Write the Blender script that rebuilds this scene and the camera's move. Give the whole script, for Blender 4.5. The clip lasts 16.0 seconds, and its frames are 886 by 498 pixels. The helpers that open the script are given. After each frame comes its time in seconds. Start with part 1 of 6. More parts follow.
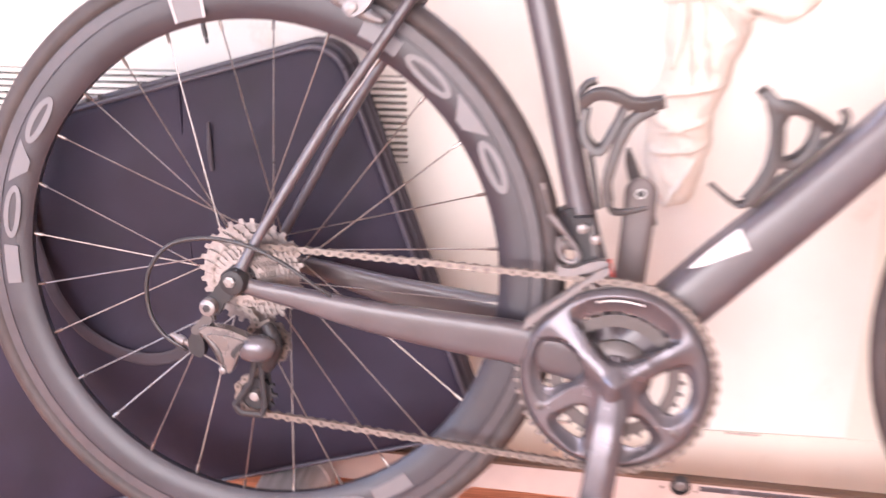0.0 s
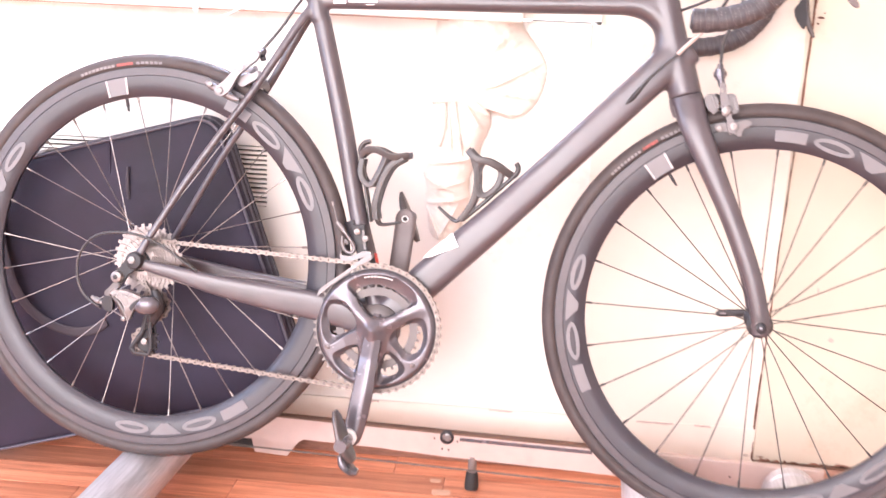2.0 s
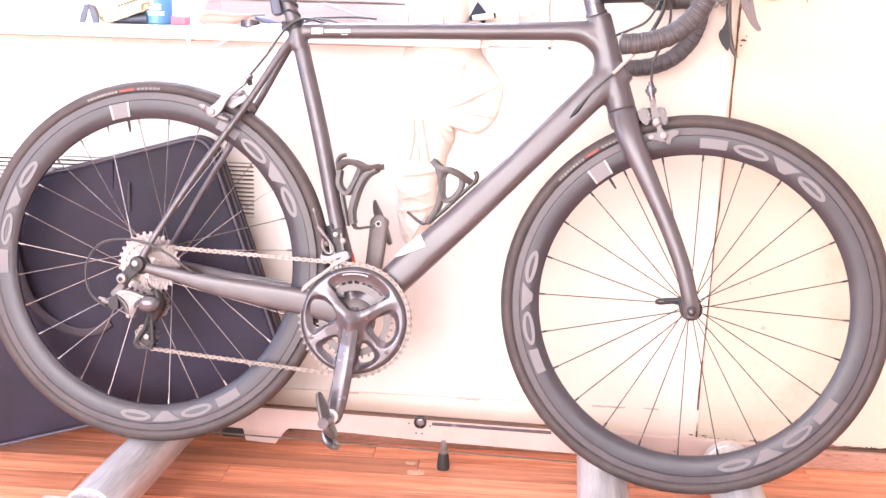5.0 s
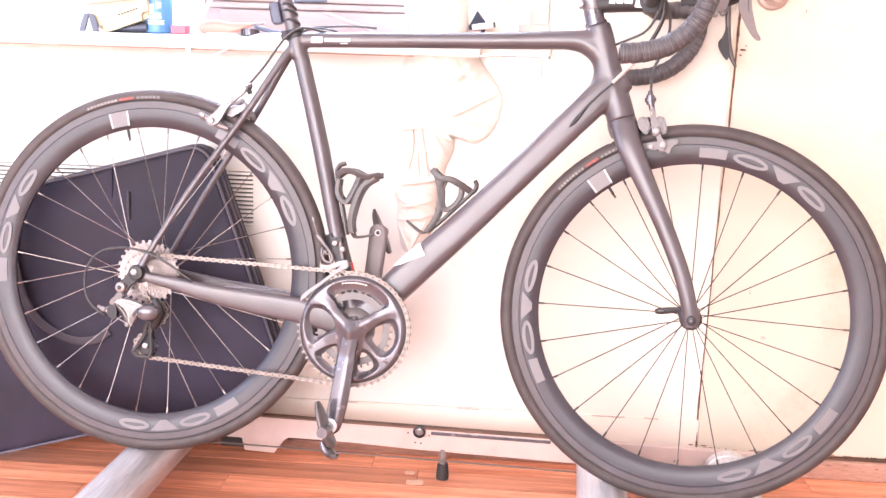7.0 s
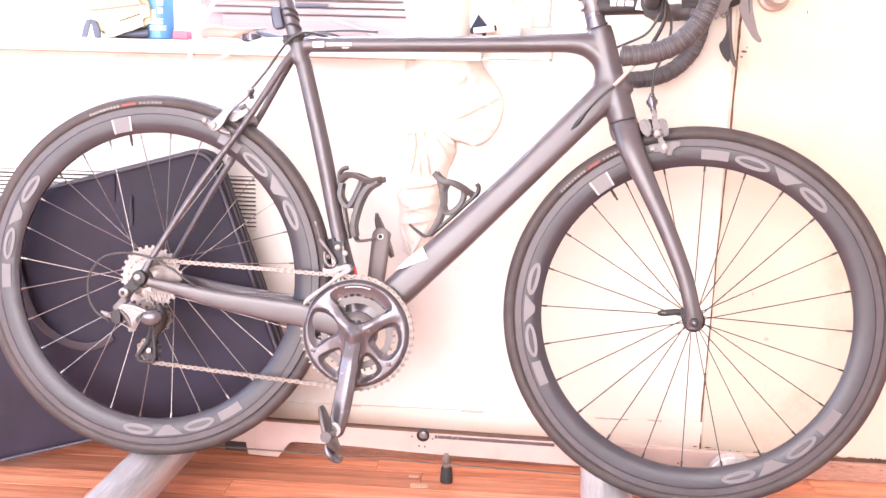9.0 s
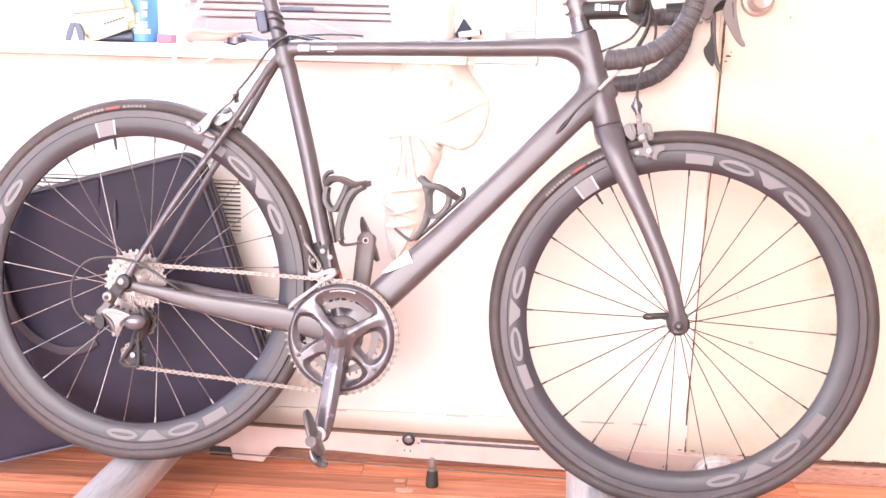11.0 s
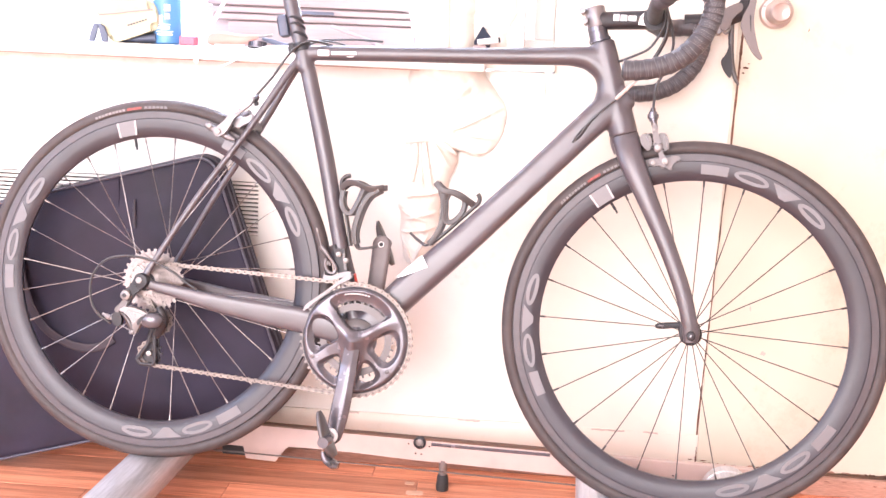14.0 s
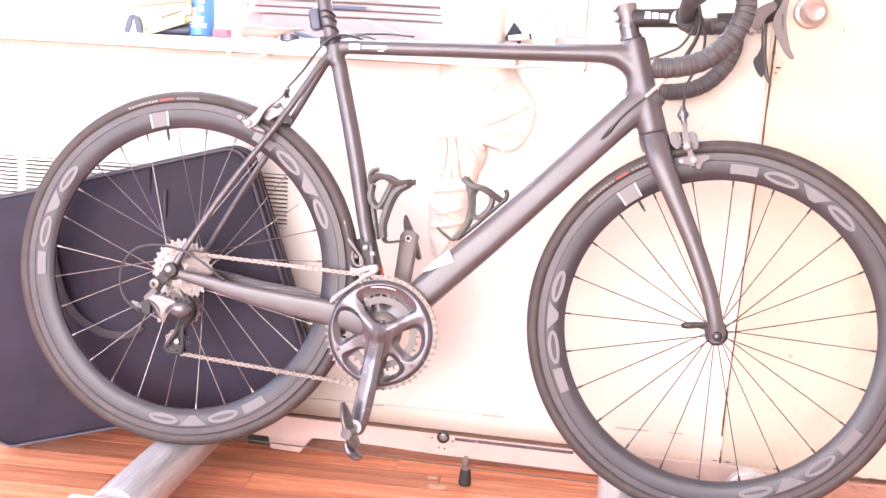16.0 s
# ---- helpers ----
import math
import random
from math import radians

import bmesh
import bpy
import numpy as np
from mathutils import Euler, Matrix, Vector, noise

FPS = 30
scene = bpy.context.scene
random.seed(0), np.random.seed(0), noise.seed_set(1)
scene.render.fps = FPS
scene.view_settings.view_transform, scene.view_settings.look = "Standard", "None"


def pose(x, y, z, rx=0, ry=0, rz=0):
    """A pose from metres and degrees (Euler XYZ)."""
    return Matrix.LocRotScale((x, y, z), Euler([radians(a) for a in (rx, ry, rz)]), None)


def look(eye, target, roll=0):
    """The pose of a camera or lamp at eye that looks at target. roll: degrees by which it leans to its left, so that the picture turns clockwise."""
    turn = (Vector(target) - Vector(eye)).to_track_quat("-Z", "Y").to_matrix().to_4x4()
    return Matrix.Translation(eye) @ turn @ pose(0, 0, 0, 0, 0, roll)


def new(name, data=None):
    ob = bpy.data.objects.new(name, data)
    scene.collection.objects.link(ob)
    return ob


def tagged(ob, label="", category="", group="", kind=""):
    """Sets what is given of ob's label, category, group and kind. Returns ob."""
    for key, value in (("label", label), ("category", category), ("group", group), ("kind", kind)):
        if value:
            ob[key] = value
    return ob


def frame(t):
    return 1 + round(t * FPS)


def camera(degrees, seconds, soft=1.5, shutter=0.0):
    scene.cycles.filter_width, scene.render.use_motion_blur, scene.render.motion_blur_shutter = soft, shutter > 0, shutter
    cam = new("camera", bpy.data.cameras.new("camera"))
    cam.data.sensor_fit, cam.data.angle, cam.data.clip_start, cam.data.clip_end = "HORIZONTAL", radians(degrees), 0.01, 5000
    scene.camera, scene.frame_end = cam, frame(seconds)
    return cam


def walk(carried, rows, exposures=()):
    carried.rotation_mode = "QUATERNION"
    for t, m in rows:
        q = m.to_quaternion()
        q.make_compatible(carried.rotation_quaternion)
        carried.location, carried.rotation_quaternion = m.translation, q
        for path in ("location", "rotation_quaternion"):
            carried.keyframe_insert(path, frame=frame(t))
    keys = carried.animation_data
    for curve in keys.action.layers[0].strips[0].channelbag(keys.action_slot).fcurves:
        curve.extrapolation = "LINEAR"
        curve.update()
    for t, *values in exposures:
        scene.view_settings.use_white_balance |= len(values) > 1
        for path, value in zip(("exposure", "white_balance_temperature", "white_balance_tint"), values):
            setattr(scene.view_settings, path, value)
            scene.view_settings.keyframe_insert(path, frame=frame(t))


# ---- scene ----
cam = camera(45.99, 16.0, soft=1.5, shutter=0.8)
# seconds, eye x y z, yaw, pitch, roll
ROWS = [
    (0.0, 0.3470, -0.9581, 0.9131, 7.399, -22.980, -0.367),
    (0.3, 0.4168, -1.1044, 0.9253, 7.265, -20.656, 0.486),
    (0.5, 0.4625, -1.2016, 0.9238, 6.969, -19.209, 1.072),
    (0.8, 0.5241, -1.3247, 0.9247, 6.887, -18.061, 1.965),
    (1.0, 0.5599, -1.4000, 0.9226, 6.977, -15.660, 2.288),
    (1.2, 0.5887, -1.4472, 0.9274, 6.944, -14.609, 2.078),
    (1.5, 0.6141, -1.4803, 0.9224, 5.906, -14.658, 1.051),
    (1.8, 0.6233, -1.5354, 0.9263, 4.923, -14.070, 2.806),
    (2.0, 0.6290, -1.5729, 0.9245, 4.727, -14.710, 2.460),
    (2.2, 0.6415, -1.6207, 0.9250, 4.584, -14.450, 2.002),
    (2.5, 0.6603, -1.6894, 0.9258, 3.409, -14.135, 1.031),
    (2.7, 0.6670, -1.7253, 0.9258, 3.158, -13.672, 0.927),
    (3.0, 0.6696, -1.7678, 0.9291, 3.280, -12.942, 0.871),
    (3.2, 0.6742, -1.7816, 0.9295, 3.665, -13.100, 1.048),
    (3.5, 0.6752, -1.7919, 0.9320, 4.842, -12.295, 0.518),
    (3.7, 0.6744, -1.7887, 0.9285, 4.791, -12.719, 0.566),
    (4.0, 0.6733, -1.7903, 0.9280, 3.874, -13.103, 1.418),
    (6.5, 0.6725, -1.7900, 0.9293, 3.875, -12.839, 1.827),
    (7.0, 0.6730, -1.7885, 0.9273, 3.781, -12.574, 1.724),
    (7.5, 0.6720, -1.7889, 0.9282, 4.255, -12.697, 1.131),
    (8.0, 0.6718, -1.7901, 0.9281, 4.085, -12.520, 1.245),
    (10.5, 0.6753, -1.7893, 0.9282, 3.637, -12.294, 1.302),
    (11.0, 0.6747, -1.7890, 0.9274, 3.165, -12.157, 1.475),
    (11.5, 0.6766, -1.7907, 0.9275, 3.008, -12.034, 1.750),
    (12.0, 0.6758, -1.7952, 0.9301, 3.317, -11.812, 1.922),
    (12.5, 0.6758, -1.7933, 0.9299, 3.426, -12.216, 1.668),
    (13.0, 0.6761, -1.7996, 0.9322, 3.849, -11.827, 2.178),
    (13.5, 0.6780, -1.8055, 0.9334, 4.029, -11.796, 2.235),
    (14.0, 0.6759, -1.8029, 0.9335, 4.016, -11.984, 2.437),
    (14.5, 0.6783, -1.8045, 0.9314, 4.008, -12.096, 2.396),
    (15.0, 0.6774, -1.8041, 0.9327, 4.437, -12.142, 3.084),
    (15.5, 0.6823, -1.8105, 0.9300, 5.503, -11.937, 3.168),
    (16.0, 0.6858, -1.8076, 0.9301, 5.783, -12.202, 3.164),
]
EXPOSURES = [(0.0, 0.33, 6500, 24), (0.5, 0.42, 6450, 20), (2.0, 0.57, 6440, 20), (16.0, 0.57, 6440, 20)]
walk(cam, [(t, pose(x, y, z, 90 + pitch, 0, yaw) @ pose(0, 0, 0, 0, 0, roll)) for t, x, y, z, yaw, pitch, roll in ROWS], EXPOSURES)

# ---- world and lights ----
world = bpy.data.worlds.new("sky")
scene.world = world
world.use_nodes = True
wn = world.node_tree
sky = wn.nodes.new("ShaderNodeTexSky")
sky.sky_type, sky.sun_disc, sky.sun_elevation, sky.sun_rotation = "NISHITA", False, radians(40), radians(200)
wn.links.new(sky.outputs[0], wn.nodes["Background"].inputs[0])
wn.nodes["Background"].inputs[1].default_value = 0.15


def area_lamp(name, eye, target, sx, sy, watts, colour):
    data = bpy.data.lights.new(name, "AREA")
    data.shape, data.size, data.size_y, data.energy, data.color = "RECTANGLE", sx, sy, watts, colour
    ob = new(name, data)
    ob.matrix_world = look(eye, target)
    return ob


# daylight through the large room window behind the camera, and the window over the sill
area_lamp("room_window_light", (-0.55, -3.25, 1.40), (0.2, 0.2, 0.65), 3.2, 1.9, 172.0, (1.0, 0.955, 0.925))
# bluish fill lamp, added in an unseen west opening to tint the left side
area_lamp("west_blue_fill", (-2.57, -1.55, 1.50), (0.0, 0.0, 0.60), 1.3, 1.2, 44.0, (0.50, 0.71, 1.0))
area_lamp("sill_window_light", (-0.05, 0.66, 1.55), (0.1, -1.2, 0.6), 1.3, 1.15, 68.0, (0.64, 0.79, 1.0))


# ---- materials ----
def material(name, colour, rough=0.5, metal=0.0, vary=0.12, scale=40.0, bump=0.1, bump_scale=300.0, stretch=(1, 1, 1), dark=None, spec=0.5, patches=3.0, stain=None):
    """A surface with variation at two scales and fine relief."""
    m = bpy.data.materials.new(name)
    m.use_nodes = True
    nt = m.node_tree
    bsdf = nt.nodes["Principled BSDF"]
    tc = nt.nodes.new("ShaderNodeTexCoord")
    mp = nt.nodes.new("ShaderNodeMapping")
    mp.inputs["Scale"].default_value = stretch
    nt.links.new(tc.outputs["Object"], mp.inputs[0])
    n1 = nt.nodes.new("ShaderNodeTexNoise")
    n1.inputs["Scale"].default_value, n1.inputs["Detail"].default_value = scale, 6
    n2 = nt.nodes.new("ShaderNodeTexNoise")
    n2.inputs["Scale"].default_value, n2.inputs["Detail"].default_value = patches, 4
    nt.links.new(mp.outputs[0], n1.inputs["Vector"])
    nt.links.new(mp.outputs[0], n2.inputs["Vector"])
    mix = nt.nodes.new("ShaderNodeMath")
    mix.operation = "MULTIPLY_ADD"
    nt.links.new(n1.outputs[0], mix.inputs[0])
    mix.inputs[1].default_value = 0.5
    half = nt.nodes.new("ShaderNodeMath")
    half.operation = "MULTIPLY"
    nt.links.new(n2.outputs[0], half.inputs[0])
    half.inputs[1].default_value = 0.5
    nt.links.new(half.outputs[0], mix.inputs[2])
    ramp = nt.nodes.new("ShaderNodeValToRGB")
    c0 = dark if dark else tuple(c * (1 - 2 * vary) for c in colour)
    c1 = tuple(min(1.0, c * (1 + vary)) for c in colour)
    ramp.color_ramp.elements[0].position, ramp.color_ramp.elements[0].color = 0.3, (*c0, 1)
    ramp.color_ramp.elements[1].position, ramp.color_ramp.elements[1].color = 0.62, (*c1, 1)
    nt.links.new(mix.outputs[0], ramp.inputs[0])
    if stain:
        # faint smudges with ragged edges
        n4 = nt.nodes.new("ShaderNodeTexNoise")
        n4.inputs["Scale"].default_value, n4.inputs["Detail"].default_value, n4.inputs["Roughness"].default_value = 5.0, 9, 0.72
        nt.links.new(mp.outputs[0], n4.inputs["Vector"])
        cut = nt.nodes.new("ShaderNodeMapRange")
        cut.inputs["From Min"].default_value, cut.inputs["From Max"].default_value = 0.555, 0.72
        cut.inputs["To Min"].default_value, cut.inputs["To Max"].default_value = 0.0, 0.55
        nt.links.new(n4.outputs[0], cut.inputs[0])
        smudge = nt.nodes.new("ShaderNodeMix")
        smudge.data_type = "RGBA"
        nt.links.new(cut.outputs[0], smudge.inputs["Factor"])
        nt.links.new(ramp.outputs[0], smudge.inputs["A"])
        smudge.inputs["B"].default_value = (*stain, 1)
        nt.links.new(smudge.outputs["Result"], bsdf.inputs["Base Color"])
    else:
        nt.links.new(ramp.outputs[0], bsdf.inputs["Base Color"])
    bsdf.inputs["Metallic"].default_value = metal
    bsdf.inputs["Specular IOR Level"].default_value = spec
    rr = nt.nodes.new("ShaderNodeMapRange")
    rr.inputs["To Min"].default_value, rr.inputs["To Max"].default_value = max(0.03, rough - 0.08), min(1.0, rough + 0.08)
    nt.links.new(n1.outputs[0], rr.inputs[0])
    nt.links.new(rr.outputs[0], bsdf.inputs["Roughness"])
    if bump:
        n3 = nt.nodes.new("ShaderNodeTexNoise")
        n3.inputs["Scale"].default_value, n3.inputs["Detail"].default_value = bump_scale, 3
        nt.links.new(mp.outputs[0], n3.inputs["Vector"])
        bp = nt.nodes.new("ShaderNodeBump")
        bp.inputs["Strength"].default_value, bp.inputs["Distance"].default_value = bump, 0.002
        nt.links.new(n3.outputs[0], bp.inputs["Height"])
        nt.links.new(bp.outputs[0], bsdf.inputs["Normal"])
    return m


def wood_material(name, light, deep, piece=True):
    m = material(name, light, 0.34, 0, 0.1, 9.0, 0.10, 60.0, (1.1, 34, 34), deep, 0.5, 1.3)
    nt = m.node_tree
    bsdf = nt.nodes["Principled BSDF"]
    for node in nt.nodes:
        if node.type == "VALTORGB":
            node.color_ramp.elements[0].position, node.color_ramp.elements[1].position = 0.39, 0.59
    if piece:
        info = nt.nodes.new("ShaderNodeObjectInfo")
        hsv = nt.nodes.new("ShaderNodeHueSaturation")
        rng = nt.nodes.new("ShaderNodeMapRange")
        rng.inputs["To Min"].default_value, rng.inputs["To Max"].default_value = 0.72, 1.22
        nt.links.new(info.outputs["Random"], rng.inputs[0])
        nt.links.new(rng.outputs[0], hsv.inputs["Value"])
        link = bsdf.inputs["Base Color"].links[0]
        nt.links.new(link.from_socket, hsv.inputs["Color"])
        nt.links.new(hsv.outputs[0], bsdf.inputs["Base Color"])
    return m


M_WALL = material("white_paint", (0.755, 0.720, 0.668), 0.5, 0, 0.03, 14.0, 0.05, 90.0, patches=1.5, stain=(0.54, 0.40, 0.32))
M_DOOR = material("cream_door_paint", (0.595, 0.545, 0.448), 0.42, 0, 0.03, 10.0, 0.04, 60.0, patches=1.2, stain=(0.48, 0.32, 0.22))
M_CREAM = material("cream_wall_paint", (0.705, 0.652, 0.572), 0.5, 0, 0.03, 14.0, 0.05, 90.0, patches=1.5, stain=(0.50, 0.35, 0.26))
M_CEIL = material("ceiling_paint", (0.78, 0.76, 0.72), 0.8, 0, 0.03)
M_FLOOR = wood_material("oak_strip", (0.77, 0.322, 0.190), (0.44, 0.130, 0.064))
M_FLOORFAR = wood_material("oak_strip_far", (0.47, 0.22, 0.10), (0.33, 0.13, 0.05), False)
M_THRESH = material("worn_brown_wood", (0.11, 0.055, 0.035), 0.6, 0, 0.3, 30.0, 0.2, 120.0, (2, 20, 20))
M_CARBON = material("matt_carbon", (0.068, 0.055, 0.063), 0.34, 0, 0.14, 20.0, 0.02, 600.0, spec=0.72, patches=6.0)
M_RIM = material("matt_rim_carbon", (0.033, 0.028, 0.036), 0.38, 0, 0.12, 30.0, 0.02, 600.0, patches=9.0)
M_TRACK = material("brake_track", (0.070, 0.059, 0.065), 0.46, 0, 0.12, 60.0, 0.05, 500.0, patches=9.0)
M_TYRE = material("tyre_rubber", (0.055, 0.042, 0.041), 0.58, 0, 0.16, 60.0, 0.1, 900.0, spec=0.4, patches=14.0)
M_DECAL = material("grey_decal", (0.155, 0.143, 0.150), 0.5, 0, 0.04, 40.0, 0.0)
M_WHITEDECAL = material("white_decal", (0.75, 0.73, 0.72), 0.45, 0, 0.04, 40.0, 0.0)
M_RED = material("red_decal", (0.55, 0.06, 0.04), 0.45, 0, 0.05, 40.0, 0.0)
M_SILVER = material("polished_alloy", (0.165, 0.147, 0.150), 0.36, 0.40, 0.12, 50.0, 0.03, 400.0)
M_TEETH = material("worn_ring_teeth", (0.16, 0.138, 0.132), 0.4, 0.5, 0.15, 80.0, 0.03, 400.0)
M_STEEL = material("bright_steel", (0.23, 0.205, 0.20), 0.36, 0.4, 0.14, 120.0, 0.05, 600.0)
M_SPROCKET = material("nickel_sprocket", (0.25, 0.21, 0.20), 0.42, 0.6, 0.2, 150.0, 0.05, 600.0)
# one kind of spoke in two tones: lit for the rear wheel, shaded for the front
M_SPOKE_LIT = material("spoke_lit_tone", (0.23, 0.20, 0.19), 0.30, 0.85, 0.1, 60.0, 0.0)
M_SPOKE_SHADED = material("spoke_shaded_tone", (0.036, 0.031, 0.032), 0.40, 0.1, 0.1, 60.0, 0.0)
M_CHAIN = material("chain_steel", (0.19, 0.155, 0.140), 0.42, 0.6, 0.2, 200.0, 0.05, 600.0)
M_CAGE = material("composite_cage", (0.058, 0.049, 0.049), 0.38, 0, 0.1, 60.0, 0.03, 400.0)
M_DRUM = material("brushed_aluminium", (0.55, 0.54, 0.565), 0.36, 0.45, 0.16, 26.0, 0.08, 200.0, (9, 0.7, 9), patches=5.0)
M_CRANK = material("grey_anodised", (0.124, 0.113, 0.127), 0.25, 0.56, 0.12, 40.0, 0.02, 400.0)
M_RING = material("dark_anodised", (0.095, 0.083, 0.083), 0.38, 0.5, 0.1, 40.0, 0.02, 400.0)
M_BLACK = material("black_plastic", (0.024, 0.021, 0.024), 0.46, 0, 0.1, 60.0, 0.03, 400.0, spec=0.35)
M_INSIDE_SHADE = material("painted_inside_shade", (0.03, 0.025, 0.025), 0.9, 0, 0.1)
M_CABLE = material("cable_housing", (0.035, 0.032, 0.034), 0.35, 0, 0.05, 60.0, 0.0)
M_TAPE = material("bar_tape", (0.060, 0.052, 0.058), 0.5, 0, 0.14, 80.0, 0.15, 900.0)
M_DOT = material("pale_dot", (0.34, 0.31, 0.31), 0.6, 0, 0.1, 60.0, 0.0)
M_CASE = material("black_nylon", (0.0180, 0.0137, 0.0275), 0.64, 0, 0.30, 12.0, 0.25, 1500.0, spec=0.32, patches=2.5)
M_PIN = material("dark_chain_pin", (0.07, 0.056, 0.05), 0.5, 0.4, 0.1, 200.0, 0.0)
M_PIPING = material("case_piping", (0.062, 0.055, 0.075), 0.42, 0, 0.1, 40.0, 0.05)
M_CLOTH = material("cream_cloth", (0.725, 0.665, 0.60), 0.9, 0, 0.05, 30.0, 0.15, 900.0)
M_RAIL = material("painted_rail", (0.50, 0.385, 0.345), 0.45, 0, 0.06, 30.0, 0.05, 200.0)
M_STICKER = material("grey_sticker", (0.125, 0.11, 0.115), 0.4, 0, 0.05, 40.0, 0.0)
M_RDBODY = material("derailleur_alloy", (0.175, 0.155, 0.155), 0.28, 0.55, 0.14, 60.0, 0.03, 300.0)
M_LEVER = material("lever_alloy", (0.115, 0.088, 0.084), 0.48, 0.1, 0.08, 40.0, 0.02, 300.0)
M_STRAP = material("dark_webbing", (0.040, 0.031, 0.041), 0.7, 0, 0.12, 60.0, 0.2, 900.0)
M_BRAKE = material("brake_alloy", (0.120, 0.103, 0.104), 0.42, 0.3, 0.1, 60.0, 0.03, 300.0)
M_FARCRANK = material("satin_grey_alloy", (0.150, 0.118, 0.115), 0.45, 0.15, 0.1, 40.0, 0.02, 300.0)
M_THRLIGHT = material("worn_threshold_wood", (0.43, 0.245, 0.185), 0.6, 0, 0.25, 30.0, 0.25, 120.0, (2, 20, 20), (0.22, 0.105, 0.075))
M_BELT = material("grey_belt", (0.11, 0.085, 0.075), 0.6, 0, 0.1, 60.0, 0.0)
M_TYREPRINT = material("worn_tyre_print", (0.21, 0.19, 0.19), 0.6, 0, 0.35, 260.0, 0.0)
M_TYRERED = material("worn_red_print", (0.26, 0.055, 0.045), 0.6, 0, 0.3, 260.0, 0.0)
M_TYREMARK = material("faded_print", (0.36, 0.33, 0.33), 0.6, 0, 0.2, 200.0, 0.0)
M_SCRAP = material("faded_tape", (0.66, 0.42, 0.31), 0.7, 0, 0.12, 60.0, 0.1)
M_RUBBER_GAP = material("black_rubber_and_gap_shade", (0.03, 0.028, 0.028), 0.7, 0, 0.1, 60.0, 0.1)
M_GREYBLUE = material("grey_blue_bar", (0.075, 0.085, 0.125), 0.5, 0, 0.06, 30.0, 0.03)
M_CARD = material("dark_blue_card", (0.012, 0.020, 0.042), 0.75, 0, 0.06, 30.0, 0.03)
M_MOTTLED_BROWN = material("mottled_brown", (0.26, 0.125, 0.085), 0.6, 0, 0.25, 30.0, 0.2, 120.0, (2, 20, 20), (0.12, 0.05, 0.03))
M_RUST = material("rust", (0.13, 0.058, 0.038), 0.9, 0, 0.35, 60.0, 0.3, 300.0)


# ---- mesh helpers ----
def finish(name, bm, mat, parent=None, label="", smooth=None):
    me = bpy.data.meshes.new(name)
    bmesh.ops.recalc_face_normals(bm, faces=bm.faces)
    bm.to_mesh(me)
    bm.free()
    me.materials.append(mat)
    if smooth is not None:
        me.shade_smooth()
        if smooth < 180:
            me.set_sharp_from_angle(angle=radians(smooth))
    ob = new(name, me)
    if parent:
        ob.parent = parent
    if label:
        ob["label"] = label
    return ob


def part(name, bm, mat, parent, label="", smooth=40):
    return finish(name, bm, mat, parent, label, smooth)


def thing(name, label, category, m=None, group="", kind=""):
    ob = new(name)
    ob.empty_display_size = 0.05
    if m is not None:
        ob.matrix_world = m
    return tagged(ob, label, category, group, kind)


def spline(pts, n):
    """Catmull-Rom through rows of numbers."""
    p = np.array(pts, float)
    p = np.vstack([2 * p[0] - p[1], p, 2 * p[-1] - p[-2]])
    out = []
    segs = len(p) - 3
    for k in range(n + 1):
        u = k / n * segs
        i = min(int(u), segs - 1)
        t = u - i
        a, b, c, d = p[i:i + 4]
        out.append(0.5 * (2 * b + (c - a) * t + (2 * a - 5 * b + 4 * c - d) * t * t + (3 * b - a - 3 * c + d) * t ** 3))
    return np.array(out)


def loft(bm, rows, n=16, steps=0, cap=True, side=(0, 1, 0), power=2.0):
    """A tube along rows of x, y, z, in-plane radius, sideways radius."""
    rows = np.array(rows, float)
    if rows.shape[1] == 4:
        rows = np.hstack([rows, rows[:, 3:4]])
    if steps:
        rows = spline(rows, steps)
    P = rows[:, :3]
    T = np.gradient(P, axis=0)
    rings = []
    s0 = Vector(side)
    for p, t, a, b in zip(P, T, rows[:, 3], rows[:, 4]):
        t = Vector(t).normalized()
        s = s0 - t * s0.dot(t)
        if s.length < 0.05:
            s = Vector((1, 0, 0)) - t * t.x
        s.normalize()
        q = t.cross(s)
        ring = []
        for k in range(n):
            an = 2 * math.pi * k / n
            c, d = math.cos(an), math.sin(an)
            c = math.copysign(abs(c) ** (2 / power), c)
            d = math.copysign(abs(d) ** (2 / power), d)
            ring.append(bm.verts.new(Vector(p) + q * (a * c) + s * (b * d)))
        rings.append(ring)
        s0 = s
    for r0, r1 in zip(rings, rings[1:]):
        for k in range(n):
            bm.faces.new((r0[k], r0[(k + 1) % n], r1[(k + 1) % n], r1[k]))
    if cap:
        bm.faces.new(rings[0])
        bm.faces.new(rings[-1][::-1])
    return bm


def box(bm, x0, x1, y0, y1, z0, z1, m=None, bevel=0.0):
    v = bmesh.ops.create_cube(bm, size=1.0)["verts"]
    bmesh.ops.transform(bm, matrix=Matrix.LocRotScale(((x0 + x1) / 2, (y0 + y1) / 2, (z0 + z1) / 2), None, (x1 - x0, y1 - y0, z1 - z0)), verts=v)
    if bevel:
        e = list({e for w in v for e in w.link_edges})
        r = bmesh.ops.bevel(bm, geom=e, offset=bevel, segments=2, affect="EDGES", profile=0.5)
        v = [w for w in {w for f in r["faces"] for w in f.verts} | {w for w in v if w.is_valid}]
    if m is not None:
        bmesh.ops.transform(bm, matrix=m, verts=v)
    return bm


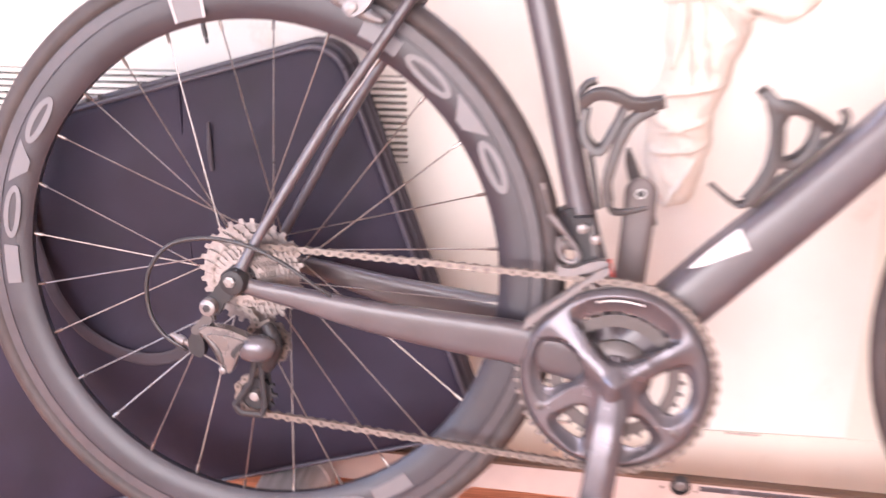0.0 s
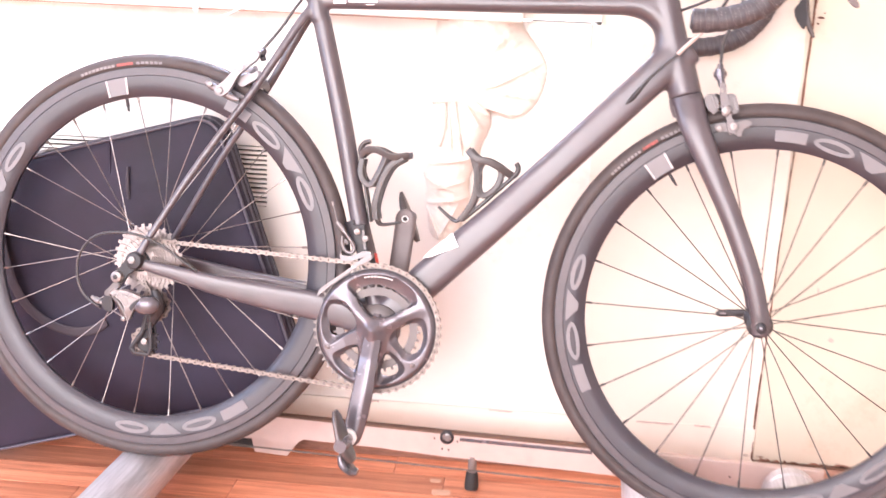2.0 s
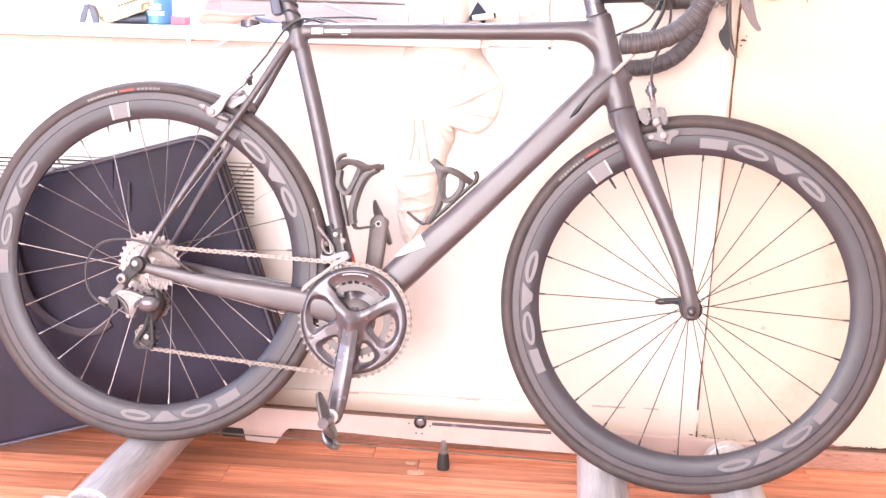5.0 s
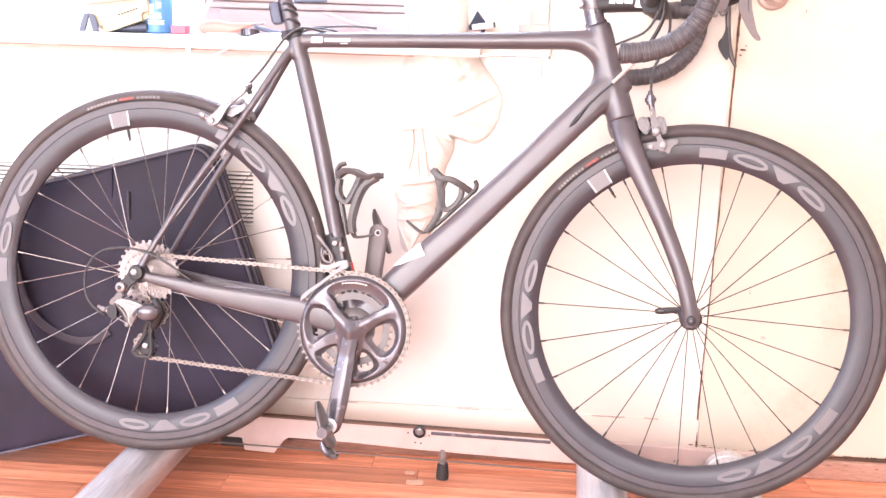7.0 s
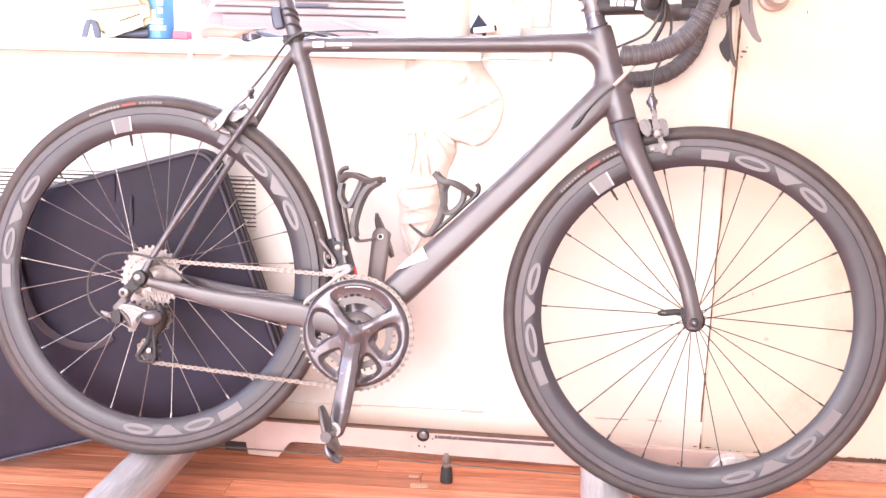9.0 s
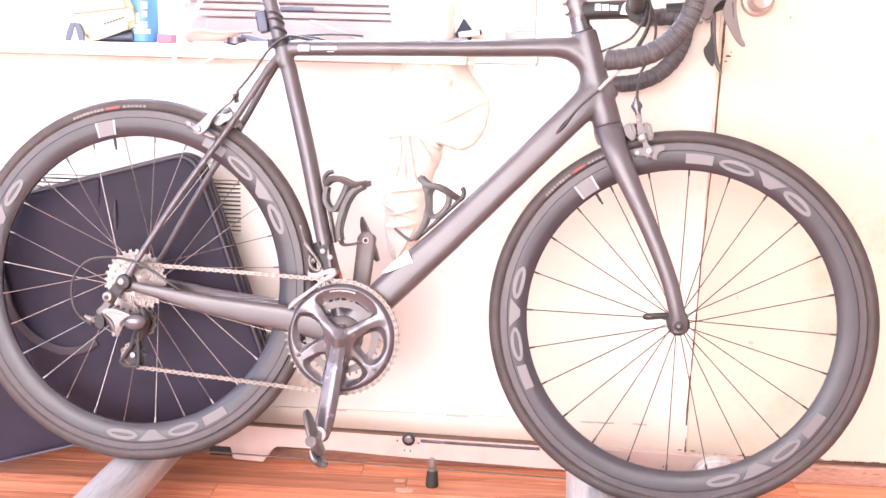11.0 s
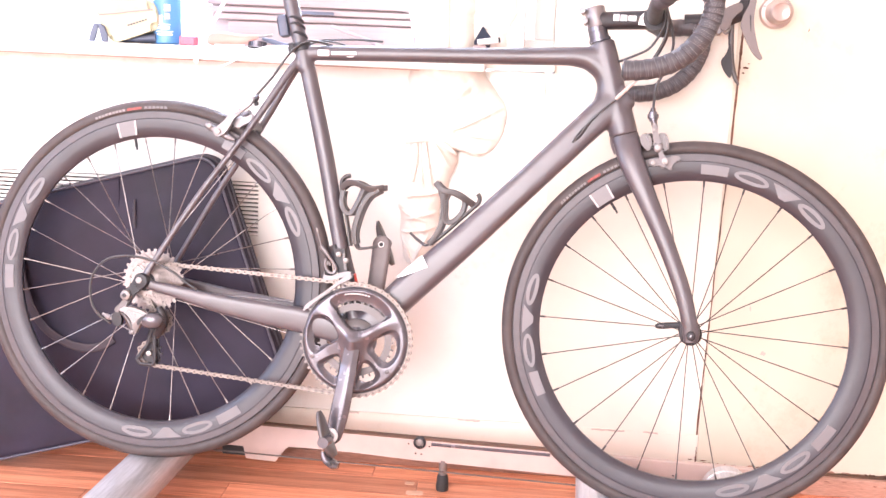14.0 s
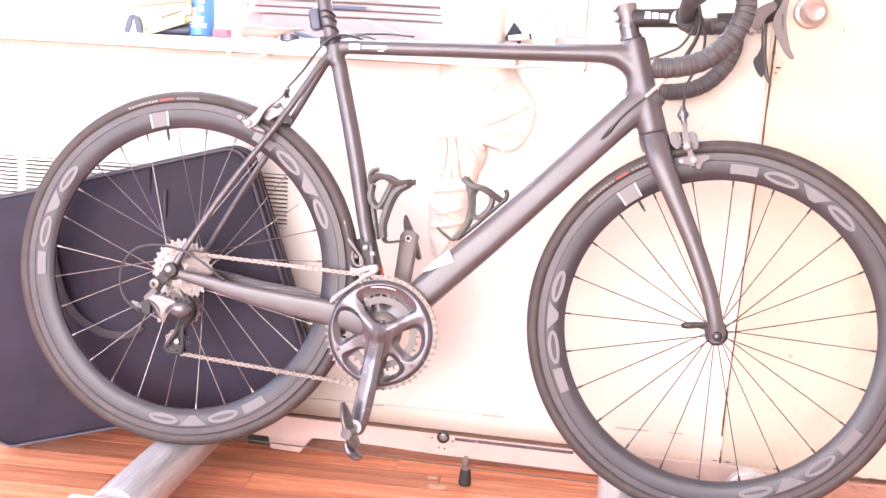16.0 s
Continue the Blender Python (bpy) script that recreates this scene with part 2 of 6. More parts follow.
def lathe(bm, profile, n=48, m=None, closed=False):
    """Turns rows of (radius, y) round the y axis."""
    rings = []
    for r, y in profile:
        ring = []
        for k in range(n):
            a = 2 * math.pi * k / n
            ring.append(bm.verts.new((r * math.cos(a), y, r * math.sin(a))))
        rings.append(ring)
    pairs = list(zip(rings, rings[1:])) + ([(rings[-1], rings[0])] if closed else [])
    for r0, r1 in pairs:
        for k in range(n):
            bm.faces.new((r0[k], r0[(k + 1) % n], r1[(k + 1) % n], r1[k]))
    if not closed:
        bm.faces.new(rings[0])
        bm.faces.new(rings[-1][::-1])
    if m is not None:
        bmesh.ops.transform(bm, matrix=m, verts=[v for r in rings for v in r])
    return bm


def rod(bm, a, b, r, n=10, r2=None):
    loft(bm, [(*a, r, r), (*b, r if r2 is None else r2, r if r2 is None else r2)], n, side=(0.3, 0.9, 0.2))
    return bm


def plate(bm, outline, y0, y1, holes=()):
    """A flat piece in the x-z plane between y0 and y1, with round-cornered outline."""
    for loop in (outline,):
        a = [bm.verts.new((x, y0, z)) for x, z in loop]
        b = [bm.verts.new((x, y1, z)) for x, z in loop]
        for k in range(len(loop)):
            j = (k + 1) % len(loop)
            bm.faces.new((a[k], a[j], b[j], b[k]))
        bm.faces.new(a)
        bm.faces.new(b[::-1])
    return bm


def arc_patch(bm, a0, a1, r0, r1, y, thick=0.0006, n=10, wave=None):
    """A curved flat patch on the side of a wheel; angles in degrees, y of its face."""
    loops = []
    for k in range(n + 1):
        a = radians(a0 + (a1 - a0) * k / n)
        loops.append([bm.verts.new((r * math.cos(a), yy, r * math.sin(a))) for r, yy in ((r0, y), (r1, y), (r1, y + thick), (r0, y + thick))])
    for p, q in zip(loops, loops[1:]):
        for k in range(4):
            bm.faces.new((p[k], p[(k + 1) % 4], q[(k + 1) % 4], q[k]))
    bm.faces.new(loops[0])
    bm.faces.new(loops[-1][::-1])
    return bm


B = bmesh.new


def smooth_loop(pts, per=5):
    """A closed outline rounded through its corners."""
    p = np.array(pts, float)
    n = len(p)
    out = []
    for i in range(n):
        a, b, c, d = p[i - 1], p[i], p[(i + 1) % n], p[(i + 2) % n]
        for k in range(per):
            t = k / per
            q = 0.5 * (2 * b + (c - a) * t + (2 * a - 5 * b + 4 * c - d) * t * t + (3 * b - a - 3 * c + d) * t ** 3)
            out.append((float(q[0]), float(q[1])))
    return out


def soften_edges(bm, w, seg=2):
    flat = [f for f in bm.faces if len(f.verts) > 4]
    bmesh.ops.bevel(bm, geom=list({e for f in flat for e in f.edges}), offset=w, segments=seg, affect="EDGES", clamp_overlap=True)
    return bm


def section_loft(bm, rows, profile, steps):
    """A bar along -z through rows of x, y, z, half width, half depth, with a faceted section."""
    rings = [[bm.verts.new((x + w * u, y + h * v, z)) for u, v in profile] for x, y, z, w, h in spline(rows, steps)]
    n = len(profile)
    for a, b in zip(rings, rings[1:]):
        for k in range(n):
            bm.faces.new((a[k], a[(k + 1) % n], b[(k + 1) % n], b[k]))
    bm.faces.new(rings[0])
    bm.faces.new(rings[-1][::-1])
    return bm


# ---- structure ----
def slab(name, x0, x1, y0, y1, z0, z1, mat, label, category="wall", bevel=0.0):
    return tagged(finish(name, box(B(), x0, x1, y0, y1, z0, z1, None, bevel), mat), label, category, kind="structure")


XL, XR, YB, CEIL = -2.6, 2.9, -3.4, 2.6
DOOR_Y = 0.32
DOOR_X = 1.087
floor_ob = slab("floor", XL, XR, YB, 0.9, -0.06, -0.022, M_FLOORFAR, "orange-brown oak strip floor in a room", "floor")
slab("ceiling", XL - 0.1, XR + 0.1, YB - 0.1, 0.9, CEIL, CEIL + 0.1, M_CEIL, "plain white ceiling", "ceiling")
# west wall with an added, unseen opening for the bluish fill lamp
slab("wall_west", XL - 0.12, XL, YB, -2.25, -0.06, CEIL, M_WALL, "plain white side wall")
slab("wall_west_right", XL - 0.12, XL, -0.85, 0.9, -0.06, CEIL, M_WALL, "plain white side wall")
slab("wall_west_low", XL - 0.12, XL, -2.25, -0.85, -0.06, 0.85, M_WALL, "plain white wall under the added side opening")
slab("wall_west_high", XL - 0.12, XL, -2.25, -0.85, 2.15, CEIL, M_WALL, "plain white wall over the added side opening")
slab("wall_east", XR, XR + 0.12, YB, 0.9, -0.06, CEIL, M_WALL, "plain white side wall")
# wall behind the camera, with the window that lights the room
slab("wall_south", XL, -2.2, YB - 0.12, YB, -0.06, CEIL, M_WALL, "plain white wall beside the room window")
slab("wall_south_right", 1.2, XR, YB - 0.12, YB, -0.06, CEIL, M_WALL, "plain white wall beside the room window")
slab("wall_south_low", -2.2, 1.2, YB - 0.12, YB, -0.06, 0.36, M_WALL, "plain white wall under the room window")
slab("wall_south_high", -2.2, 1.2, YB - 0.12, YB, 2.40, CEIL, M_WALL, "plain white wall over the room window")
# north wall: door, its post, and the window bay over the radiator cover
slab("wall_north_post", 0.735, DOOR_X - 0.0012, 0.316, 0.62, -0.02, CEIL, M_CREAM, "cream-painted wall and casing beside the door")
slab("wall_north_over_door", DOOR_X - 0.004, 2.0, DOOR_Y + 0.02, 0.62, 2.06, CEIL, M_WALL, "white wall over the door")
slab("wall_north_right", 2.0, XR, DOOR_Y, 0.62, -0.02, CEIL, M_WALL, "plain white wall beyond the door")
slab("wall_north_bay", XL, 0.735, 0.5, 0.62, -0.02, 0.84, M_WALL, "white wall under the window")
slab("wall_north_left", XL, -0.75, 0.5, 0.62, 0.84, CEIL, M_WALL, "white wall beside the window")
slab("wall_north_over_window", -0.75, 0.735, 0.5, 0.62, 2.2, CEIL, M_WALL, "white wall over the window")


# ---- the bicycle ----
BIKE = Matrix.Translation((0, 0, 0.1170)) @ Euler((0, 0, -0.05256)).to_matrix().to_4x4() @ Euler((0, 0.02353, 0)).to_matrix().to_4x4() @ Euler((-0.16677, 0, 0)).to_matrix().to_4x4()
WB, RT, RIN = 0.9836, 0.336, 0.2665
bicycle = thing("road_bicycle", "matt black carbon road bicycle leaning towards the wall on training rollers", "bicycle", BIKE)
# turn of the front wheel, fork and bar about the steering axis
STEER = Matrix.Translation((WB, 0, RT)) @ Matrix.Rotation(-0.08199, 4, Vector((-math.cos(radians(73)), 0, math.sin(radians(73))))) @ Matrix.Translation((-WB, 0, -RT))


def wheel(name, m, spokes, phase, rear, label_at, label):
    bm = B()
    lathe(bm, [(0.2665, -0.004), (0.2668, 0.004), (0.272, 0.0085), (0.285, 0.0125), (0.300, 0.0128), (0.3005, 0.0122), (0.3135, 0.0118), (0.3145, 0.010), (0.3145, -0.010), (0.3135, -0.0118), (0.3005, -0.0122), (0.300, -0.0128), (0.285, -0.0125), (0.272, -0.0085)], 96, None, True)
    rim = part(name, bm, M_RIM, bicycle, label, 50)
    rim.matrix_local = m
    bm = B()
    for s in (-1, 1):
        lathe(bm, [(0.3012, s * 0.0124), (0.3128, s * 0.0120), (0.3128, s * 0.0126), (0.3012, s * 0.0130)], 96, None, True)
    part("brake_track", bm, M_TRACK, rim, "paler grey machined brake track")
    bm = B()
    prof = [(0.3235 + 0.0125 * math.cos(radians(a)), 0.0128 * math.sin(radians(a))) for a in range(-140, 141, 14)]
    lathe(bm, prof + [(0.3120, 0.0085), (0.3120, -0.0085)], 96, None, True)
    part("tyre", bm, M_TYRE, rim, "worn black rubber road tyre", 60)
    # hub
    bm = B()
    if rear:
        lathe(bm, [(0.008, -0.062), (0.008, -0.046), (0.017, -0.019), (0.027, -0.0185), (0.027, -0.0155), (0.016, -0.012), (0.013, 0.015), (0.021, 0.034), (0.021, 0.037), (0.012, 0.038), (0.009, 0.062)], 32)
    else:
        lathe(bm, [(0.008, -0.048), (0.010, -0.040), (0.0195, -0.036), (0.0195, -0.033), (0.011, -0.028), (0.010, 0.028), (0.0195, 0.033), (0.0195, 0.036), (0.010, 0.040), (0.008, 0.048)], 32)
    part("hub", bm, M_BLACK, rim, "black hub", 40)
    # spokes with nipples
    for k in range(spokes):
        a = radians(phase + 360.0 / spokes * k)
        sidey = (-1 if k % 2 == (0 if rear else 1) else 1)
        fy = (-0.017 if sidey < 0 else 0.0355) if rear else sidey * 0.0345
        fr = 0.0245 if rear else 0.0180
        da = radians((-68 if (k // 2) % 2 else 68)) if rear else 0.0
        end = Vector((0.2675 * math.cos(a), sidey * 0.001, 0.2675 * math.sin(a)))
        root = Vector((fr * math.cos(a + da), fy, fr * math.sin(a + da)))
        bm = B()
        rod(bm, root, end, 0.00086 if rear else 0.00092, 6)
        inw = (root - end).normalized()
        rod(bm, end - inw * 0.002, end + inw * 0.011, 0.0019, 6)
        part("spoke", bm, M_SPOKE_LIT if rear else M_SPOKE_SHADED, rim, "", 60)
    # valve
    bm = B()
    va = radians(label_at - 1.5)
    rod(bm, (0.268 * math.cos(va), 0, 0.268 * math.sin(va)), (0.2525 * math.cos(va), 0, 0.2525 * math.sin(va)), 0.0026, 8)
    rod(bm, (0.256 * math.cos(va), 0, 0.256 * math.sin(va)), (0.2455 * math.cos(va), 0, 0.2455 * math.sin(va)), 0.0018, 8)
    part("valve", bm, M_BLACK, rim, "black tyre valve")
    return rim


REAR = Matrix.Translation((0, 0, RT))
FRONT = STEER @ Matrix.Translation((WB, 0, RT))
rear_wheel = wheel("rear_wheel", REAR, 28, 9.5, True, 105.0, "deep black carbon rear wheel rim")
front_wheel = wheel("front_wheel", FRONT, 24, 0.2, False, 127.8, "deep black carbon front wheel rim")

# frame: one moulded shell of tapering tubes
bm = B()
loft(bm, [(0.2565, 0, 0.748, 0.0150, 0.014), (0.3030, 0, 0.59, 0.0155, 0.016), (0.3420, 0, 0.44, 0.0145, 0.018), (0.385, 0, 0.30, 0.018, 0.030)], 20, 20)
loft(bm, [(0.240, 0, 0.7770, 0.0125, 0.012), (0.270, 0, 0.7783, 0.0137, 0.013), (0.440, 0, 0.7872, 0.0141, 0.0145), (0.5435, 0, 0.7923, 0.0145, 0.016), (0.645, 0, 0.7979, 0.0154, 0.017), (0.735, 0, 0.8040, 0.0168, 0.018), (0.785, 0, 0.8060, 0.0190, 0.0185)], 20, 24, power=2.3)
loft(bm, [(0.838, 0, 0.745, 0.0230, 0.019), (0.806, 0, 0.7190, 0.0265, 0.021), (0.771, 0, 0.6810, 0.0256, 0.0225), (0.7008, 0, 0.6032, 0.0252, 0.0235), (0.6308, 0, 0.5262, 0.0257, 0.0250), (0.5608, 0, 0.4507, 0.0273, 0.0275), (0.490, 0, 0.3780, 0.0292, 0.030), (0.400, 0, 0.2800, 0.0280, 0.034)], 32, 30, power=3.6)
# moulded webs where top tube, head tube and down tube flow together
loft(bm, [(0.700, 0, 0.8015, 0.0150, 0.0165), (0.728, 0, 0.8030, 0.0160, 0.0175), (0.7650, 0, 0.8000, 0.0195, 0.0185), (0.7935, 0, 0.7790, 0.0205, 0.0188), (0.8025, 0, 0.7475, 0.0205, 0.0190), (0.7920, 0, 0.7125, 0.0205, 0.0200), (0.7670, 0, 0.6845, 0.0205, 0.0205), (0.735, 0, 0.650, 0.0205, 0.0205)], 20, 30)
loft(bm, [(0.768, 0, 0.6720, 0.0170, 0.0195), (0.798, 0, 0.6960, 0.0190, 0.0205), (0.820, 0, 0.7050, 0.0230, 0.0205), (0.836, 0, 0.7050, 0.0180, 0.0205)], 18, 12)
loft(bm, [(0.7840, 0, 0.833, 0.0210, 0.0200), (0.7935, 0, 0.805, 0.0215, 0.0205), (0.8095, 0, 0.755, 0.0218, 0.0205), (0.826, 0, 0.705, 0.0245, 0.022), (0.8365, 0, 0.672, 0.0255, 0.024)], 24, 16)
loft(bm, [(0.2545, 0, 0.745, 0.0155, 0.0155), (0.2495, 0, 0.764, 0.0165, 0.016), (0.2435, 0, 0.787, 0.0160, 0.0158)], 20, 6)
lathe(bm, [(0.021, -0.0445), (0.0245, -0.043), (0.0265, -0.03), (0.0265, 0.03), (0.0245, 0.043), (0.021, 0.0445)], 32, Matrix.Translation((0.396, 0, 0.268)))
for s in (-1, 1):
    loft(bm, [(0.240, s * 0.006, 0.762, 0.0085, 0.0075), (0.222, s * 0.014, 0.733, 0.0075, 0.0065), (0.165, s * 0.029, 0.630, 0.0064, 0.0068), (0.0865, s * 0.045, 0.504, 0.0062, 0.0064), (0.016, s * 0.060, 0.376, 0.0062, 0.0055), (0.002, s * 0.063, 0.346, 0.0085, 0.005)], 14, 22)
    loft(bm, [(0.002, s * 0.063, 0.335, 0.0090, 0.005), (0.018, s * 0.061, 0.3305, 0.0090, 0.0065), (0.0712, s * 0.056, 0.3215, 0.0122, 0.0085), (0.1337, s * 0.051, 0.3098, 0.0165, 0.0095), (0.2262, s * 0.043, 0.2985, 0.0212, 0.0105), (0.2997, s * 0.036, 0.2910, 0.0232, 0.0120), (0.385, s * 0.026, 0.272, 0.0240, 0.015)], 20, 24, power=3.6)
frame_ob = part("frame", bm, M_CARBON, bicycle, "matt black carbon monocoque frame", 180)
skin = frame_ob.modifiers.new("skin", "REMESH")
skin.mode, skin.voxel_size, skin.use_smooth_shade = "VOXEL", 0.0024, True
soften = frame_ob.modifiers.new("soften", "SMOOTH")
soften.factor, soften.iterations = 0.5, 8

# fork and steering parts
bm = B()
loft(bm, [(0.8365, 0, 0.672, 0.0255, 0.0245), (0.8405, 0, 0.660, 0.0265, 0.028), (0.846, 0, 0.648, 0.026, 0.030)], 24, 8)
for s in (-1, 1):
    loft(bm, [(0.842, s * 0.020, 0.662, 0.0235, 0.012), (0.8560, s * 0.032, 0.625, 0.0215, 0.0120), (0.8935, s * 0.040, 0.553, 0.0170, 0.0105), (0.9290, s * 0.045, 0.485, 0.0150, 0.0095), (0.9620, s * 0.050, 0.412, 0.0140, 0.0085), (0.9785, s * 0.0525, 0.360, 0.0135, 0.0075), (0.9835, s * 0.053, 0.340, 0.0145, 0.0065), (0.9840, s * 0.053, 0.324, 0.0115, 0.006)], 16, 24)
fork = part("fork", bm, M_CARBON, bicycle, "matt black carbon fork", 60)
fork.matrix_local = STEER

# ---- bicycle: marks on the wheels ----
def ring_shape(bm, ac, aw, r0, r1, y, wall=0.0065, n=18):
    """A flat oval ring on the side of a rim, round the angle ac."""
    rm = (r0 + r1) / 2
    loops = []
    for k in range(n):
        t = 2 * math.pi * k / n
        row = []
        for f, yy in ((1.0, y), (0.0, y), (0.0, y + 0.0006), (1.0, y + 0.0006)):
            hw = radians(aw) - (0 if f else wall / rm)
            hr = (r1 - r0) / 2 - (0 if f else wall * 0.8)
            a, r = radians(ac) + hw * math.cos(t), rm + hr * math.sin(t)
            row.append(bm.verts.new((r * math.cos(a), yy, r * math.sin(a))))
        loops.append(row)
    for k in range(n):
        p, q = loops[k], loops[(k + 1) % n]
        for j in range(4):
            bm.faces.new((p[j], p[(j + 1) % 4], q[(j + 1) % 4], q[j]))
    return bm


def rim_marks(rim, sets, label_at, tyre_mark):
    for a0, a1 in sets:
        s = (a1 - a0) / 46.0
        y = -0.0136
        part("decal", arc_patch(B(), a0, a0 + 9.0 * s, 0.2785, 0.2955, y), M_DECAL, rim, "pale grey block mark on the rim")
        part("decal", ring_shape(B(), a0 + 17.0 * s, 6.2, 0.2765, 0.2970, y, 0.0075), M_DECAL, rim, "pale grey oval mark on the rim")
        bm = B()
        rows = []
        for k in range(7):
            r = 0.2770 + 0.0195 * k / 6
            h = 1.2 + 4.0 * k / 6
            angles = [radians(a0 + (28.8 - h + 2 * h * i / 4) * s) for i in range(5)]
            rows.append([bm.verts.new((r * math.cos(a), y, r * math.sin(a))) for a in angles])
        for p, q in zip(rows, rows[1:]):
            for i in range(4):
                bm.faces.new((p[i], p[i + 1], q[i + 1], q[i]))
        bm.normal_update()
        bmesh.ops.solidify(bm, geom=bm.faces[:], thickness=0.0005)
        part("decal", bm, M_DECAL, rim, "pale grey wedge mark on the rim")
        part("decal", ring_shape(B(), a0 + 40.0 * s, 6.0, 0.2770, 0.2970, y, 0.0085), M_DECAL, rim, "pale grey oval mark on the rim")
    bm = B()
    arc_patch(bm, label_at + 3.4, label_at - 3.4, 0.2715, 0.2990, -0.0134, 0.0005)
    patch = part("sticker", bm, M_STICKER, rim, "grey square sticker with paler edges")
    for d in (3.6, -3.0):
        part("sticker_edge", arc_patch(B(), label_at + d, label_at + d - 0.7, 0.2715, 0.2990, -0.0138, 0.0004), M_TYREMARK, rim, "white edge of the sticker")
    # small bars on the tyre's side wall
    t0, t1 = tyre_mark
    w = (t1 - t0)
    marks = [(0.045 * k, 0.045 * k + 0.033, M_TYREPRINT) for k in range(9)] + [(0.42, 0.60, M_TYRERED)] + [(0.64 + 0.05 * k, 0.675 + 0.05 * k, M_STICKER) for k in range(6)]
    for f0, f1, mat in marks:
        part("tyre_mark", arc_patch(B(), t0 + w * f0, t0 + w * f1, 0.3184, 0.3228, -0.0133, 0.001, 3), mat, rim, "printed bar on the tyre wall")


rim_marks(rear_wheel, ((188.2, 143.3), (-51.1, -98.9), (67.0, 21.5)), 105.0, (115.4, 88.0))
rim_marks(front_wheel, ((91.8, 44.4), (209.4, 164.5), (-28.5, -76.1)), 127.8, (140.0, 114.0))

# ---- bicycle: frame details ----
part("seatpost", loft(B(), [(0.2470, 0, 0.770, 0.0136), (0.2160, 0, 0.8625, 0.0136), (0.186, 0, 0.952, 0.0136)], 20), M_CARBON, bicycle, "black carbon seatpost")
bm = B()
loft(bm, [(0.2455, 0, 0.779, 0.0175, 0.0175), (0.2405, 0, 0.794, 0.0172, 0.0172)], 20)
box(bm, 0.218, 0.231, -0.007, 0.007, 0.776, 0.792, None, 0.002)
part("seat_collar", bm, M_BLACK, bicycle, "black seat collar")
# rear light with its rubber straps
bm = B()
box(bm, 0.1975, 0.2150, -0.010, 0.010, 0.802, 0.842, pose(0.203, 0, 0.82, 0, -14, 0) @ pose(-0.203, 0, -0.82), 0.004)
light_ob = part("rear_light", bm, M_GREYBLUE, bicycle, "small black rear light strapped to the seatpost")
for zz in (0.8335, 0.8225, 0.806):
    bm = B()
    xx = 0.2475 - (zz - 0.770) * 0.334
    lathe(bm, [(0.0142, -0.0022), (0.0160, -0.0022), (0.0160, 0.0022), (0.0142, 0.0022)], 20, Matrix.Translation((xx, 0, zz)) @ pose(0, 0, 0, 70, 8, 0), True)
    part("strap", bm, M_BLACK, light_ob, "black rubber strap")
part("lens", box(B(), 0.1958, 0.1976, -0.008, 0.008, 0.806, 0.838, pose(0.203, 0, 0.82, 0, -14, 0) @ pose(-0.203, 0, -0.82), 0.001), M_PIPING, light_ob, "dark translucent lens")
# white marks on the top tube
for x0, x1, z0, z1 in ((0.2765, 0.2965, 0.7722, 0.7828), (0.3010, 0.3470, 0.7757, 0.7815), (0.3300, 0.3420, 0.7722, 0.7735)):
    cx = (x0 + x1) / 2
    lift = (cx - 0.285) * 0.02
    turn = Matrix.Translation((cx, 0, 0.778)) @ pose(0, 0, 0, 0, -3.2, 0) @ Matrix.Translation((-cx, 0, -0.778 + lift))
    part("top_tube_mark", box(B(), x0, x1, -0.0142, -0.0118, z0, z1, turn), M_WHITEDECAL, bicycle, "white printed bar on the top tube")
# white patch on the down tube, above the chainring
bm = B()
plate(bm, [(0.4564, 0.3849), (0.4727, 0.4031), (0.5009, 0.4293), (0.5118, 0.4086), (0.4892, 0.3978), (0.4700, 0.3885)], -0.0335, -0.0305)
part("patch", bm, M_WHITEDECAL, bicycle, "white paper patch stuck on the down tube")
# headset, spacers, stem, handlebar (all steered)
for z0, z1, r in ((0.833, 0.8385, 0.0195), (0.839, 0.851, 0.0172), (0.8515, 0.8590, 0.0172)):
    sp = part("headset_spacer", loft(B(), [(0.7805 - (z0 - 0.833) * 0.32, 0, z0, r), (0.7805 - (z1 - 0.833) * 0.32, 0, z1, r)], 24), M_CRANK, bicycle, "grey alloy headset spacer")
    sp.matrix_local = STEER
bm = B()
loft(bm, [(0.768, 0, 0.870, 0.0165, 0.0175), (0.800, 0, 0.8715, 0.0155, 0.0165), (0.860, 0, 0.876, 0.0160, 0.0195)], 20, 10, power=2.8)
loft(bm, [(0.872, -0.021, 0.8765, 0.0205, 0.0205), (0.872, 0.021, 0.8765, 0.0205, 0.0205)], 24, side=(1, 0, 0))
stem = part("stem", bm, M_BLACK, bicycle, "black alloy stem")
stem.matrix_local = STEER
part("steerer_clamp", loft(B(), [(0.7738, 0, 0.8585, 0.0150), (0.7736, 0, 0.8590, 0.0176), (0.7730, 0, 0.8615, 0.0184), (0.7655, 0, 0.8895, 0.0184), (0.7648, 0, 0.8925, 0.0176), (0.7646, 0, 0.8930, 0.0140)], 24), M_SILVER, stem, "polished grey steerer clamp", 40)
for zz in (0.884, 0.866):
    xx = 0.772 - (zz - 0.86) * 0.3
    bm = B()
    rod(bm, (xx - 0.0195, -0.016, zz), (xx - 0.0195, 0.014, zz), 0.0045, 10)
    rod(bm, (xx - 0.0195, -0.019, zz), (xx - 0.0195, -0.015, zz), 0.0055, 10)
    part("clamp_bolt", bm, M_SILVER, stem, "silver clamp bolt")
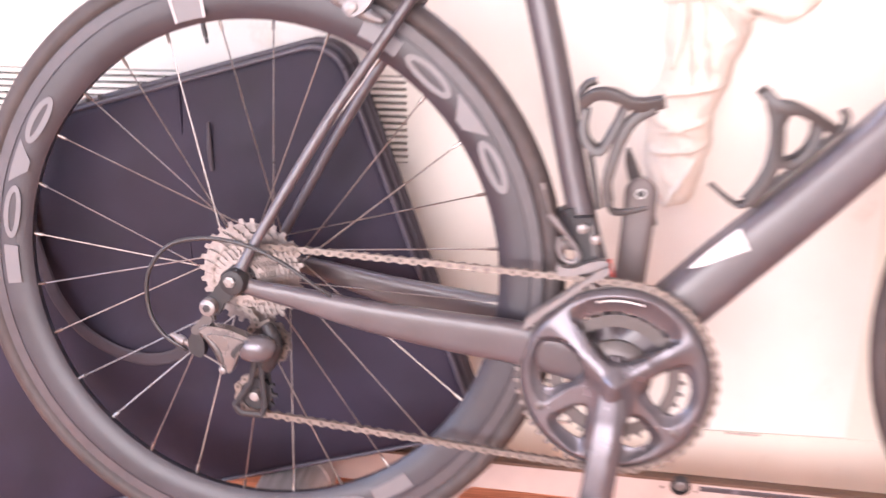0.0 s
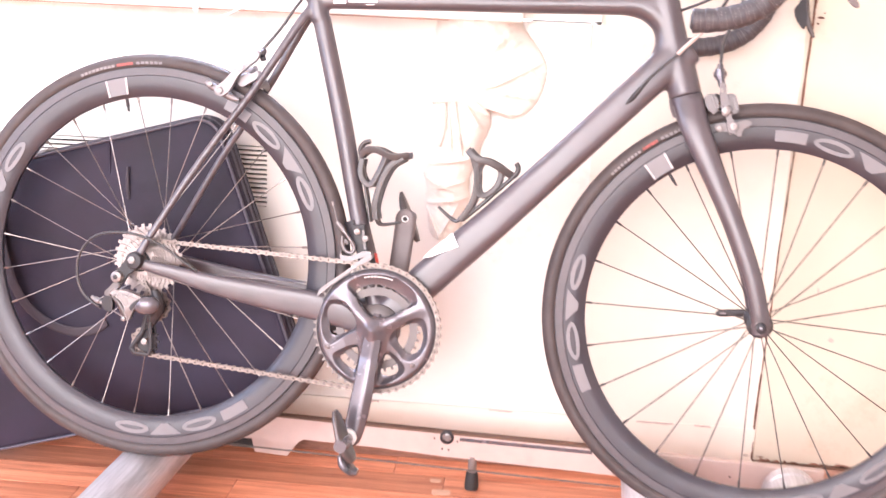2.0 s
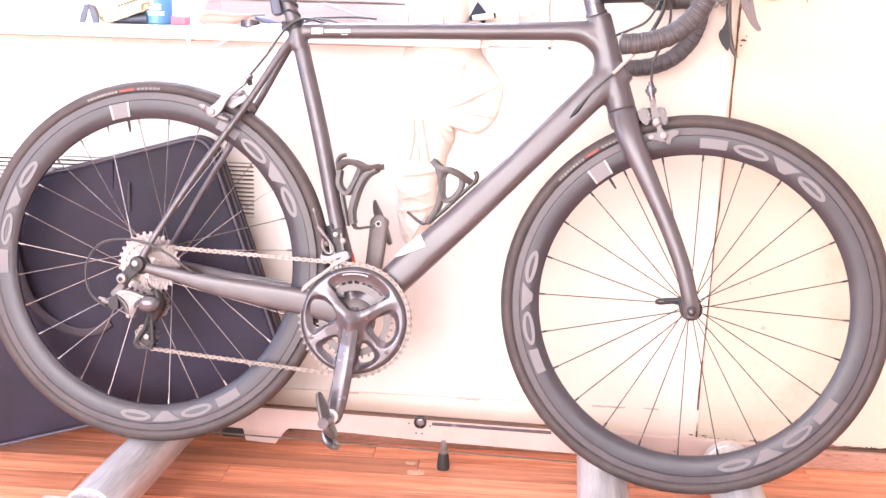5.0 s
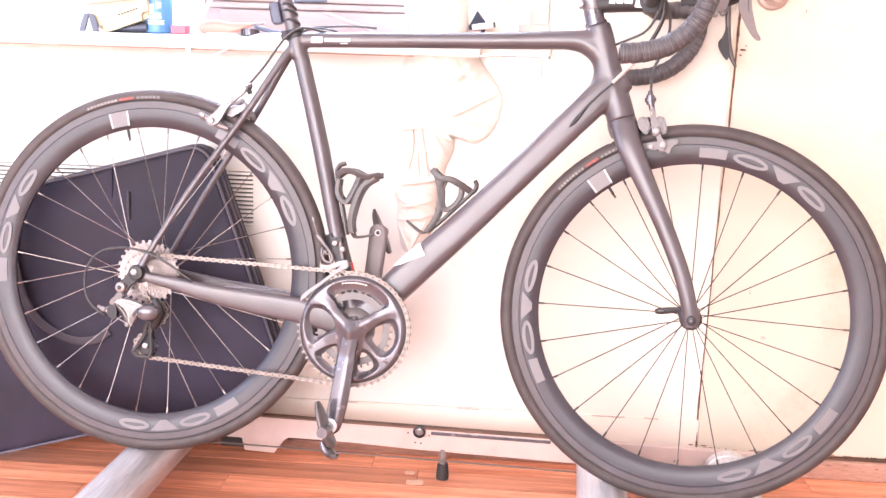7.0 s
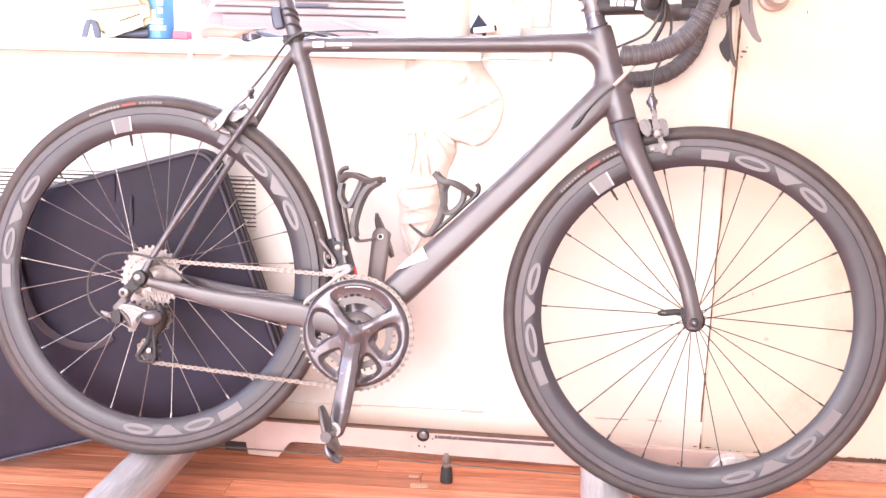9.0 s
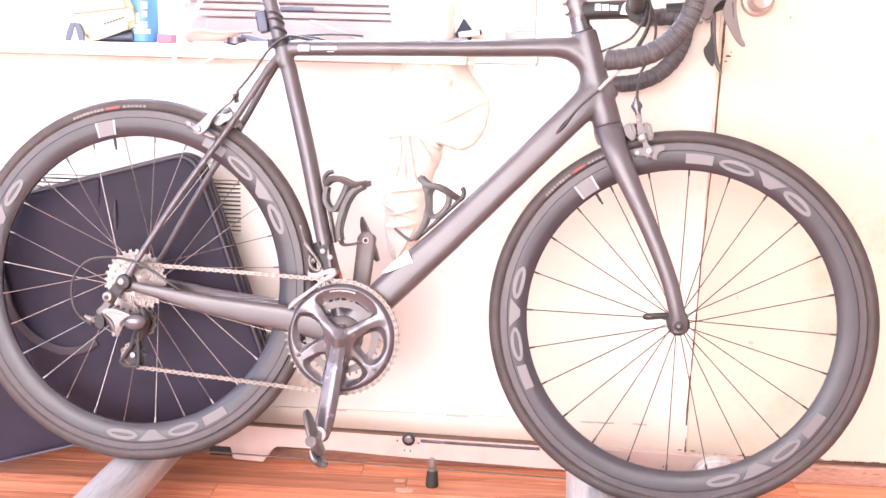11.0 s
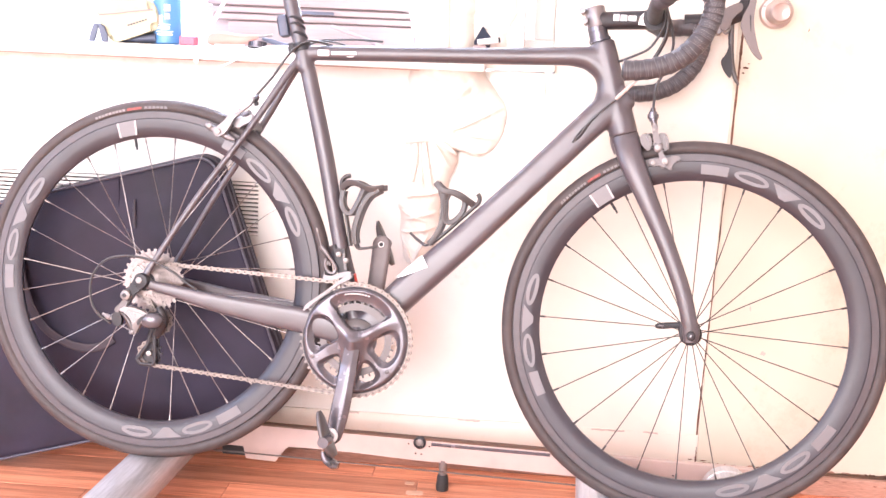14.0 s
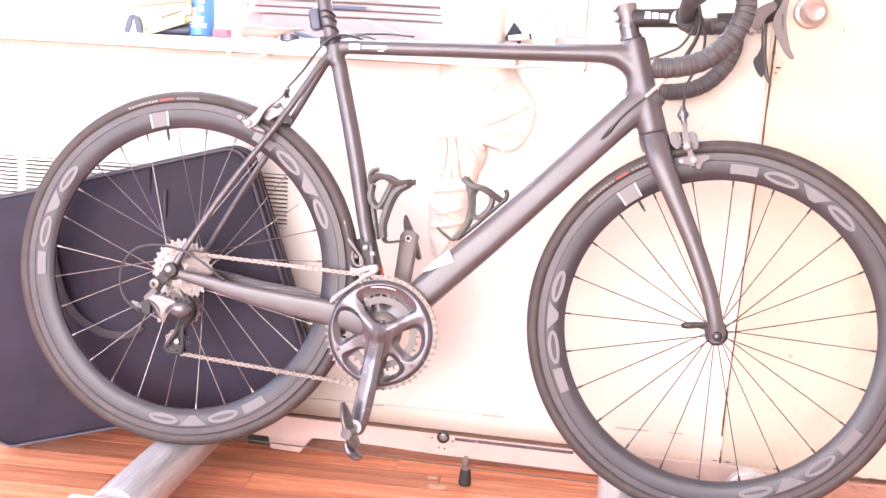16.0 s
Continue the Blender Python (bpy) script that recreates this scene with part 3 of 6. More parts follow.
part("stem_mark", plate(B(), [(0.8440, 0.8640), (0.8580, 0.8630), (0.8600, 0.8760), (0.8560, 0.8880), (0.8470, 0.8790)], -0.0205, -0.0190), M_WHITEDECAL, stem, "white printed wedge on the stem")
bm = B()
plate(bm, [(0.8005, 0.8660), (0.8420, 0.8685), (0.8420, 0.8790), (0.8005, 0.8765)], -0.0192, -0.0172)
part("stem_mark", bm, M_BLACK, stem)
for x0, x1 in ((0.8005, 0.8105), (0.8130, 0.8240), (0.8265, 0.8400)):
    part("stem_mark", box(B(), x0, x1, -0.0200, -0.0190, 0.8688 + (x0 - 0.8) * 0.04, 0.8800 - (x0 - 0.8) * 0.05), M_WHITEDECAL, stem, "pale printed block on the stem")


def drop(s):
    return [(0.872, s * 0.000, 0.8765), (0.872, s * 0.070, 0.8790), (0.880, s * 0.150, 0.884), (0.905, s * 0.196, 0.894), (0.940, s * 0.200, 0.8965), (0.9600, s * 0.200, 0.884), (0.9630, s * 0.200, 0.866), (0.9590, s * 0.200, 0.846), (0.9480, s * 0.200, 0.8200), (0.9260, s * 0.200, 0.7935), (0.8985, s * 0.200, 0.7760), (0.8650, s * 0.200, 0.7665), (0.833, s * 0.200, 0.7635)]


bm = B()
for s in (-1, 1):
    loft(bm, [(*p, 0.0135) for p in drop(s)[:4]], 16, 16)
bar = part("handlebar", bm, M_BLACK, bicycle, "black drop handlebar", 60)
bar.matrix_local = STEER
for s in (-1, 1):
    pts = spline(drop(s)[2:], 180)
    rows = []
    for k, p in enumerate(pts):
        f = (k % 9) / 9.0
        rows.append((*p, 0.0154 + 0.0014 * f))
    bm = B()
    loft(bm, rows, 18)
    tp = part("bar_tape", bm, M_TAPE, bar, "wrapped black perforated bar tape", 35)
    e = pts[-1]
    bm = lathe(B(), [(0.0090, -0.002), (0.0120, 0.0), (0.0120, 0.004)], 20, Matrix.Translation((e[0] - 0.0005, e[1], e[2])) @ pose(0, 0, 0, 0, 0, -90))
    part("bar_end_plug", bm, M_BLACK, bar, "black bar end plug")
    # small white perforation dots along the tape
    bm = B()
    for k in range(36, 178, 3):
        if k % 9 == 0:
            continue
        p, q = Vector(pts[k]), Vector(pts[min(k + 1, 180)])
        d = (q - p).normalized()
        nrm = d.cross(Vector((0, -1, 0))).normalized()
        rr = 0.0153 + 0.0014 * (k % 9) / 9.0
        for i in range(6):
            a = -0.90 + 0.26 * i + (0.13 if k % 2 else 0.0)
            c = p + Vector((0, -rr * math.cos(a), 0)) + nrm * (rr * math.sin(a))
            box(bm, c.x - 0.00045, c.x + 0.00045, c.y - 0.00045, c.y + 0.00045, c.z - 0.00045, c.z + 0.00045)
    part("perforation", bm, M_DOT, tp, "pale perforation dots", None)
    bm = B()
    for k in range(44, 179, 9):
        p, q = Vector(pts[k]), Vector(pts[k + 1])
        d = (q - p).normalized()
        nrm = d.cross(Vector((0, -1, 0))).normalized()
        loft(bm, [(*(p + Vector((0, -0.0168 * math.cos(a), 0)) + nrm * (0.0168 * math.sin(a)) + d * (0.0022 * math.sin(a))), 0.00032) for a in np.linspace(-1.3, 1.3, 12)], 6)
    part("tape_edge", bm, M_STICKER, tp, "pale edges of the wraps", 180)
    # shift and brake lever
    bm = B()
    loft(bm, [(0.925, s * 0.200, 0.907, 0.015, 0.0155), (0.965, s * 0.200, 0.911, 0.015, 0.0155), (1.000, s * 0.200, 0.919, 0.016, 0.0150), (1.030, s * 0.200, 0.935, 0.017, 0.0135), (1.038, s * 0.200, 0.956, 0.010, 0.009)], 18, 18)
    hood = part("brake_hood", bm, M_BLACK, bar, "black rubber brake hood", 60)
    if s < 0:
        bm = plate(B(), smooth_loop([(1.0045, 0.8440), (1.0075, 0.8590), (1.0150, 0.8800), (1.0190, 0.9250), (1.0275, 0.9250), (1.0245, 0.8800), (1.0235, 0.8478), (1.0321, 0.8138), (1.0364, 0.8029), (1.0412, 0.7954), (1.0399, 0.7915), (1.0338, 0.7937), (1.0247, 0.8033), (1.0145, 0.8199), (1.0075, 0.8334)]), -0.209, -0.203)
        soften_edges(bm, 0.0016)
        lever = part("brake_lever", bm, M_LEVER, hood, "wide pinkish silver alloy brake lever", 60)
        part("lever_slot", loft(B(), [(1.0172, -0.2092, 0.858, 0.0010, 0.0005), (1.0202, -0.2092, 0.834, 0.0006, 0.0005)], 8, 6), M_BLACK, lever, "dark slot between the blades")
    else:
        bm = loft(B(), [(1.012, 0.205, 0.925, 0.006, 0.007), (1.0155, 0.205, 0.880, 0.0052, 0.006), (1.0205, 0.205, 0.840, 0.0050, 0.005), (1.0280, 0.205, 0.812, 0.0046, 0.0045), (1.0375, 0.205, 0.794, 0.0022, 0.003)], 14, 20)
        lever = part("brake_lever", bm, M_RING, hood, "narrow dark grey alloy brake lever", 60)
        bm = plate(B(), smooth_loop([(1.0140, 0.8700), (1.0082, 0.8507), (1.0008, 0.8396), (1.0029, 0.8269), (1.0114, 0.8133), (1.0204, 0.8062), (1.0225, 0.8224), (1.0190, 0.8450)]), 0.197, 0.202)
        soften_edges(bm, 0.0014)
        part("shift_paddle", bm, M_BLACK, hood, "black shift paddle", 60)
        bm = plate(B(), smooth_loop([(0.9852, 0.9095), (0.9914, 0.9269), (1.0056, 0.9384), (1.0233, 0.9458), (1.0301, 0.9399), (1.0273, 0.9291), (1.0150, 0.9199), (1.0114, 0.9069), (1.0057, 0.8938), (0.9944, 0.8930)]), 0.178, 0.184)
        part("lever_bracket", soften_edges(bm, 0.0015), M_LEVER, hood, "grey alloy lever bracket", 60)
        part("clip", loft(B(), [(0.995, 0.192, 0.896, 0.0016), (1.004, 0.192, 0.888, 0.002), (1.010, 0.192, 0.897, 0.002), (1.010, 0.192, 0.908, 0.0016)], 8, 12), M_STEEL, hood, "bright wire spring", 180)
    rod_b = B()
    rod(rod_b, (0.990, s * 0.200 - 0.014, 0.893), (0.990, s * 0.200 + 0.014, 0.893), 0.006, 12)
    part("pivot", rod_b, M_SILVER, hood, "silver lever pivot")


def cable(name, pts, r, mat, parent, label, n=28, steered=False):
    ob = part(name, loft(B(), [(*p, r) for p in pts], 8, n), mat, parent, label, 180)
    if steered:
        ob.matrix_local = STEER
    return ob


cable("brake_cable", [(0.883, -0.012, 0.7165), (0.883, -0.010, 0.737), (0.885, -0.008, 0.762), (0.895, -0.015, 0.787), (0.905, -0.03, 0.83), (0.895, -0.045, 0.87), (0.872, -0.055, 0.892)], 0.0024, M_CABLE, bicycle, "black front brake cable")
cable("gear_cable", [(0.757, -0.0250, 0.661), (0.772, -0.027, 0.685), (0.795, -0.030, 0.711), (0.816, -0.033, 0.731), (0.849, -0.037, 0.767), (0.870, -0.045, 0.800), (0.888, -0.05, 0.838), (0.890, -0.055, 0.870), (0.880, -0.06, 0.895)], 0.0018, M_CABLE, bicycle, "black gear cable running into the down tube")
cable("gear_cable", [(0.815, -0.024, 0.797), (0.840, -0.045, 0.806), (0.862, -0.05, 0.818), (0.876, -0.05, 0.838), (0.885, -0.05, 0.862), (0.885, -0.055, 0.892)], 0.0022, M_CABLE, bicycle, "black gear cable looped behind the bar")
cable("gear_cable", [(0.866, 0.03, 0.787), (0.886, 0.01, 0.824), (0.894, -0.02, 0.846), (0.895, -0.035, 0.868), (0.888, -0.04, 0.893)], 0.0022, M_CABLE, bicycle, "black gear cable looped behind the bar")
cable("cable_sleeve", [(0.8155, -0.0335, 0.7305), (0.833, -0.0355, 0.750), (0.848, -0.037, 0.766)], 0.0032, M_RAIL, bicycle, "white sleeve on the gear cable", 8)
part("cable_port", loft(B(), [(0.7475, -0.0225, 0.651, 0.0012, 0.002), (0.757, -0.0235, 0.662, 0.0038, 0.0035), (0.768, -0.0235, 0.678, 0.0030, 0.003), (0.778, -0.0235, 0.691, 0.0012, 0.002)], 10, 8), M_BLACK, bicycle, "black cable port on the down tube")
cable("brake_cable", [(0.1650, -0.012, 0.686), (0.1675, -0.012, 0.692), (0.1830, -0.012, 0.712), (0.1976, -0.012, 0.732), (0.2150, -0.012, 0.760), (0.236, -0.019, 0.783), (0.262, -0.018, 0.797), (0.300, 0.0, 0.7935)], 0.0024, M_CABLE, bicycle, "black rear brake cable")
cable("gear_cable", [(0.100, -0.060, 0.330), (0.082, -0.064, 0.341), (0.053, -0.067, 0.360), (0.012, -0.068, 0.377), (-0.033, -0.066, 0.3805), (-0.075, -0.064, 0.369), (-0.0995, -0.062, 0.336), (-0.1000, -0.060, 0.296), (-0.085, -0.060, 0.270), (-0.058, -0.060, 0.254)], 0.0023, M_CABLE, bicycle, "black rear gear cable loop", 40)


# ---- bicycle: drivetrain ----
def gear(teeth, root, tip, y0, y1, hole=0.0, wide=0.42):
    """A toothed disc in the x-z plane."""
    bm = B()
    out = []
    for k in range(teeth):
        for f, r in ((-0.5, root), (-0.5 + (1 - wide) * 0.6, root), (-wide * 0.28, tip), (wide * 0.28, tip), (0.5 - (1 - wide) * 0.6, root)):
            a = 2 * math.pi * (k + f) / teeth
            out.append((r * math.cos(a), r * math.sin(a)))
    n = len(out)
    if hole:
        rows = []
        for y in (y0, y1):
            rows.append([bm.verts.new((x, y, z)) for x, z in out])
            rows.append([bm.verts.new((hole * x / math.hypot(x, z), y, hole * z / math.hypot(x, z))) for x, z in out])
        a, b, c, d = rows
        for k in range(n):
            j = (k + 1) % n
            for p, q in ((a, b), (b, d), (d, c), (c, a)):
                bm.faces.new((p[k], p[j], q[j], q[k]))
    else:
        plate(bm, out, y0, y1)
    return bm


BBX, BBZ = 0.394, 0.267
# cassette
cassette = part("cassette", lathe(B(), [(0.0175, -0.0535), (0.0175, -0.018), (0.010, -0.018), (0.010, -0.0535)], 32, None, True), M_BLACK, bicycle, "silver rear cassette of many sprockets")
cassette.matrix_local = REAR
for k, teeth in enumerate((28, 25, 23, 21, 19, 17, 16, 15, 14, 13, 12)):
    r = 0.0127 / (2 * math.sin(math.pi / teeth))
    y = -0.0195 - 0.0033 * k
    part("sprocket", gear(teeth, r - 0.0028, r + 0.0022, y - 0.0007, y + 0.0007, 0.0165 if k > 3 else r - 0.016, 0.6), M_SPROCKET, cassette)
for k in range(5):
    a = 2 * math.pi * k / 5
    bm = B()
    loft(bm, [(0.016 * math.cos(a), -0.0225, 0.016 * math.sin(a), 0.0035, 0.005), (0.045 * math.cos(a + 0.25), -0.0225, 0.045 * math.sin(a + 0.25), 0.0025, 0.004)], 8)
    part("carrier_arm", bm, M_BLACK, cassette, "black sprocket carrier arm")
lock = part("lockring", gear(20, 0.0125, 0.0140, -0.0565, -0.0535), M_STEEL, cassette, "steel lockring")

# crankset: outer ring, its four-arm spider moulded with the crank, inner ring
CR = Matrix.Translation((BBX, 0, BBZ))
crankset = part("crankset", lathe(B(), [(0.0125, -0.058), (0.0145, -0.057), (0.017, -0.054), (0.021, -0.046), (0.021, -0.042), (0.012, -0.042)], 32), M_CRANK, bicycle, "dark grey alloy crankset", 50)
crankset.matrix_local = CR
ring_o = part("chainring", gear(50, 0.0972, 0.1018, -0.0462, -0.0438, 0.0945, 0.5), M_TEETH, crankset, "dark grey toothed outer chainring")
# moulded face: a dished disc with five openings, each a wide sloping recess round a hole
OPENINGS = (
    (((-49, 63), (-44, 74), (-31, 82), (-6, 87), (25, 85.5), (48, 74), (62, 57), (61, 46), (43, 37.6), (29, 27), (11, 19.7), (-5, 19.4), (-18, 29), (-31, 44.6)),
     ((-33, 49), (-26, 57), (-11, 63), (10, 62.5), (31, 54), (47, 42), (28, 29.5), (10, 21.5), (-5, 22), (-20, 33))),
    (((-81, 34), (-69.5, 40), (-54, 39.7), (-41, 31.6), (-32, 16), (-28, 2), (-32, -6), (-47, -14.6), (-62, -27), (-70, -32), (-78.6, -25), (-84.7, -11), (-87, 9.5)),
     ((-69.6, 20), (-62, 28), (-48, 26), (-36, 13), (-34, 1), (-47, -9), (-59, -15.5), (-66.6, -10), (-68.6, 5))),
    (((28.7, -1), (40, 10), (54.6, 21.4), (69.6, 25.7), (78, 20), (83, 3.6), (82.6, -16.6), (73.7, -34.5), (62, -43.6), (49, -43), (38, -30.6), (24.6, -16.5)),
     ((35, -4), (44, 7.7), (57, 13.8), (65.8, 6.4), (69, -8.5), (64, -24), (52, -31), (39, -19))),
    (((-64, -46.6), (-54, -38.6), (-37, -29), (-25.8, -28), (-22, -41), (-23.6, -61.4), (-27.4, -82), (-38, -80), (-52, -69), (-62, -57.6)),
     ((-47.7, -46), (-38, -36), (-28, -34), (-24.5, -47), (-28, -62.7), (-36.5, -58.4), (-46, -52))),
    (((11.7, -53), (18, -37.4), (25.6, -31.7), (36, -37.8), (49.5, -52), (52, -61.7), (43.7, -72.6), (28, -84), (12, -87.7), (9, -73.7)),
     ((14.7, -54), (20, -41), (29, -42.4), (36, -52), (35.6, -60), (23.7, -66.3), (13, -64))))


def polar(loop, c):
    q = np.array(smooth_loop(loop)) / 1000 - c
    a, r = np.arctan2(q[:, 1], q[:, 0]), np.hypot(q[:, 0], q[:, 1])
    o = np.argsort(a)
    return a[o], r[o]


RECESS = []
for outer, inner in OPENINGS:
    c = np.mean(np.array(inner), axis=0) / 1000
    inner = [(x * 1.09, z * 1.09) if math.hypot(x, z) > 50 else (x, z) for x, z in inner]
    RECESS.append((c, polar(outer, c), polar(inner, c)))


def opening(x, z):
    """0 at the edge of a hole, 1 out on the face, negative inside the hole."""
    best = 1.0
    for c, (ao, ro), (ai, ri) in RECESS:
        dx, dz = x - c[0], z - c[1]
        a, r = math.atan2(dz, dx), math.hypot(dx, dz)
        if r > 0.075:
            continue
        r1, r0 = np.interp(a, ao, ro, period=2 * math.pi), np.interp(a, ai, ri, period=2 * math.pi)
        best = min(best, (r - r0) / max(0.0022, r1 - r0))
    return best


bm = B()
NR, NA = 64, 330
cols = []
for i in range(NA):
    a = 2 * math.pi * i / NA
    col = []
    for j in range(NR + 1):
        r = 0.0008 + (0.0952 - 0.0008) * j / NR
        g = opening(r * math.cos(a), r * math.sin(a))
        t = min(1.0, max(0.0, g))
        t = t ** 1.45
        x, z = r * math.cos(a), r * math.sin(a)
        top = -0.0528 - 0.009 * max(0.0, 1 - r / 0.055) ** 1.3
        ridge = 0.0
        for ex, ez, w, h in ((-0.0785, 0.0625, 0.0260, 0.0085), (0.0800, 0.0505, 0.0210, 0.0070), (-0.0045, -0.0900, 0.0250, 0.0130)):
            f = min(1.0, max(0.0, (x * ex + z * ez) / (ex * ex + ez * ez)))
            off = math.hypot(x - f * ex, z - f * ez) / w
            if off < 1:
                rise = h * (0.5 + 0.5 * math.cos(math.pi * off)) * min(1.0, (1 - f) / 0.6)
                ridge = (ridge ** 3 + rise ** 3) ** (1 / 3)
        top -= ridge
        if r > 0.0885:
            top += 0.0062 * ((r - 0.0885) / 0.0067) ** 1.5
        y = -0.0446 + (top + 0.0446) * t
        col.append((bm.verts.new((r * math.cos(a), y, r * math.sin(a))), g))
    cols.append(col)
for i in range(NA):
    p, q = cols[i], cols[(i + 1) % NA]
    for j in range(NR):
        if min(p[j][1], p[j + 1][1], q[j][1], q[j + 1][1]) > -0.04:
            bm.faces.new((p[j][0], p[j + 1][0], q[j + 1][0], q[j][0]))
bmesh.ops.delete(bm, geom=[v for v in bm.verts if not v.link_faces], context="VERTS")
for turn in range(3):
    bmesh.ops.smooth_vert(bm, verts=[v for v in bm.verts if v.is_boundary and 0.02 < math.hypot(v.co.x, v.co.z) < 0.095], factor=0.5, use_axis_x=True, use_axis_y=True, use_axis_z=True)
edge = [e for e in bm.edges if e.is_boundary]
r = bmesh.ops.extrude_edge_only(bm, edges=edge)
for v in r["geom"]:
    if isinstance(v, bmesh.types.BMVert):
        v.co.y += 0.0035
part("chainring_face", bm, M_CRANK, ring_o, "dished grey face of the outer chainring with five openings", 50)
part("chainring_edge", lathe(B(), [(0.0962, -0.0472), (0.0962, -0.0440), (0.0935, -0.0440), (0.0935, -0.0472)], 96, None, True), M_BLACK, ring_o, "dark outer edge")
part("chainring", gear(34, 0.0655, 0.0705, -0.0400, -0.0377, 0.0530), M_RING, crankset, "grey toothed inner chainring")
part("bearing_cup", lathe(B(), [(0.0380, -0.0340), (0.0375, -0.0375), (0.0300, -0.0420), (0.0200, -0.0440), (0.0120, -0.0445), (0.0120, -0.0330)], 32), M_RING, crankset, "dark grey bearing cup behind the rings", 50)
for a in (33, 146, 206, 322):
    c, q = math.cos(radians(a)), math.sin(radians(a))
    part("chainring_bolt", lathe(B(), [(0.0025, -0.0550), (0.0042, -0.0542), (0.0042, -0.050)], 12, Matrix.Translation((0.0815 * c, 0.0012, 0.0815 * q))), M_RING, crankset)
# small pale bars printed on the ring
for k in range(9):
    a = 75 + k * 3.6
    part("ring_mark", arc_patch(B(), a, a + 2.4, 0.0830, 0.0848, -0.0542, 0.0016, 3), M_WHITEDECAL, crankset)
bm = section_loft(B(), [(0.0005, -0.0440, 0.0240, 0.0060, 0.004), (0.0002, -0.0530, 0.0080, 0.0110, 0.0070), (-0.0006, -0.0590, -0.008, 0.0140, 0.0088), (-0.0014, -0.0655, -0.026, 0.0150, 0.0100), (-0.0026, -0.0735, -0.048, 0.0154, 0.0105), (-0.0058, -0.0800, -0.090, 0.0165, 0.0098), (-0.0110, -0.0840, -0.135, 0.0168, 0.0085), (-0.0142, -0.0862, -0.160, 0.0150, 0.0072), (-0.0155, -0.0865, -0.174, 0.0115, 0.0062), (-0.0158, -0.0865, -0.180, 0.005, 0.004)],
                  ((-1, 0.1), (-0.97, -0.30), (-0.86, -0.56), (-0.10, -0.93), (0.12, -1.0), (0.34, -0.99), (0.50, -0.90), (0.94, -0.30), (1, 0.1), (0.85, 0.8), (-0.85, 0.8)), 36)
part("crank_arm", bm, M_CRANK, crankset, "grey alloy crank arm with worn polish", 24)
# far crank arm, pointing up
bm = B()
loft(bm, [(0.000, 0.060, -0.012, 0.015, 0.009), (0.004, 0.064, 0.020, 0.0165, 0.009), (0.0090, 0.072, 0.086, 0.0170, 0.007), (0.0120, 0.079, 0.150, 0.0176, 0.0065), (0.0122, 0.080, 0.172, 0.0174, 0.006), (0.0120, 0.080, 0.181, 0.0130, 0.005), (0.0120, 0.080, 0.186, 0.0060, 0.004)], 18, 30, power=3.6)
part("crank_arm", bm, M_FARCRANK, crankset, "satin grey alloy crank arm on the far side", 50)


def pedal(px, pz, y, tilt, s):
    """A clip-in road pedal: axle, body, nose and rear clip."""
    m = Matrix.Translation((px, y, pz)) @ pose(0, 0, 0, 0, tilt, 0)
    bm = B()
    loft(bm, [(0, s * 0.060, 0, 0.0095), (0, s * 0.040, 0, 0.0115), (0, s * 0.012, 0, 0.0090), (0, s * -0.004, 0, 0.0075)], 16, 10, side=(1, 0, 0))
    ob = part("pedal", bm, M_CRANK, crankset, "worn grey clip-in road pedal", 60)
    ob.matrix_local = CR.inverted() @ m
    if s < 0:
        rows = [(-0.050, -0.034, 0.005, 0.003, 0.010), (-0.038, -0.034, 0.004, 0.0055, 0.018), (-0.012, -0.034, 0.001, 0.0065, 0.026), (0.010, -0.034, 0.000, 0.0075, 0.024), (0.024, -0.034, 0.002, 0.0070, 0.018), (0.032, -0.034, 0.004, 0.0040, 0.012)]
    else:
        rows = [(-0.044, 0.034, 0.004, 0.003, 0.012), (-0.030, 0.034, 0.004, 0.0065, 0.018), (-0.008, 0.034, 0.002, 0.0075, 0.024), (0.014, 0.034, 0.000, 0.0075, 0.022), (0.032, 0.034, -0.003, 0.0060, 0.014), (0.046, 0.034, -0.007, 0.0022, 0.005)]
    part("pedal_body", loft(B(), rows, 18, 18, power=2.8), M_RING, ob, "scuffed dark grey pedal body", 60)
    if s < 0:
        bm = loft(B(), [(0.016, -0.034, -0.010, 0.005, 0.014), (0.030, -0.034, -0.011, 0.0075, 0.017), (0.044, -0.034, -0.004, 0.0070, 0.015), (0.050, -0.034, 0.004, 0.004, 0.010)], 14, 10, power=2.6)
        clip = part("rear_clip", bm, M_CRANK, ob, "metal spring clip of the pedal", 60)
        part("clip_bolt", lathe(B(), [(0.0022, -0.003), (0.0042, -0.0025), (0.0042, 0.004)], 12, Matrix.Translation((0.038, -0.0505, -0.005))), M_BLACK, clip, "dark bolt hole", 60)
    bm = B()
    lathe(bm, [(0.0135, -0.0030), (0.0135, 0.0030), (0.0080, 0.0030), (0.0080, -0.0030)], 20, Matrix.Translation((0, s * 0.004, 0)), True)
    if s < 0:
        part("washer", bm, M_WHITEDECAL, ob, "bright washer on the pedal axle")
    else:
        bm.free()
        part("axle_end", lathe(B(), [(0.0040, -0.0085), (0.0058, -0.0090), (0.0058, -0.003)], 20), M_WHITEDECAL, ob, "bright end of the pedal axle")
        part("axle_socket", lathe(B(), [(0.0010, -0.0092), (0.0040, -0.0091), (0.0040, -0.006)], 14), M_BLACK, ob, "dark socket in the axle")
    return ob


pedal(0.3735, 0.1015, -0.092, 64, -1)
pedal(0.4060, 0.4366, 0.082, -121, 1)


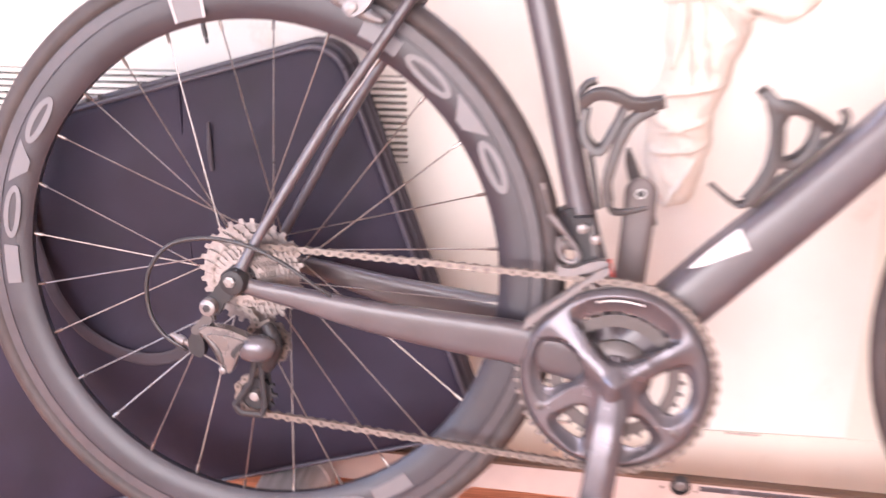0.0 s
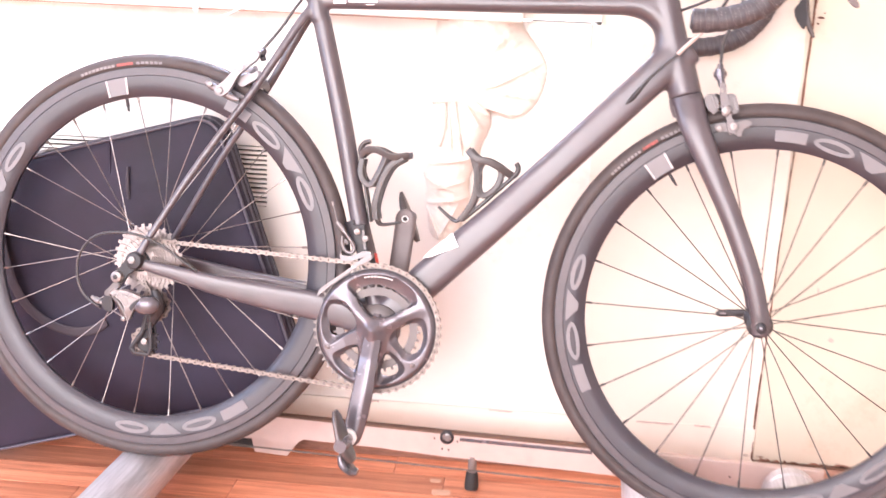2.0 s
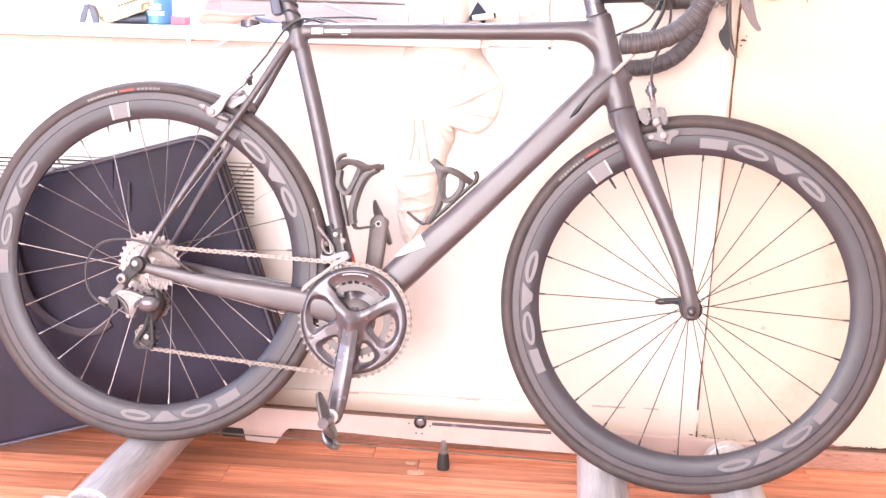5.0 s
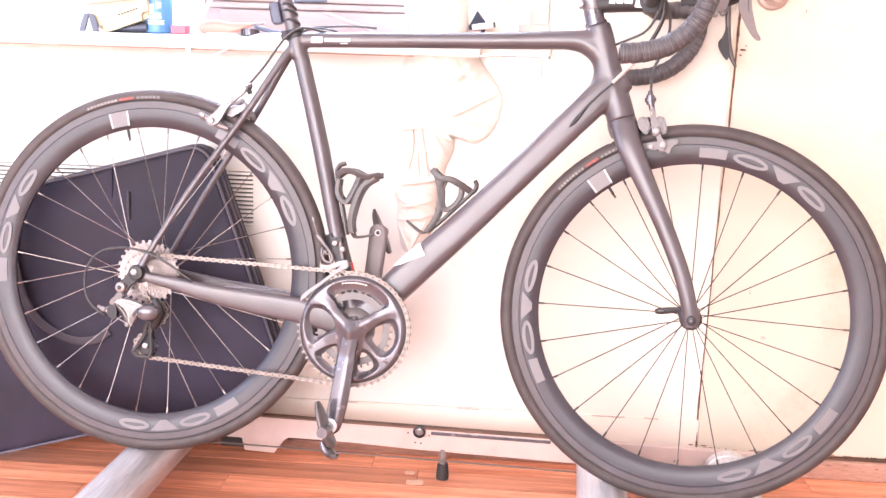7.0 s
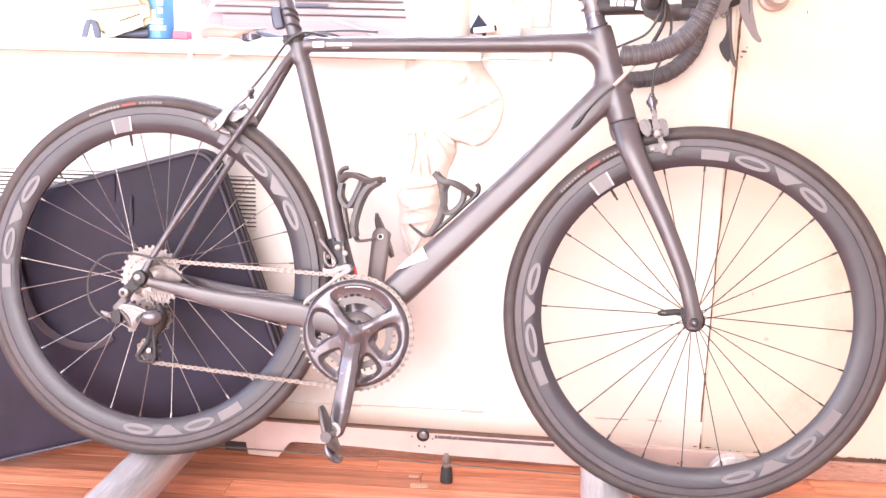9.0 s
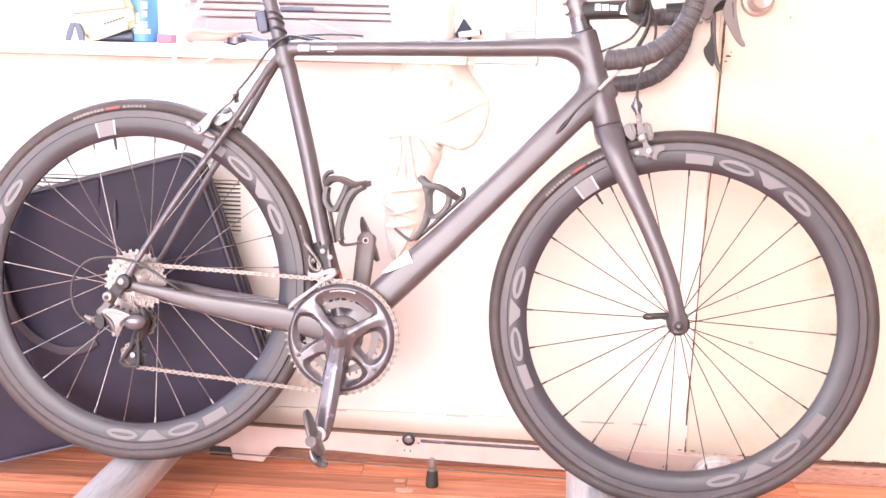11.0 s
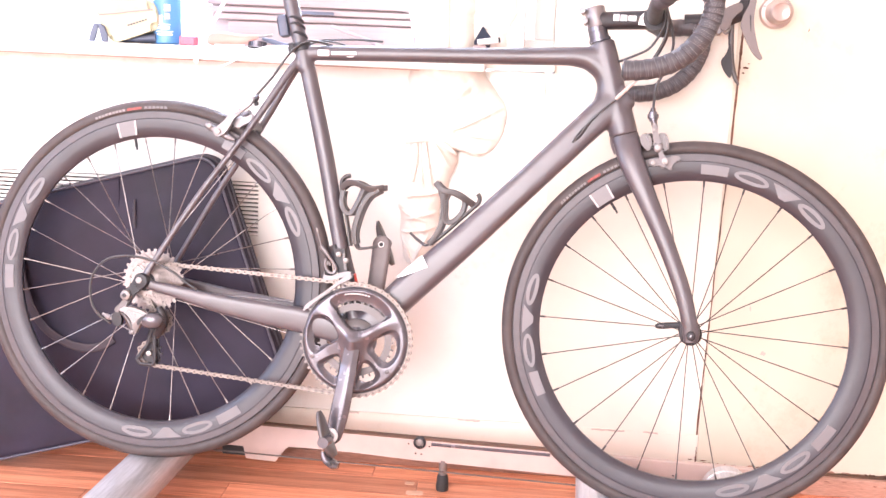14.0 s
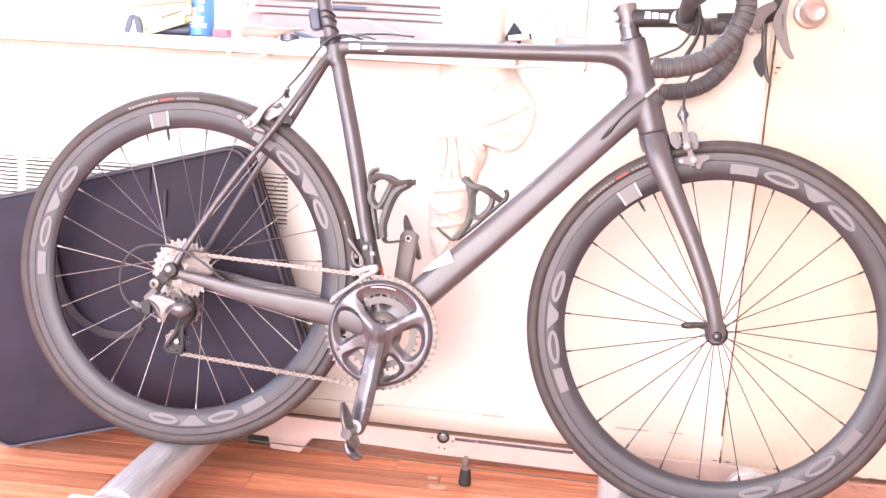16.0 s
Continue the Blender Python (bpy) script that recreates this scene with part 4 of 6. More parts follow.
# chain of alternating links along its path
def chain_path():
    pts = []
    cz, cr = RT, 0.0345

    def arc(cx, cz, r, a0, a1, y0, y1, n):
        for k in range(n + 1):
            a = radians(a0 + (a1 - a0) * k / n)
            pts.append((cx + r * math.cos(a), y0 + (y1 - y0) * k / n, cz + r * math.sin(a)))

    arc(BBX, BBZ, 0.1005, -88, 90, -0.0445, -0.0445, 40)
    arc(0, cz, cr, 89, 268, -0.036, -0.036, 16)
    pts.append((0.012, -0.036, 0.292))
    arc(0.0245, 0.2640, 0.0225, 150, -70, -0.036, -0.036, 8)
    arc(0.0128, 0.2040, 0.0225, 150, 275, -0.036, -0.036, 8)
    pts.append((BBX, -0.0445, BBZ - 0.1005))
    return np.array(pts)


P = chain_path()
seg = np.linalg.norm(np.diff(P, axis=0), axis=1)
cum = np.concatenate([[0], np.cumsum(seg)])
count = int(cum[-1] / 0.0127)
chain_bm = B()
pin_bm = B()
for k in range(count):
    s0, s1 = cum[-1] * k / count, cum[-1] * (k + 1) / count
    a = Vector([np.interp(s0, cum, P[:, j]) for j in range(3)])
    b = Vector([np.interp(s1, cum, P[:, j]) for j in range(3)])
    d = (b - a)
    ang = math.atan2(d.z, d.x)
    half = d.length / 2
    out = []
    outer = k % 2
    rr = 0.0042
    for t in range(16):
        u = 2 * math.pi * (t + 0.5) / 16
        cx = half if math.cos(u) > 0 else -half
        out.append((cx + rr * math.cos(u), rr * math.sin(u)))
        if t == 3:
            out.append((0.0, rr * 0.52))
        if t == 11:
            out.append((0.0, -rr * 0.52))
    m = Matrix.Translation((a + b) / 2) @ Matrix.Rotation(-ang, 4, "Y")
    for yy in ((-0.0033, -0.0024), (0.0024, 0.0033)) if outer else ((-0.0023, -0.0014), (0.0014, 0.0023)):
        n0 = len(chain_bm.verts)
        plate(chain_bm, out, *yy)
        chain_bm.verts.ensure_lookup_table()
        bmesh.ops.transform(chain_bm, matrix=m, verts=chain_bm.verts[n0:])
    n0 = len(pin_bm.verts)
    rod(pin_bm, (half, -0.0037, 0), (half, 0.0037, 0), 0.0019, 8)
    pin_bm.verts.ensure_lookup_table()
    bmesh.ops.transform(pin_bm, matrix=m, verts=pin_bm.verts[n0:])
chain = part("chain", chain_bm, M_CHAIN, bicycle, "bright steel chain", 40)
pins = part("chain_pin", pin_bm, M_PIN, chain, "dark chain pins", 40)
chain["kind"] = pins["kind"] = "stuff"

# rear derailleur
bm = plate(B(), smooth_loop([(-0.012, 0.345), (0.004, 0.349), (0.011, 0.341), (0.006, 0.327), (-0.008, 0.318), (-0.017, 0.302), (-0.027, 0.300), (-0.035, 0.307), (-0.032, 0.318), (-0.020, 0.330)]), -0.0735, -0.066)
soften_edges(bm, 0.0018)
rd = part("rear_derailleur", bm, M_BLACK, bicycle, "silver and black rear derailleur", 60)
part("hanger_bolt", lathe(B(), [(0.0048, -0.0835), (0.0085, -0.082), (0.0095, -0.078), (0.0095, -0.070)], 24, Matrix.Translation((-0.0260, 0, 0.3105))), M_STEEL, rd, "round silver mounting bolt")
part("bolt_socket", lathe(B(), [(0.0025, -0.0845), (0.0043, -0.0842), (0.0043, -0.080)], 6, Matrix.Translation((-0.0260, 0, 0.3105))), M_BLACK, rd, "dark hexagon socket", None)
part("axle_nut", lathe(B(), [(0.006, -0.0775), (0.0125, -0.0765), (0.0145, -0.072), (0.0145, -0.062)], 24, Matrix.Translation((-0.0015, 0, 0.338))), M_BLACK, rd, "black axle end nut")
part("nut_face", lathe(B(), [(0.0035, -0.0805), (0.0062, -0.0800), (0.0062, -0.076)], 6, Matrix.Translation((-0.003, 0, 0.3395))), M_STEEL, rd, "bright worn hexagon of the nut", None)
bm = plate(B(), smooth_loop([(-0.0292, 0.3039), (-0.0385, 0.2930), (-0.0475, 0.2830), (-0.0450, 0.2775), (-0.0384, 0.2775), (-0.0330, 0.2850), (-0.0213, 0.2953)]), -0.0745, -0.066)
part("bracket", soften_edges(bm, 0.0016), M_RING, rd, "dark grey pivot bracket", 60)
bm = plate(B(), smooth_loop([(-0.0363, 0.2856), (-0.0281, 0.2898), (-0.0090, 0.2893), (0.0092, 0.2847), (0.0205, 0.2791), (0.0139, 0.2755), (-0.0010, 0.2783), (-0.0191, 0.2799), (-0.0329, 0.2805)]), -0.0800, -0.066)
part("parallelogram", soften_edges(bm, 0.0022, 3), M_RDBODY, rd, "polished silver outer link", 60)
bm = plate(B(), smooth_loop([(-0.0277, 0.2806), (-0.0145, 0.2713), (-0.0085, 0.2586), (-0.0062, 0.2456), (-0.0030, 0.2415), (0.0005, 0.2440), (0.0044, 0.2535), (0.0100, 0.2662), (0.0160, 0.2765), (-0.0005, 0.2815), (-0.0174, 0.2825)]), -0.0825, -0.073)
part("cable_arm", soften_edges(bm, 0.0026, 3), M_RDBODY, rd, "polished fin holding the gear cable", 60)
bm = loft(B(), [(0.0040, -0.0720, 0.2670, 0.0060, 0.0060), (0.0100, -0.0730, 0.2675, 0.0115, 0.0095), (0.0210, -0.0730, 0.2685, 0.0150, 0.0115), (0.0330, -0.0700, 0.2690, 0.0140, 0.0110), (0.0405, -0.0680, 0.2690, 0.0095, 0.0080), (0.0440, -0.0670, 0.2685, 0.0030, 0.003)], 20, 18, power=2.3)
part("cage_pivot", bm, M_CRANK, rd, "rounded dark grey pivot housing", 60)
bm = plate(B(), smooth_loop([(0.0005, 0.2650), (0.0090, 0.2755), (0.0150, 0.2770), (0.0125, 0.2730), (0.0065, 0.2640), (0.0040, 0.2590)]), -0.0838, -0.0815)
part("body_gap", bm, M_BLACK, rd, "dark gap between fin and housing", None)
bm = loft(B(), [(-0.036, -0.066, 0.278, 0.004, 0.006), (-0.022, -0.067, 0.266, 0.006, 0.007), (-0.014, -0.066, 0.250, 0.0065, 0.007), (-0.013, -0.064, 0.240, 0.005, 0.006)], 12, 10)
part("link", bm, M_RING, rd, "dark inner link", 60)
part("gear_wire", rod(B(), (-0.0400, -0.066, 0.2550), (-0.0130, -0.072, 0.2455), 0.0011, 8), M_STEEL, rd, "bare gear cable")
part("cable_clamp", lathe(B(), [(0.0015, -0.0860), (0.0038, -0.0850), (0.0038, -0.078)], 12, Matrix.Translation((-0.0085, 0, 0.2450))), M_STEEL, rd, "small cable clamp bolt")
bm = loft(B(), [(-0.0740, -0.062, 0.2710, 0.0028), (-0.0690, -0.062, 0.2685, 0.0030), (-0.0670, -0.062, 0.2675, 0.0048), (-0.0600, -0.062, 0.2648, 0.0048), (-0.0590, -0.062, 0.2644, 0.0032), (-0.0520, -0.062, 0.2620, 0.0035), (-0.0440, -0.062, 0.2590, 0.0035)], 14)
part("barrel_adjuster", bm, M_STEEL, rd, "silver cable barrel adjuster", 50)
bm = plate(B(), smooth_loop([(-0.0535, 0.2670), (-0.0480, 0.2540), (-0.0390, 0.2500), (-0.0340, 0.2580), (-0.0360, 0.2720), (-0.0440, 0.2800)]), -0.070, -0.060)
part("adjuster_mount", soften_edges(bm, 0.0015), M_BLACK, rd, "grey block holding the cable adjuster", 60)
bm = loft(B(), [(0.0300, -0.058, 0.292, 0.0055, 0.006), (0.0360, -0.058, 0.280, 0.0085, 0.008), (0.0390, -0.057, 0.266, 0.0085, 0.008), (0.0330, -0.054, 0.250, 0.0080, 0.006), (0.0270, -0.050, 0.238, 0.0060, 0.004)], 14, 14)
part("spring_body", bm, M_BLACK, rd, "black spring housing", 60)
for y0, y1 in ((-0.0480, -0.0455), (-0.0285, -0.0265)):
    bm = B()
    loop = [(0.0200, 0.2480), (0.0210, 0.2261), (0.0245, 0.1925), (0.0205, 0.1830), (-0.0023, 0.1826), (-0.0098, 0.1905), (0.0085, 0.2189), (0.0136, 0.2480)]
    for a, b in zip(loop, loop[1:] + loop[:1]):
        loft(bm, [(a[0], (y0 + y1) / 2, a[1], 0.0034, 0.0013), (b[0], (y0 + y1) / 2, b[1], 0.0034, 0.0013)], 8)
    part("cage_plate", bm, M_BLACK, rd, "black cage plate")
for x, z in ((0.0245, 0.2640), (0.0128, 0.2040)):
    j = part("jockey_wheel", gear(11, 0.0175, 0.0225, -0.0385, -0.0340, 0.006), M_BLACK, rd, "black toothed jockey wheel")
    j.matrix_local = Matrix.Translation((x, 0, z))
    part("jockey_bolt", lathe(B(), [(0.0025, -0.0485), (0.0050, -0.0480), (0.0050, -0.0330)], 16), M_STEEL, j, "bright pivot bolt")

# front derailleur
bm = B()
loft(bm, [(0.334, 0.0, 0.432, 0.014, 0.019), (0.349, 0.0, 0.392, 0.014, 0.020)], 16)
plate(bm, [(0.3400, 0.4260), (0.3590, 0.4280), (0.3690, 0.3815), (0.3520, 0.3770)], -0.034, -0.016)
fd = part("front_derailleur", bm, M_BLACK, bicycle, "black and silver front derailleur on the seat tube", 50)
part("groove", plate(B(), [(0.3560, 0.4200), (0.3600, 0.4205), (0.3660, 0.3900), (0.3620, 0.3895)], -0.0352, -0.0335), M_RING, fd, "grey rib", None)
for x, z, r in ((0.3500, 0.4172, 0.0050), (0.3640, 0.4071, 0.0048), (0.3669, 0.3790, 0.0052)):
    part("bolt", lathe(B(), [(0.0018, -0.0415), (r, -0.0405), (r, -0.033)], 14, Matrix.Translation((x, 0, z))), M_STEEL, fd, "steel bolt")
bm = loft(B(), [(0.3165, -0.041, 0.4300, 0.0035, 0.003), (0.3225, -0.041, 0.4235, 0.0040, 0.003), (0.3330, -0.041, 0.4120, 0.0028, 0.003), (0.3430, -0.041, 0.4000, 0.0028, 0.003), (0.3480, -0.041, 0.3900, 0.0030, 0.003), (0.3440, -0.041, 0.3830, 0.0032, 0.003), (0.3350, -0.041, 0.3845, 0.0030, 0.003), (0.3280, -0.041, 0.3960, 0.0026, 0.003), (0.3280, -0.041, 0.4080, 0.0024, 0.003)], 10, 40)
part("lever_arm", bm, M_SILVER, fd, "curved silver cable lever arm", 60)
part("lever_pad", loft(B(), [(0.3290, -0.040, 0.3900, 0.002, 0.002), (0.3330, -0.040, 0.4020, 0.0045, 0.002), (0.3370, -0.040, 0.3960, 0.003, 0.002)], 8, 6), M_RING, fd, "dark middle of the lever arm", 60)
part("gear_wire", rod(B(), (0.3095, -0.046, 0.4560), (0.3180, -0.043, 0.4300), 0.0010, 8), M_SILVER, fd, "bare gear cable")
part("wire_end", rod(B(), (0.3080, -0.046, 0.4610), (0.3100, -0.046, 0.4550), 0.0017, 8), M_STEEL, fd, "crimped cable end")
bm = plate(B(), smooth_loop([(0.3290, 0.3850), (0.3310, 0.3790), (0.3450, 0.3790), (0.3600, 0.3860), (0.3740, 0.3890), (0.3770, 0.3840), (0.3640, 0.3780), (0.3480, 0.3720), (0.3360, 0.3700), (0.3280, 0.3720)]), -0.050, -0.036)
part("link", soften_edges(bm, 0.002), M_SILVER, fd, "bright silver link", 60)
for y in (-0.0580, -0.0395):
    bm = plate(B(), smooth_loop([(0.2985, 0.3110), (0.3000, 0.3200), (0.3091, 0.3300), (0.3384, 0.3535), (0.3625, 0.3750), (0.3785, 0.3850), (0.3790, 0.3770), (0.3610, 0.3660), (0.3400, 0.3480), (0.3200, 0.3310), (0.3070, 0.3190)]), y, y + 0.0016)
    part("cage_plate", soften_edges(bm, 0.0005, 1), M_SILVER, fd, "bright steel chain cage plate", 40)
part("red_tab", loft(B(), [(0.3785, -0.020, 0.384, 0.0024, 0.003), (0.3835, -0.020, 0.366, 0.0026, 0.003)], 8), M_RED, fd, "small red tab")


# brake calipers
# rear caliper behind the seat stays
rb = part("rear_brake", loft(B(), [(0.126, -0.002, 0.640, 0.0075, 0.010), (0.142, 0.0, 0.645, 0.0085, 0.012), (0.163, 0.0, 0.640, 0.006, 0.008)], 14, 8), M_SILVER, bicycle, "silver dual-pivot rear brake caliper", 60)
bm = plate(B(), smooth_loop([(0.1700, 0.6850), (0.1657, 0.6735), (0.1537, 0.6625), (0.1409, 0.6500), (0.1341, 0.6410), (0.1266, 0.6250), (0.1167, 0.6140), (0.1042, 0.6110), (0.0973, 0.6204), (0.1053, 0.6285), (0.1173, 0.6400), (0.1300, 0.6560), (0.1452, 0.6640), (0.1560, 0.6730), (0.1640, 0.6860)]), -0.036, -0.027)
arm_r = part("brake_arm", soften_edges(bm, 0.0028, 3), M_SILVER, rb, "polished silver brake arm", 60)
bm = plate(B(), [(0.1305, 0.6600), (0.1420, 0.6665), (0.1470, 0.6590), (0.1365, 0.6520)], -0.0385, -0.034)
part("pivot_block", soften_edges(bm, 0.001, 1), M_CRANK, rb, "grey pivot block", 50)
bm = plate(B(), smooth_loop([(0.1290, 0.6420), (0.1400, 0.6475), (0.1560, 0.6520), (0.1650, 0.6570), (0.1660, 0.6460), (0.1500, 0.6350), (0.1408, 0.6290), (0.1330, 0.6330)]), -0.022, -0.010)
part("brake_arm", soften_edges(bm, 0.003, 3), M_SILVER, rb, "polished silver lower brake arm", 60)
bm = loft(B(), [(0.150, 0.012, 0.662, 0.005, 0.005), (0.130, 0.022, 0.650, 0.0075, 0.006), (0.112, 0.032, 0.630, 0.007, 0.005), (0.104, 0.031, 0.615, 0.006, 0.005)], 14, 14)
part("brake_arm", bm, M_SILVER, rb, "polished silver brake arm", 60)
for s in (-1, 1):
    part("brake_pad", loft(B(), [(0.080, s * 0.0245, 0.6310, 0.003, 0.004), (0.088, s * 0.0245, 0.6275, 0.0060, 0.0045), (0.122, s * 0.0235, 0.6120, 0.0062, 0.0045), (0.137, s * 0.0235, 0.6075, 0.003, 0.003)], 12), M_SILVER, rb, "silver brake shoe", 60)
    part("pad_bolt", lathe(B(), [(0.002, -0.002), (0.0058, -0.001), (0.0058, 0.006)], 14, Matrix.Translation((0.1075, s * 0.039, 0.6200)) @ pose(0, 0, 0, 0, 0, 0 if s < 0 else 180)), M_STEEL, rb, "pad bolt")
part("bolt", lathe(B(), [(0.002, -0.002), (0.0048, -0.001), (0.0048, 0.005)], 12, Matrix.Translation((0.0885, -0.031, 0.6290))), M_STEEL, rb, "steel bolt")
part("cable_anchor", loft(B(), [(0.1640, -0.020, 0.6810, 0.0045, 0.006), (0.1680, -0.016, 0.6855, 0.0062, 0.007), (0.1700, -0.012, 0.6900, 0.0040, 0.005)], 12), M_CRANK, rb, "grey cable anchor")
part("release_tab", loft(B(), [(0.1700, -0.020, 0.6790, 0.0050, 0.003), (0.1720, -0.020, 0.6730, 0.0042, 0.003)], 10), M_BLACK, rb, "black release tab")
part("mount_bridge", loft(B(), [(0.165, -0.030, 0.632, 0.007, 0.006), (0.168, 0.0, 0.638, 0.008, 0.006), (0.165, 0.030, 0.632, 0.007, 0.006)], 12, 8, side=(1, 0, 0)), M_CARBON, rb, "carbon brake bridge", 60)

# front caliper ahead of the fork crown
fb = part("front_brake", loft(B(), [(0.866, 0.0, 0.660, 0.0075, 0.009), (0.884, 0.0, 0.657, 0.010, 0.013), (0.898, 0.0, 0.655, 0.007, 0.010)], 14, 8), M_BLACK, bicycle, "silver and black dual-pivot front brake caliper", 60)
fb.matrix_local = STEER
bm = plate(B(), smooth_loop([(0.8862, 0.6950), (0.8850, 0.6860), (0.8875, 0.6720), (0.8915, 0.6560), (0.8995, 0.6430), (0.9035, 0.6262), (0.9078, 0.6180), (0.9150, 0.6230), (0.9165, 0.6300), (0.9130, 0.6380), (0.9055, 0.6480), (0.9030, 0.6620), (0.8965, 0.6780), (0.8935, 0.6920)]), -0.036, -0.027)
part("brake_arm", soften_edges(bm, 0.0022, 3), M_BRAKE, fb, "polished silver brake arm", 60)
bm = loft(B(), [(0.880, 0.012, 0.676, 0.005, 0.005), (0.900, 0.022, 0.664, 0.009, 0.006), (0.907, 0.030, 0.640, 0.0075, 0.006), (0.905, 0.031, 0.620, 0.006, 0.005)], 14, 14)
part("brake_arm", bm, M_RING, fb, "dark grey brake arm", 60)
for s in (-1, 1):
    bm = plate(B(), smooth_loop([(0.8845, 0.6291), (0.8877, 0.6338), (0.9010, 0.6355), (0.9144, 0.6377), (0.9313, 0.6427), (0.9380, 0.6380), (0.9340, 0.6321), (0.9250, 0.6280), (0.9256, 0.6175), (0.9170, 0.6180), (0.9106, 0.6235), (0.9000, 0.6225), (0.8896, 0.6215)]), s * 0.0235 - 0.004, s * 0.0235 + 0.004)
    part("brake_pad", soften_edges(bm, 0.0018), M_BRAKE, fb, "silver brake shoe", 60)
for x, y, z, r in ((0.8986, -0.0385, 0.6539, 0.0055), (0.9119, -0.0385, 0.6314, 0.0055), (0.8921, -0.0300, 0.6272, 0.0042), (0.8885, -0.0375, 0.6833, 0.0034)):
    part("bolt", lathe(B(), [(r * 0.42, -0.001), (r * 0.5, -0.0025), (r, -0.002), (r, 0.006)], 14, Matrix.Translation((x, y, z))), M_STEEL, fb, "steel bolt")
part("pivot_plate", soften_edges(plate(B(), smooth_loop([(0.8925, 0.6600), (0.9040, 0.6610), (0.9060, 0.6520), (0.9000, 0.6450), (0.8920, 0.6480)]), -0.0375, -0.035), 0.0008, 1), M_SILVER, fb, "bright pivot plate", 50)
for loop in ([(0.8655, 0.6722), (0.8774, 0.6775), (0.8850, 0.6690), (0.8870, 0.6539), (0.8797, 0.6475), (0.8690, 0.6579)], [(0.8975, 0.6771), (0.9093, 0.6785), (0.9155, 0.6653), (0.9165, 0.6536), (0.9065, 0.6511)]):
    part("spring_block", soften_edges(plate(B(), smooth_loop(loop), -0.026, -0.006), 0.0025), M_RING, fb, "dark grey spring block", 50)
    part("spring_rib", loft(B(), [(loop[1][0] - 0.002, -0.0265, loop[1][1] - 0.004, 0.0012, 0.001), (loop[3][0] - 0.003, -0.0265, loop[3][1] + 0.003, 0.0012, 0.001)], 8), M_SILVER, fb, "pale rib of the spring block")
part("spring", loft(B(), [(0.8885, -0.020, 0.6700, 0.0008), (0.8850, -0.022, 0.6640, 0.0008), (0.8905, -0.022, 0.6600, 0.0008), (0.8855, -0.022, 0.6560, 0.0008), (0.8900, -0.022, 0.6520, 0.0008)], 6, 24), M_STEEL, fb, "bright wire spring", 180)
bm = B()
loft(bm, [(0.8890, -0.012, 0.6900, 0.0051), (0.8865, -0.012, 0.7000, 0.0055), (0.8860, -0.012, 0.7005, 0.0076), (0.8852, -0.012, 0.7040, 0.0076), (0.8850, -0.012, 0.7045, 0.0098), (0.8840, -0.012, 0.7115, 0.0098), (0.8838, -0.012, 0.7120, 0.0074), (0.8836, -0.012, 0.7160, 0.0072), (0.8834, -0.012, 0.7175, 0.0048), (0.8832, -0.012, 0.7230, 0.0042)], 16)
part("barrel_adjuster", bm, M_CRANK, fb, "grey knurled barrel adjuster", 40)
part("cable_anchor", rod(B(), (0.8885, -0.012, 0.692), (0.8890, -0.030, 0.683), 0.0025, 10), M_STEEL, fb, "cable anchor")

# quick releases
bm = B()
rod(bm, (WB, -0.0625, RT), (WB, 0.0625, RT), 0.0045, 12)
lathe(bm, [(0.0045, -0.066), (0.0075, -0.065), (0.0085, -0.060), (0.0085, -0.054)], 20, Matrix.Translation((WB, 0, RT)))
qr = part("quick_release", bm, M_BLACK, bicycle, "black front axle nut and skewer", 50)
qr.matrix_local = STEER
part("skewer_end", lathe(B(), [(0.0012, -0.0685), (0.0030, -0.0680), (0.0030, -0.064)], 12, Matrix.Translation((WB, 0, RT))), M_CRANK, qr, "bright end of the skewer")
bm = B()
loft(bm, [(WB - 0.004, 0.066, RT + 0.002, 0.006, 0.004), (WB - 0.020, 0.070, RT + 0.001, 0.0055, 0.003), (WB - 0.050, 0.072, RT - 0.004, 0.0060, 0.0025), (WB - 0.060, 0.072, RT - 0.0055, 0.003, 0.002)], 12, 10, power=3)
part("lever", bm, M_BLACK, qr, "black quick-release lever", 60)
part("lever_slot", box(B(), WB - 0.054, WB - 0.044, 0.0685, 0.0705, RT - 0.006, RT - 0.002, None, 0.0008), M_SILVER, qr, "bright inset in the lever")


# bottle cages
def cage(label, spine, wing, inner, arm, lip, hook):
    """Rows of x, z for each member of one side, in the bicycle's plane."""
    ob = part("bottle_cage", loft(B(), [(x, 0, z, 0.0035, 0.010) for x, z in spine], 10, 10), M_CAGE, bicycle, label, 60)
    for s in (-1, 1):
        part("wing", loft(B(), [(x, s * (0.009 + 0.014 * math.sin(math.pi * k / (len(wing) - 1) * 0.75)), z, 0.0056, 0.0017) for k, (x, z) in enumerate(wing)], 12, 24, power=5.0), M_CAGE, ob, "", 60)
        part("brace", loft(B(), [(x, s * (0.011 + 0.010 * k / (len(inner) - 1)), z, 0.0046, 0.0017) for k, (x, z) in enumerate(inner)], 12, 18, power=5.0), M_CAGE, ob, "", 60)
        part("side_arm", loft(B(), [(x, s * (0.021 - 0.008 * k / (len(arm) - 1)), z, 0.0052, 0.0017) for k, (x, z) in enumerate(arm)], 12, 22, power=5.0), M_CAGE, ob, "", 60)
        part("lip", loft(B(), [(x, s * 0.013 * (1 - k / (len(lip) - 1)), z, 0.0024, 0.003) for k, (x, z) in enumerate(lip)], 8, 12), M_CAGE, ob, "", 60)
    part("hook", loft(B(), [(x, 0, z, 0.0042, 0.009) for x, z in hook], 10, 10), M_CAGE, ob, "", 60)
    return ob


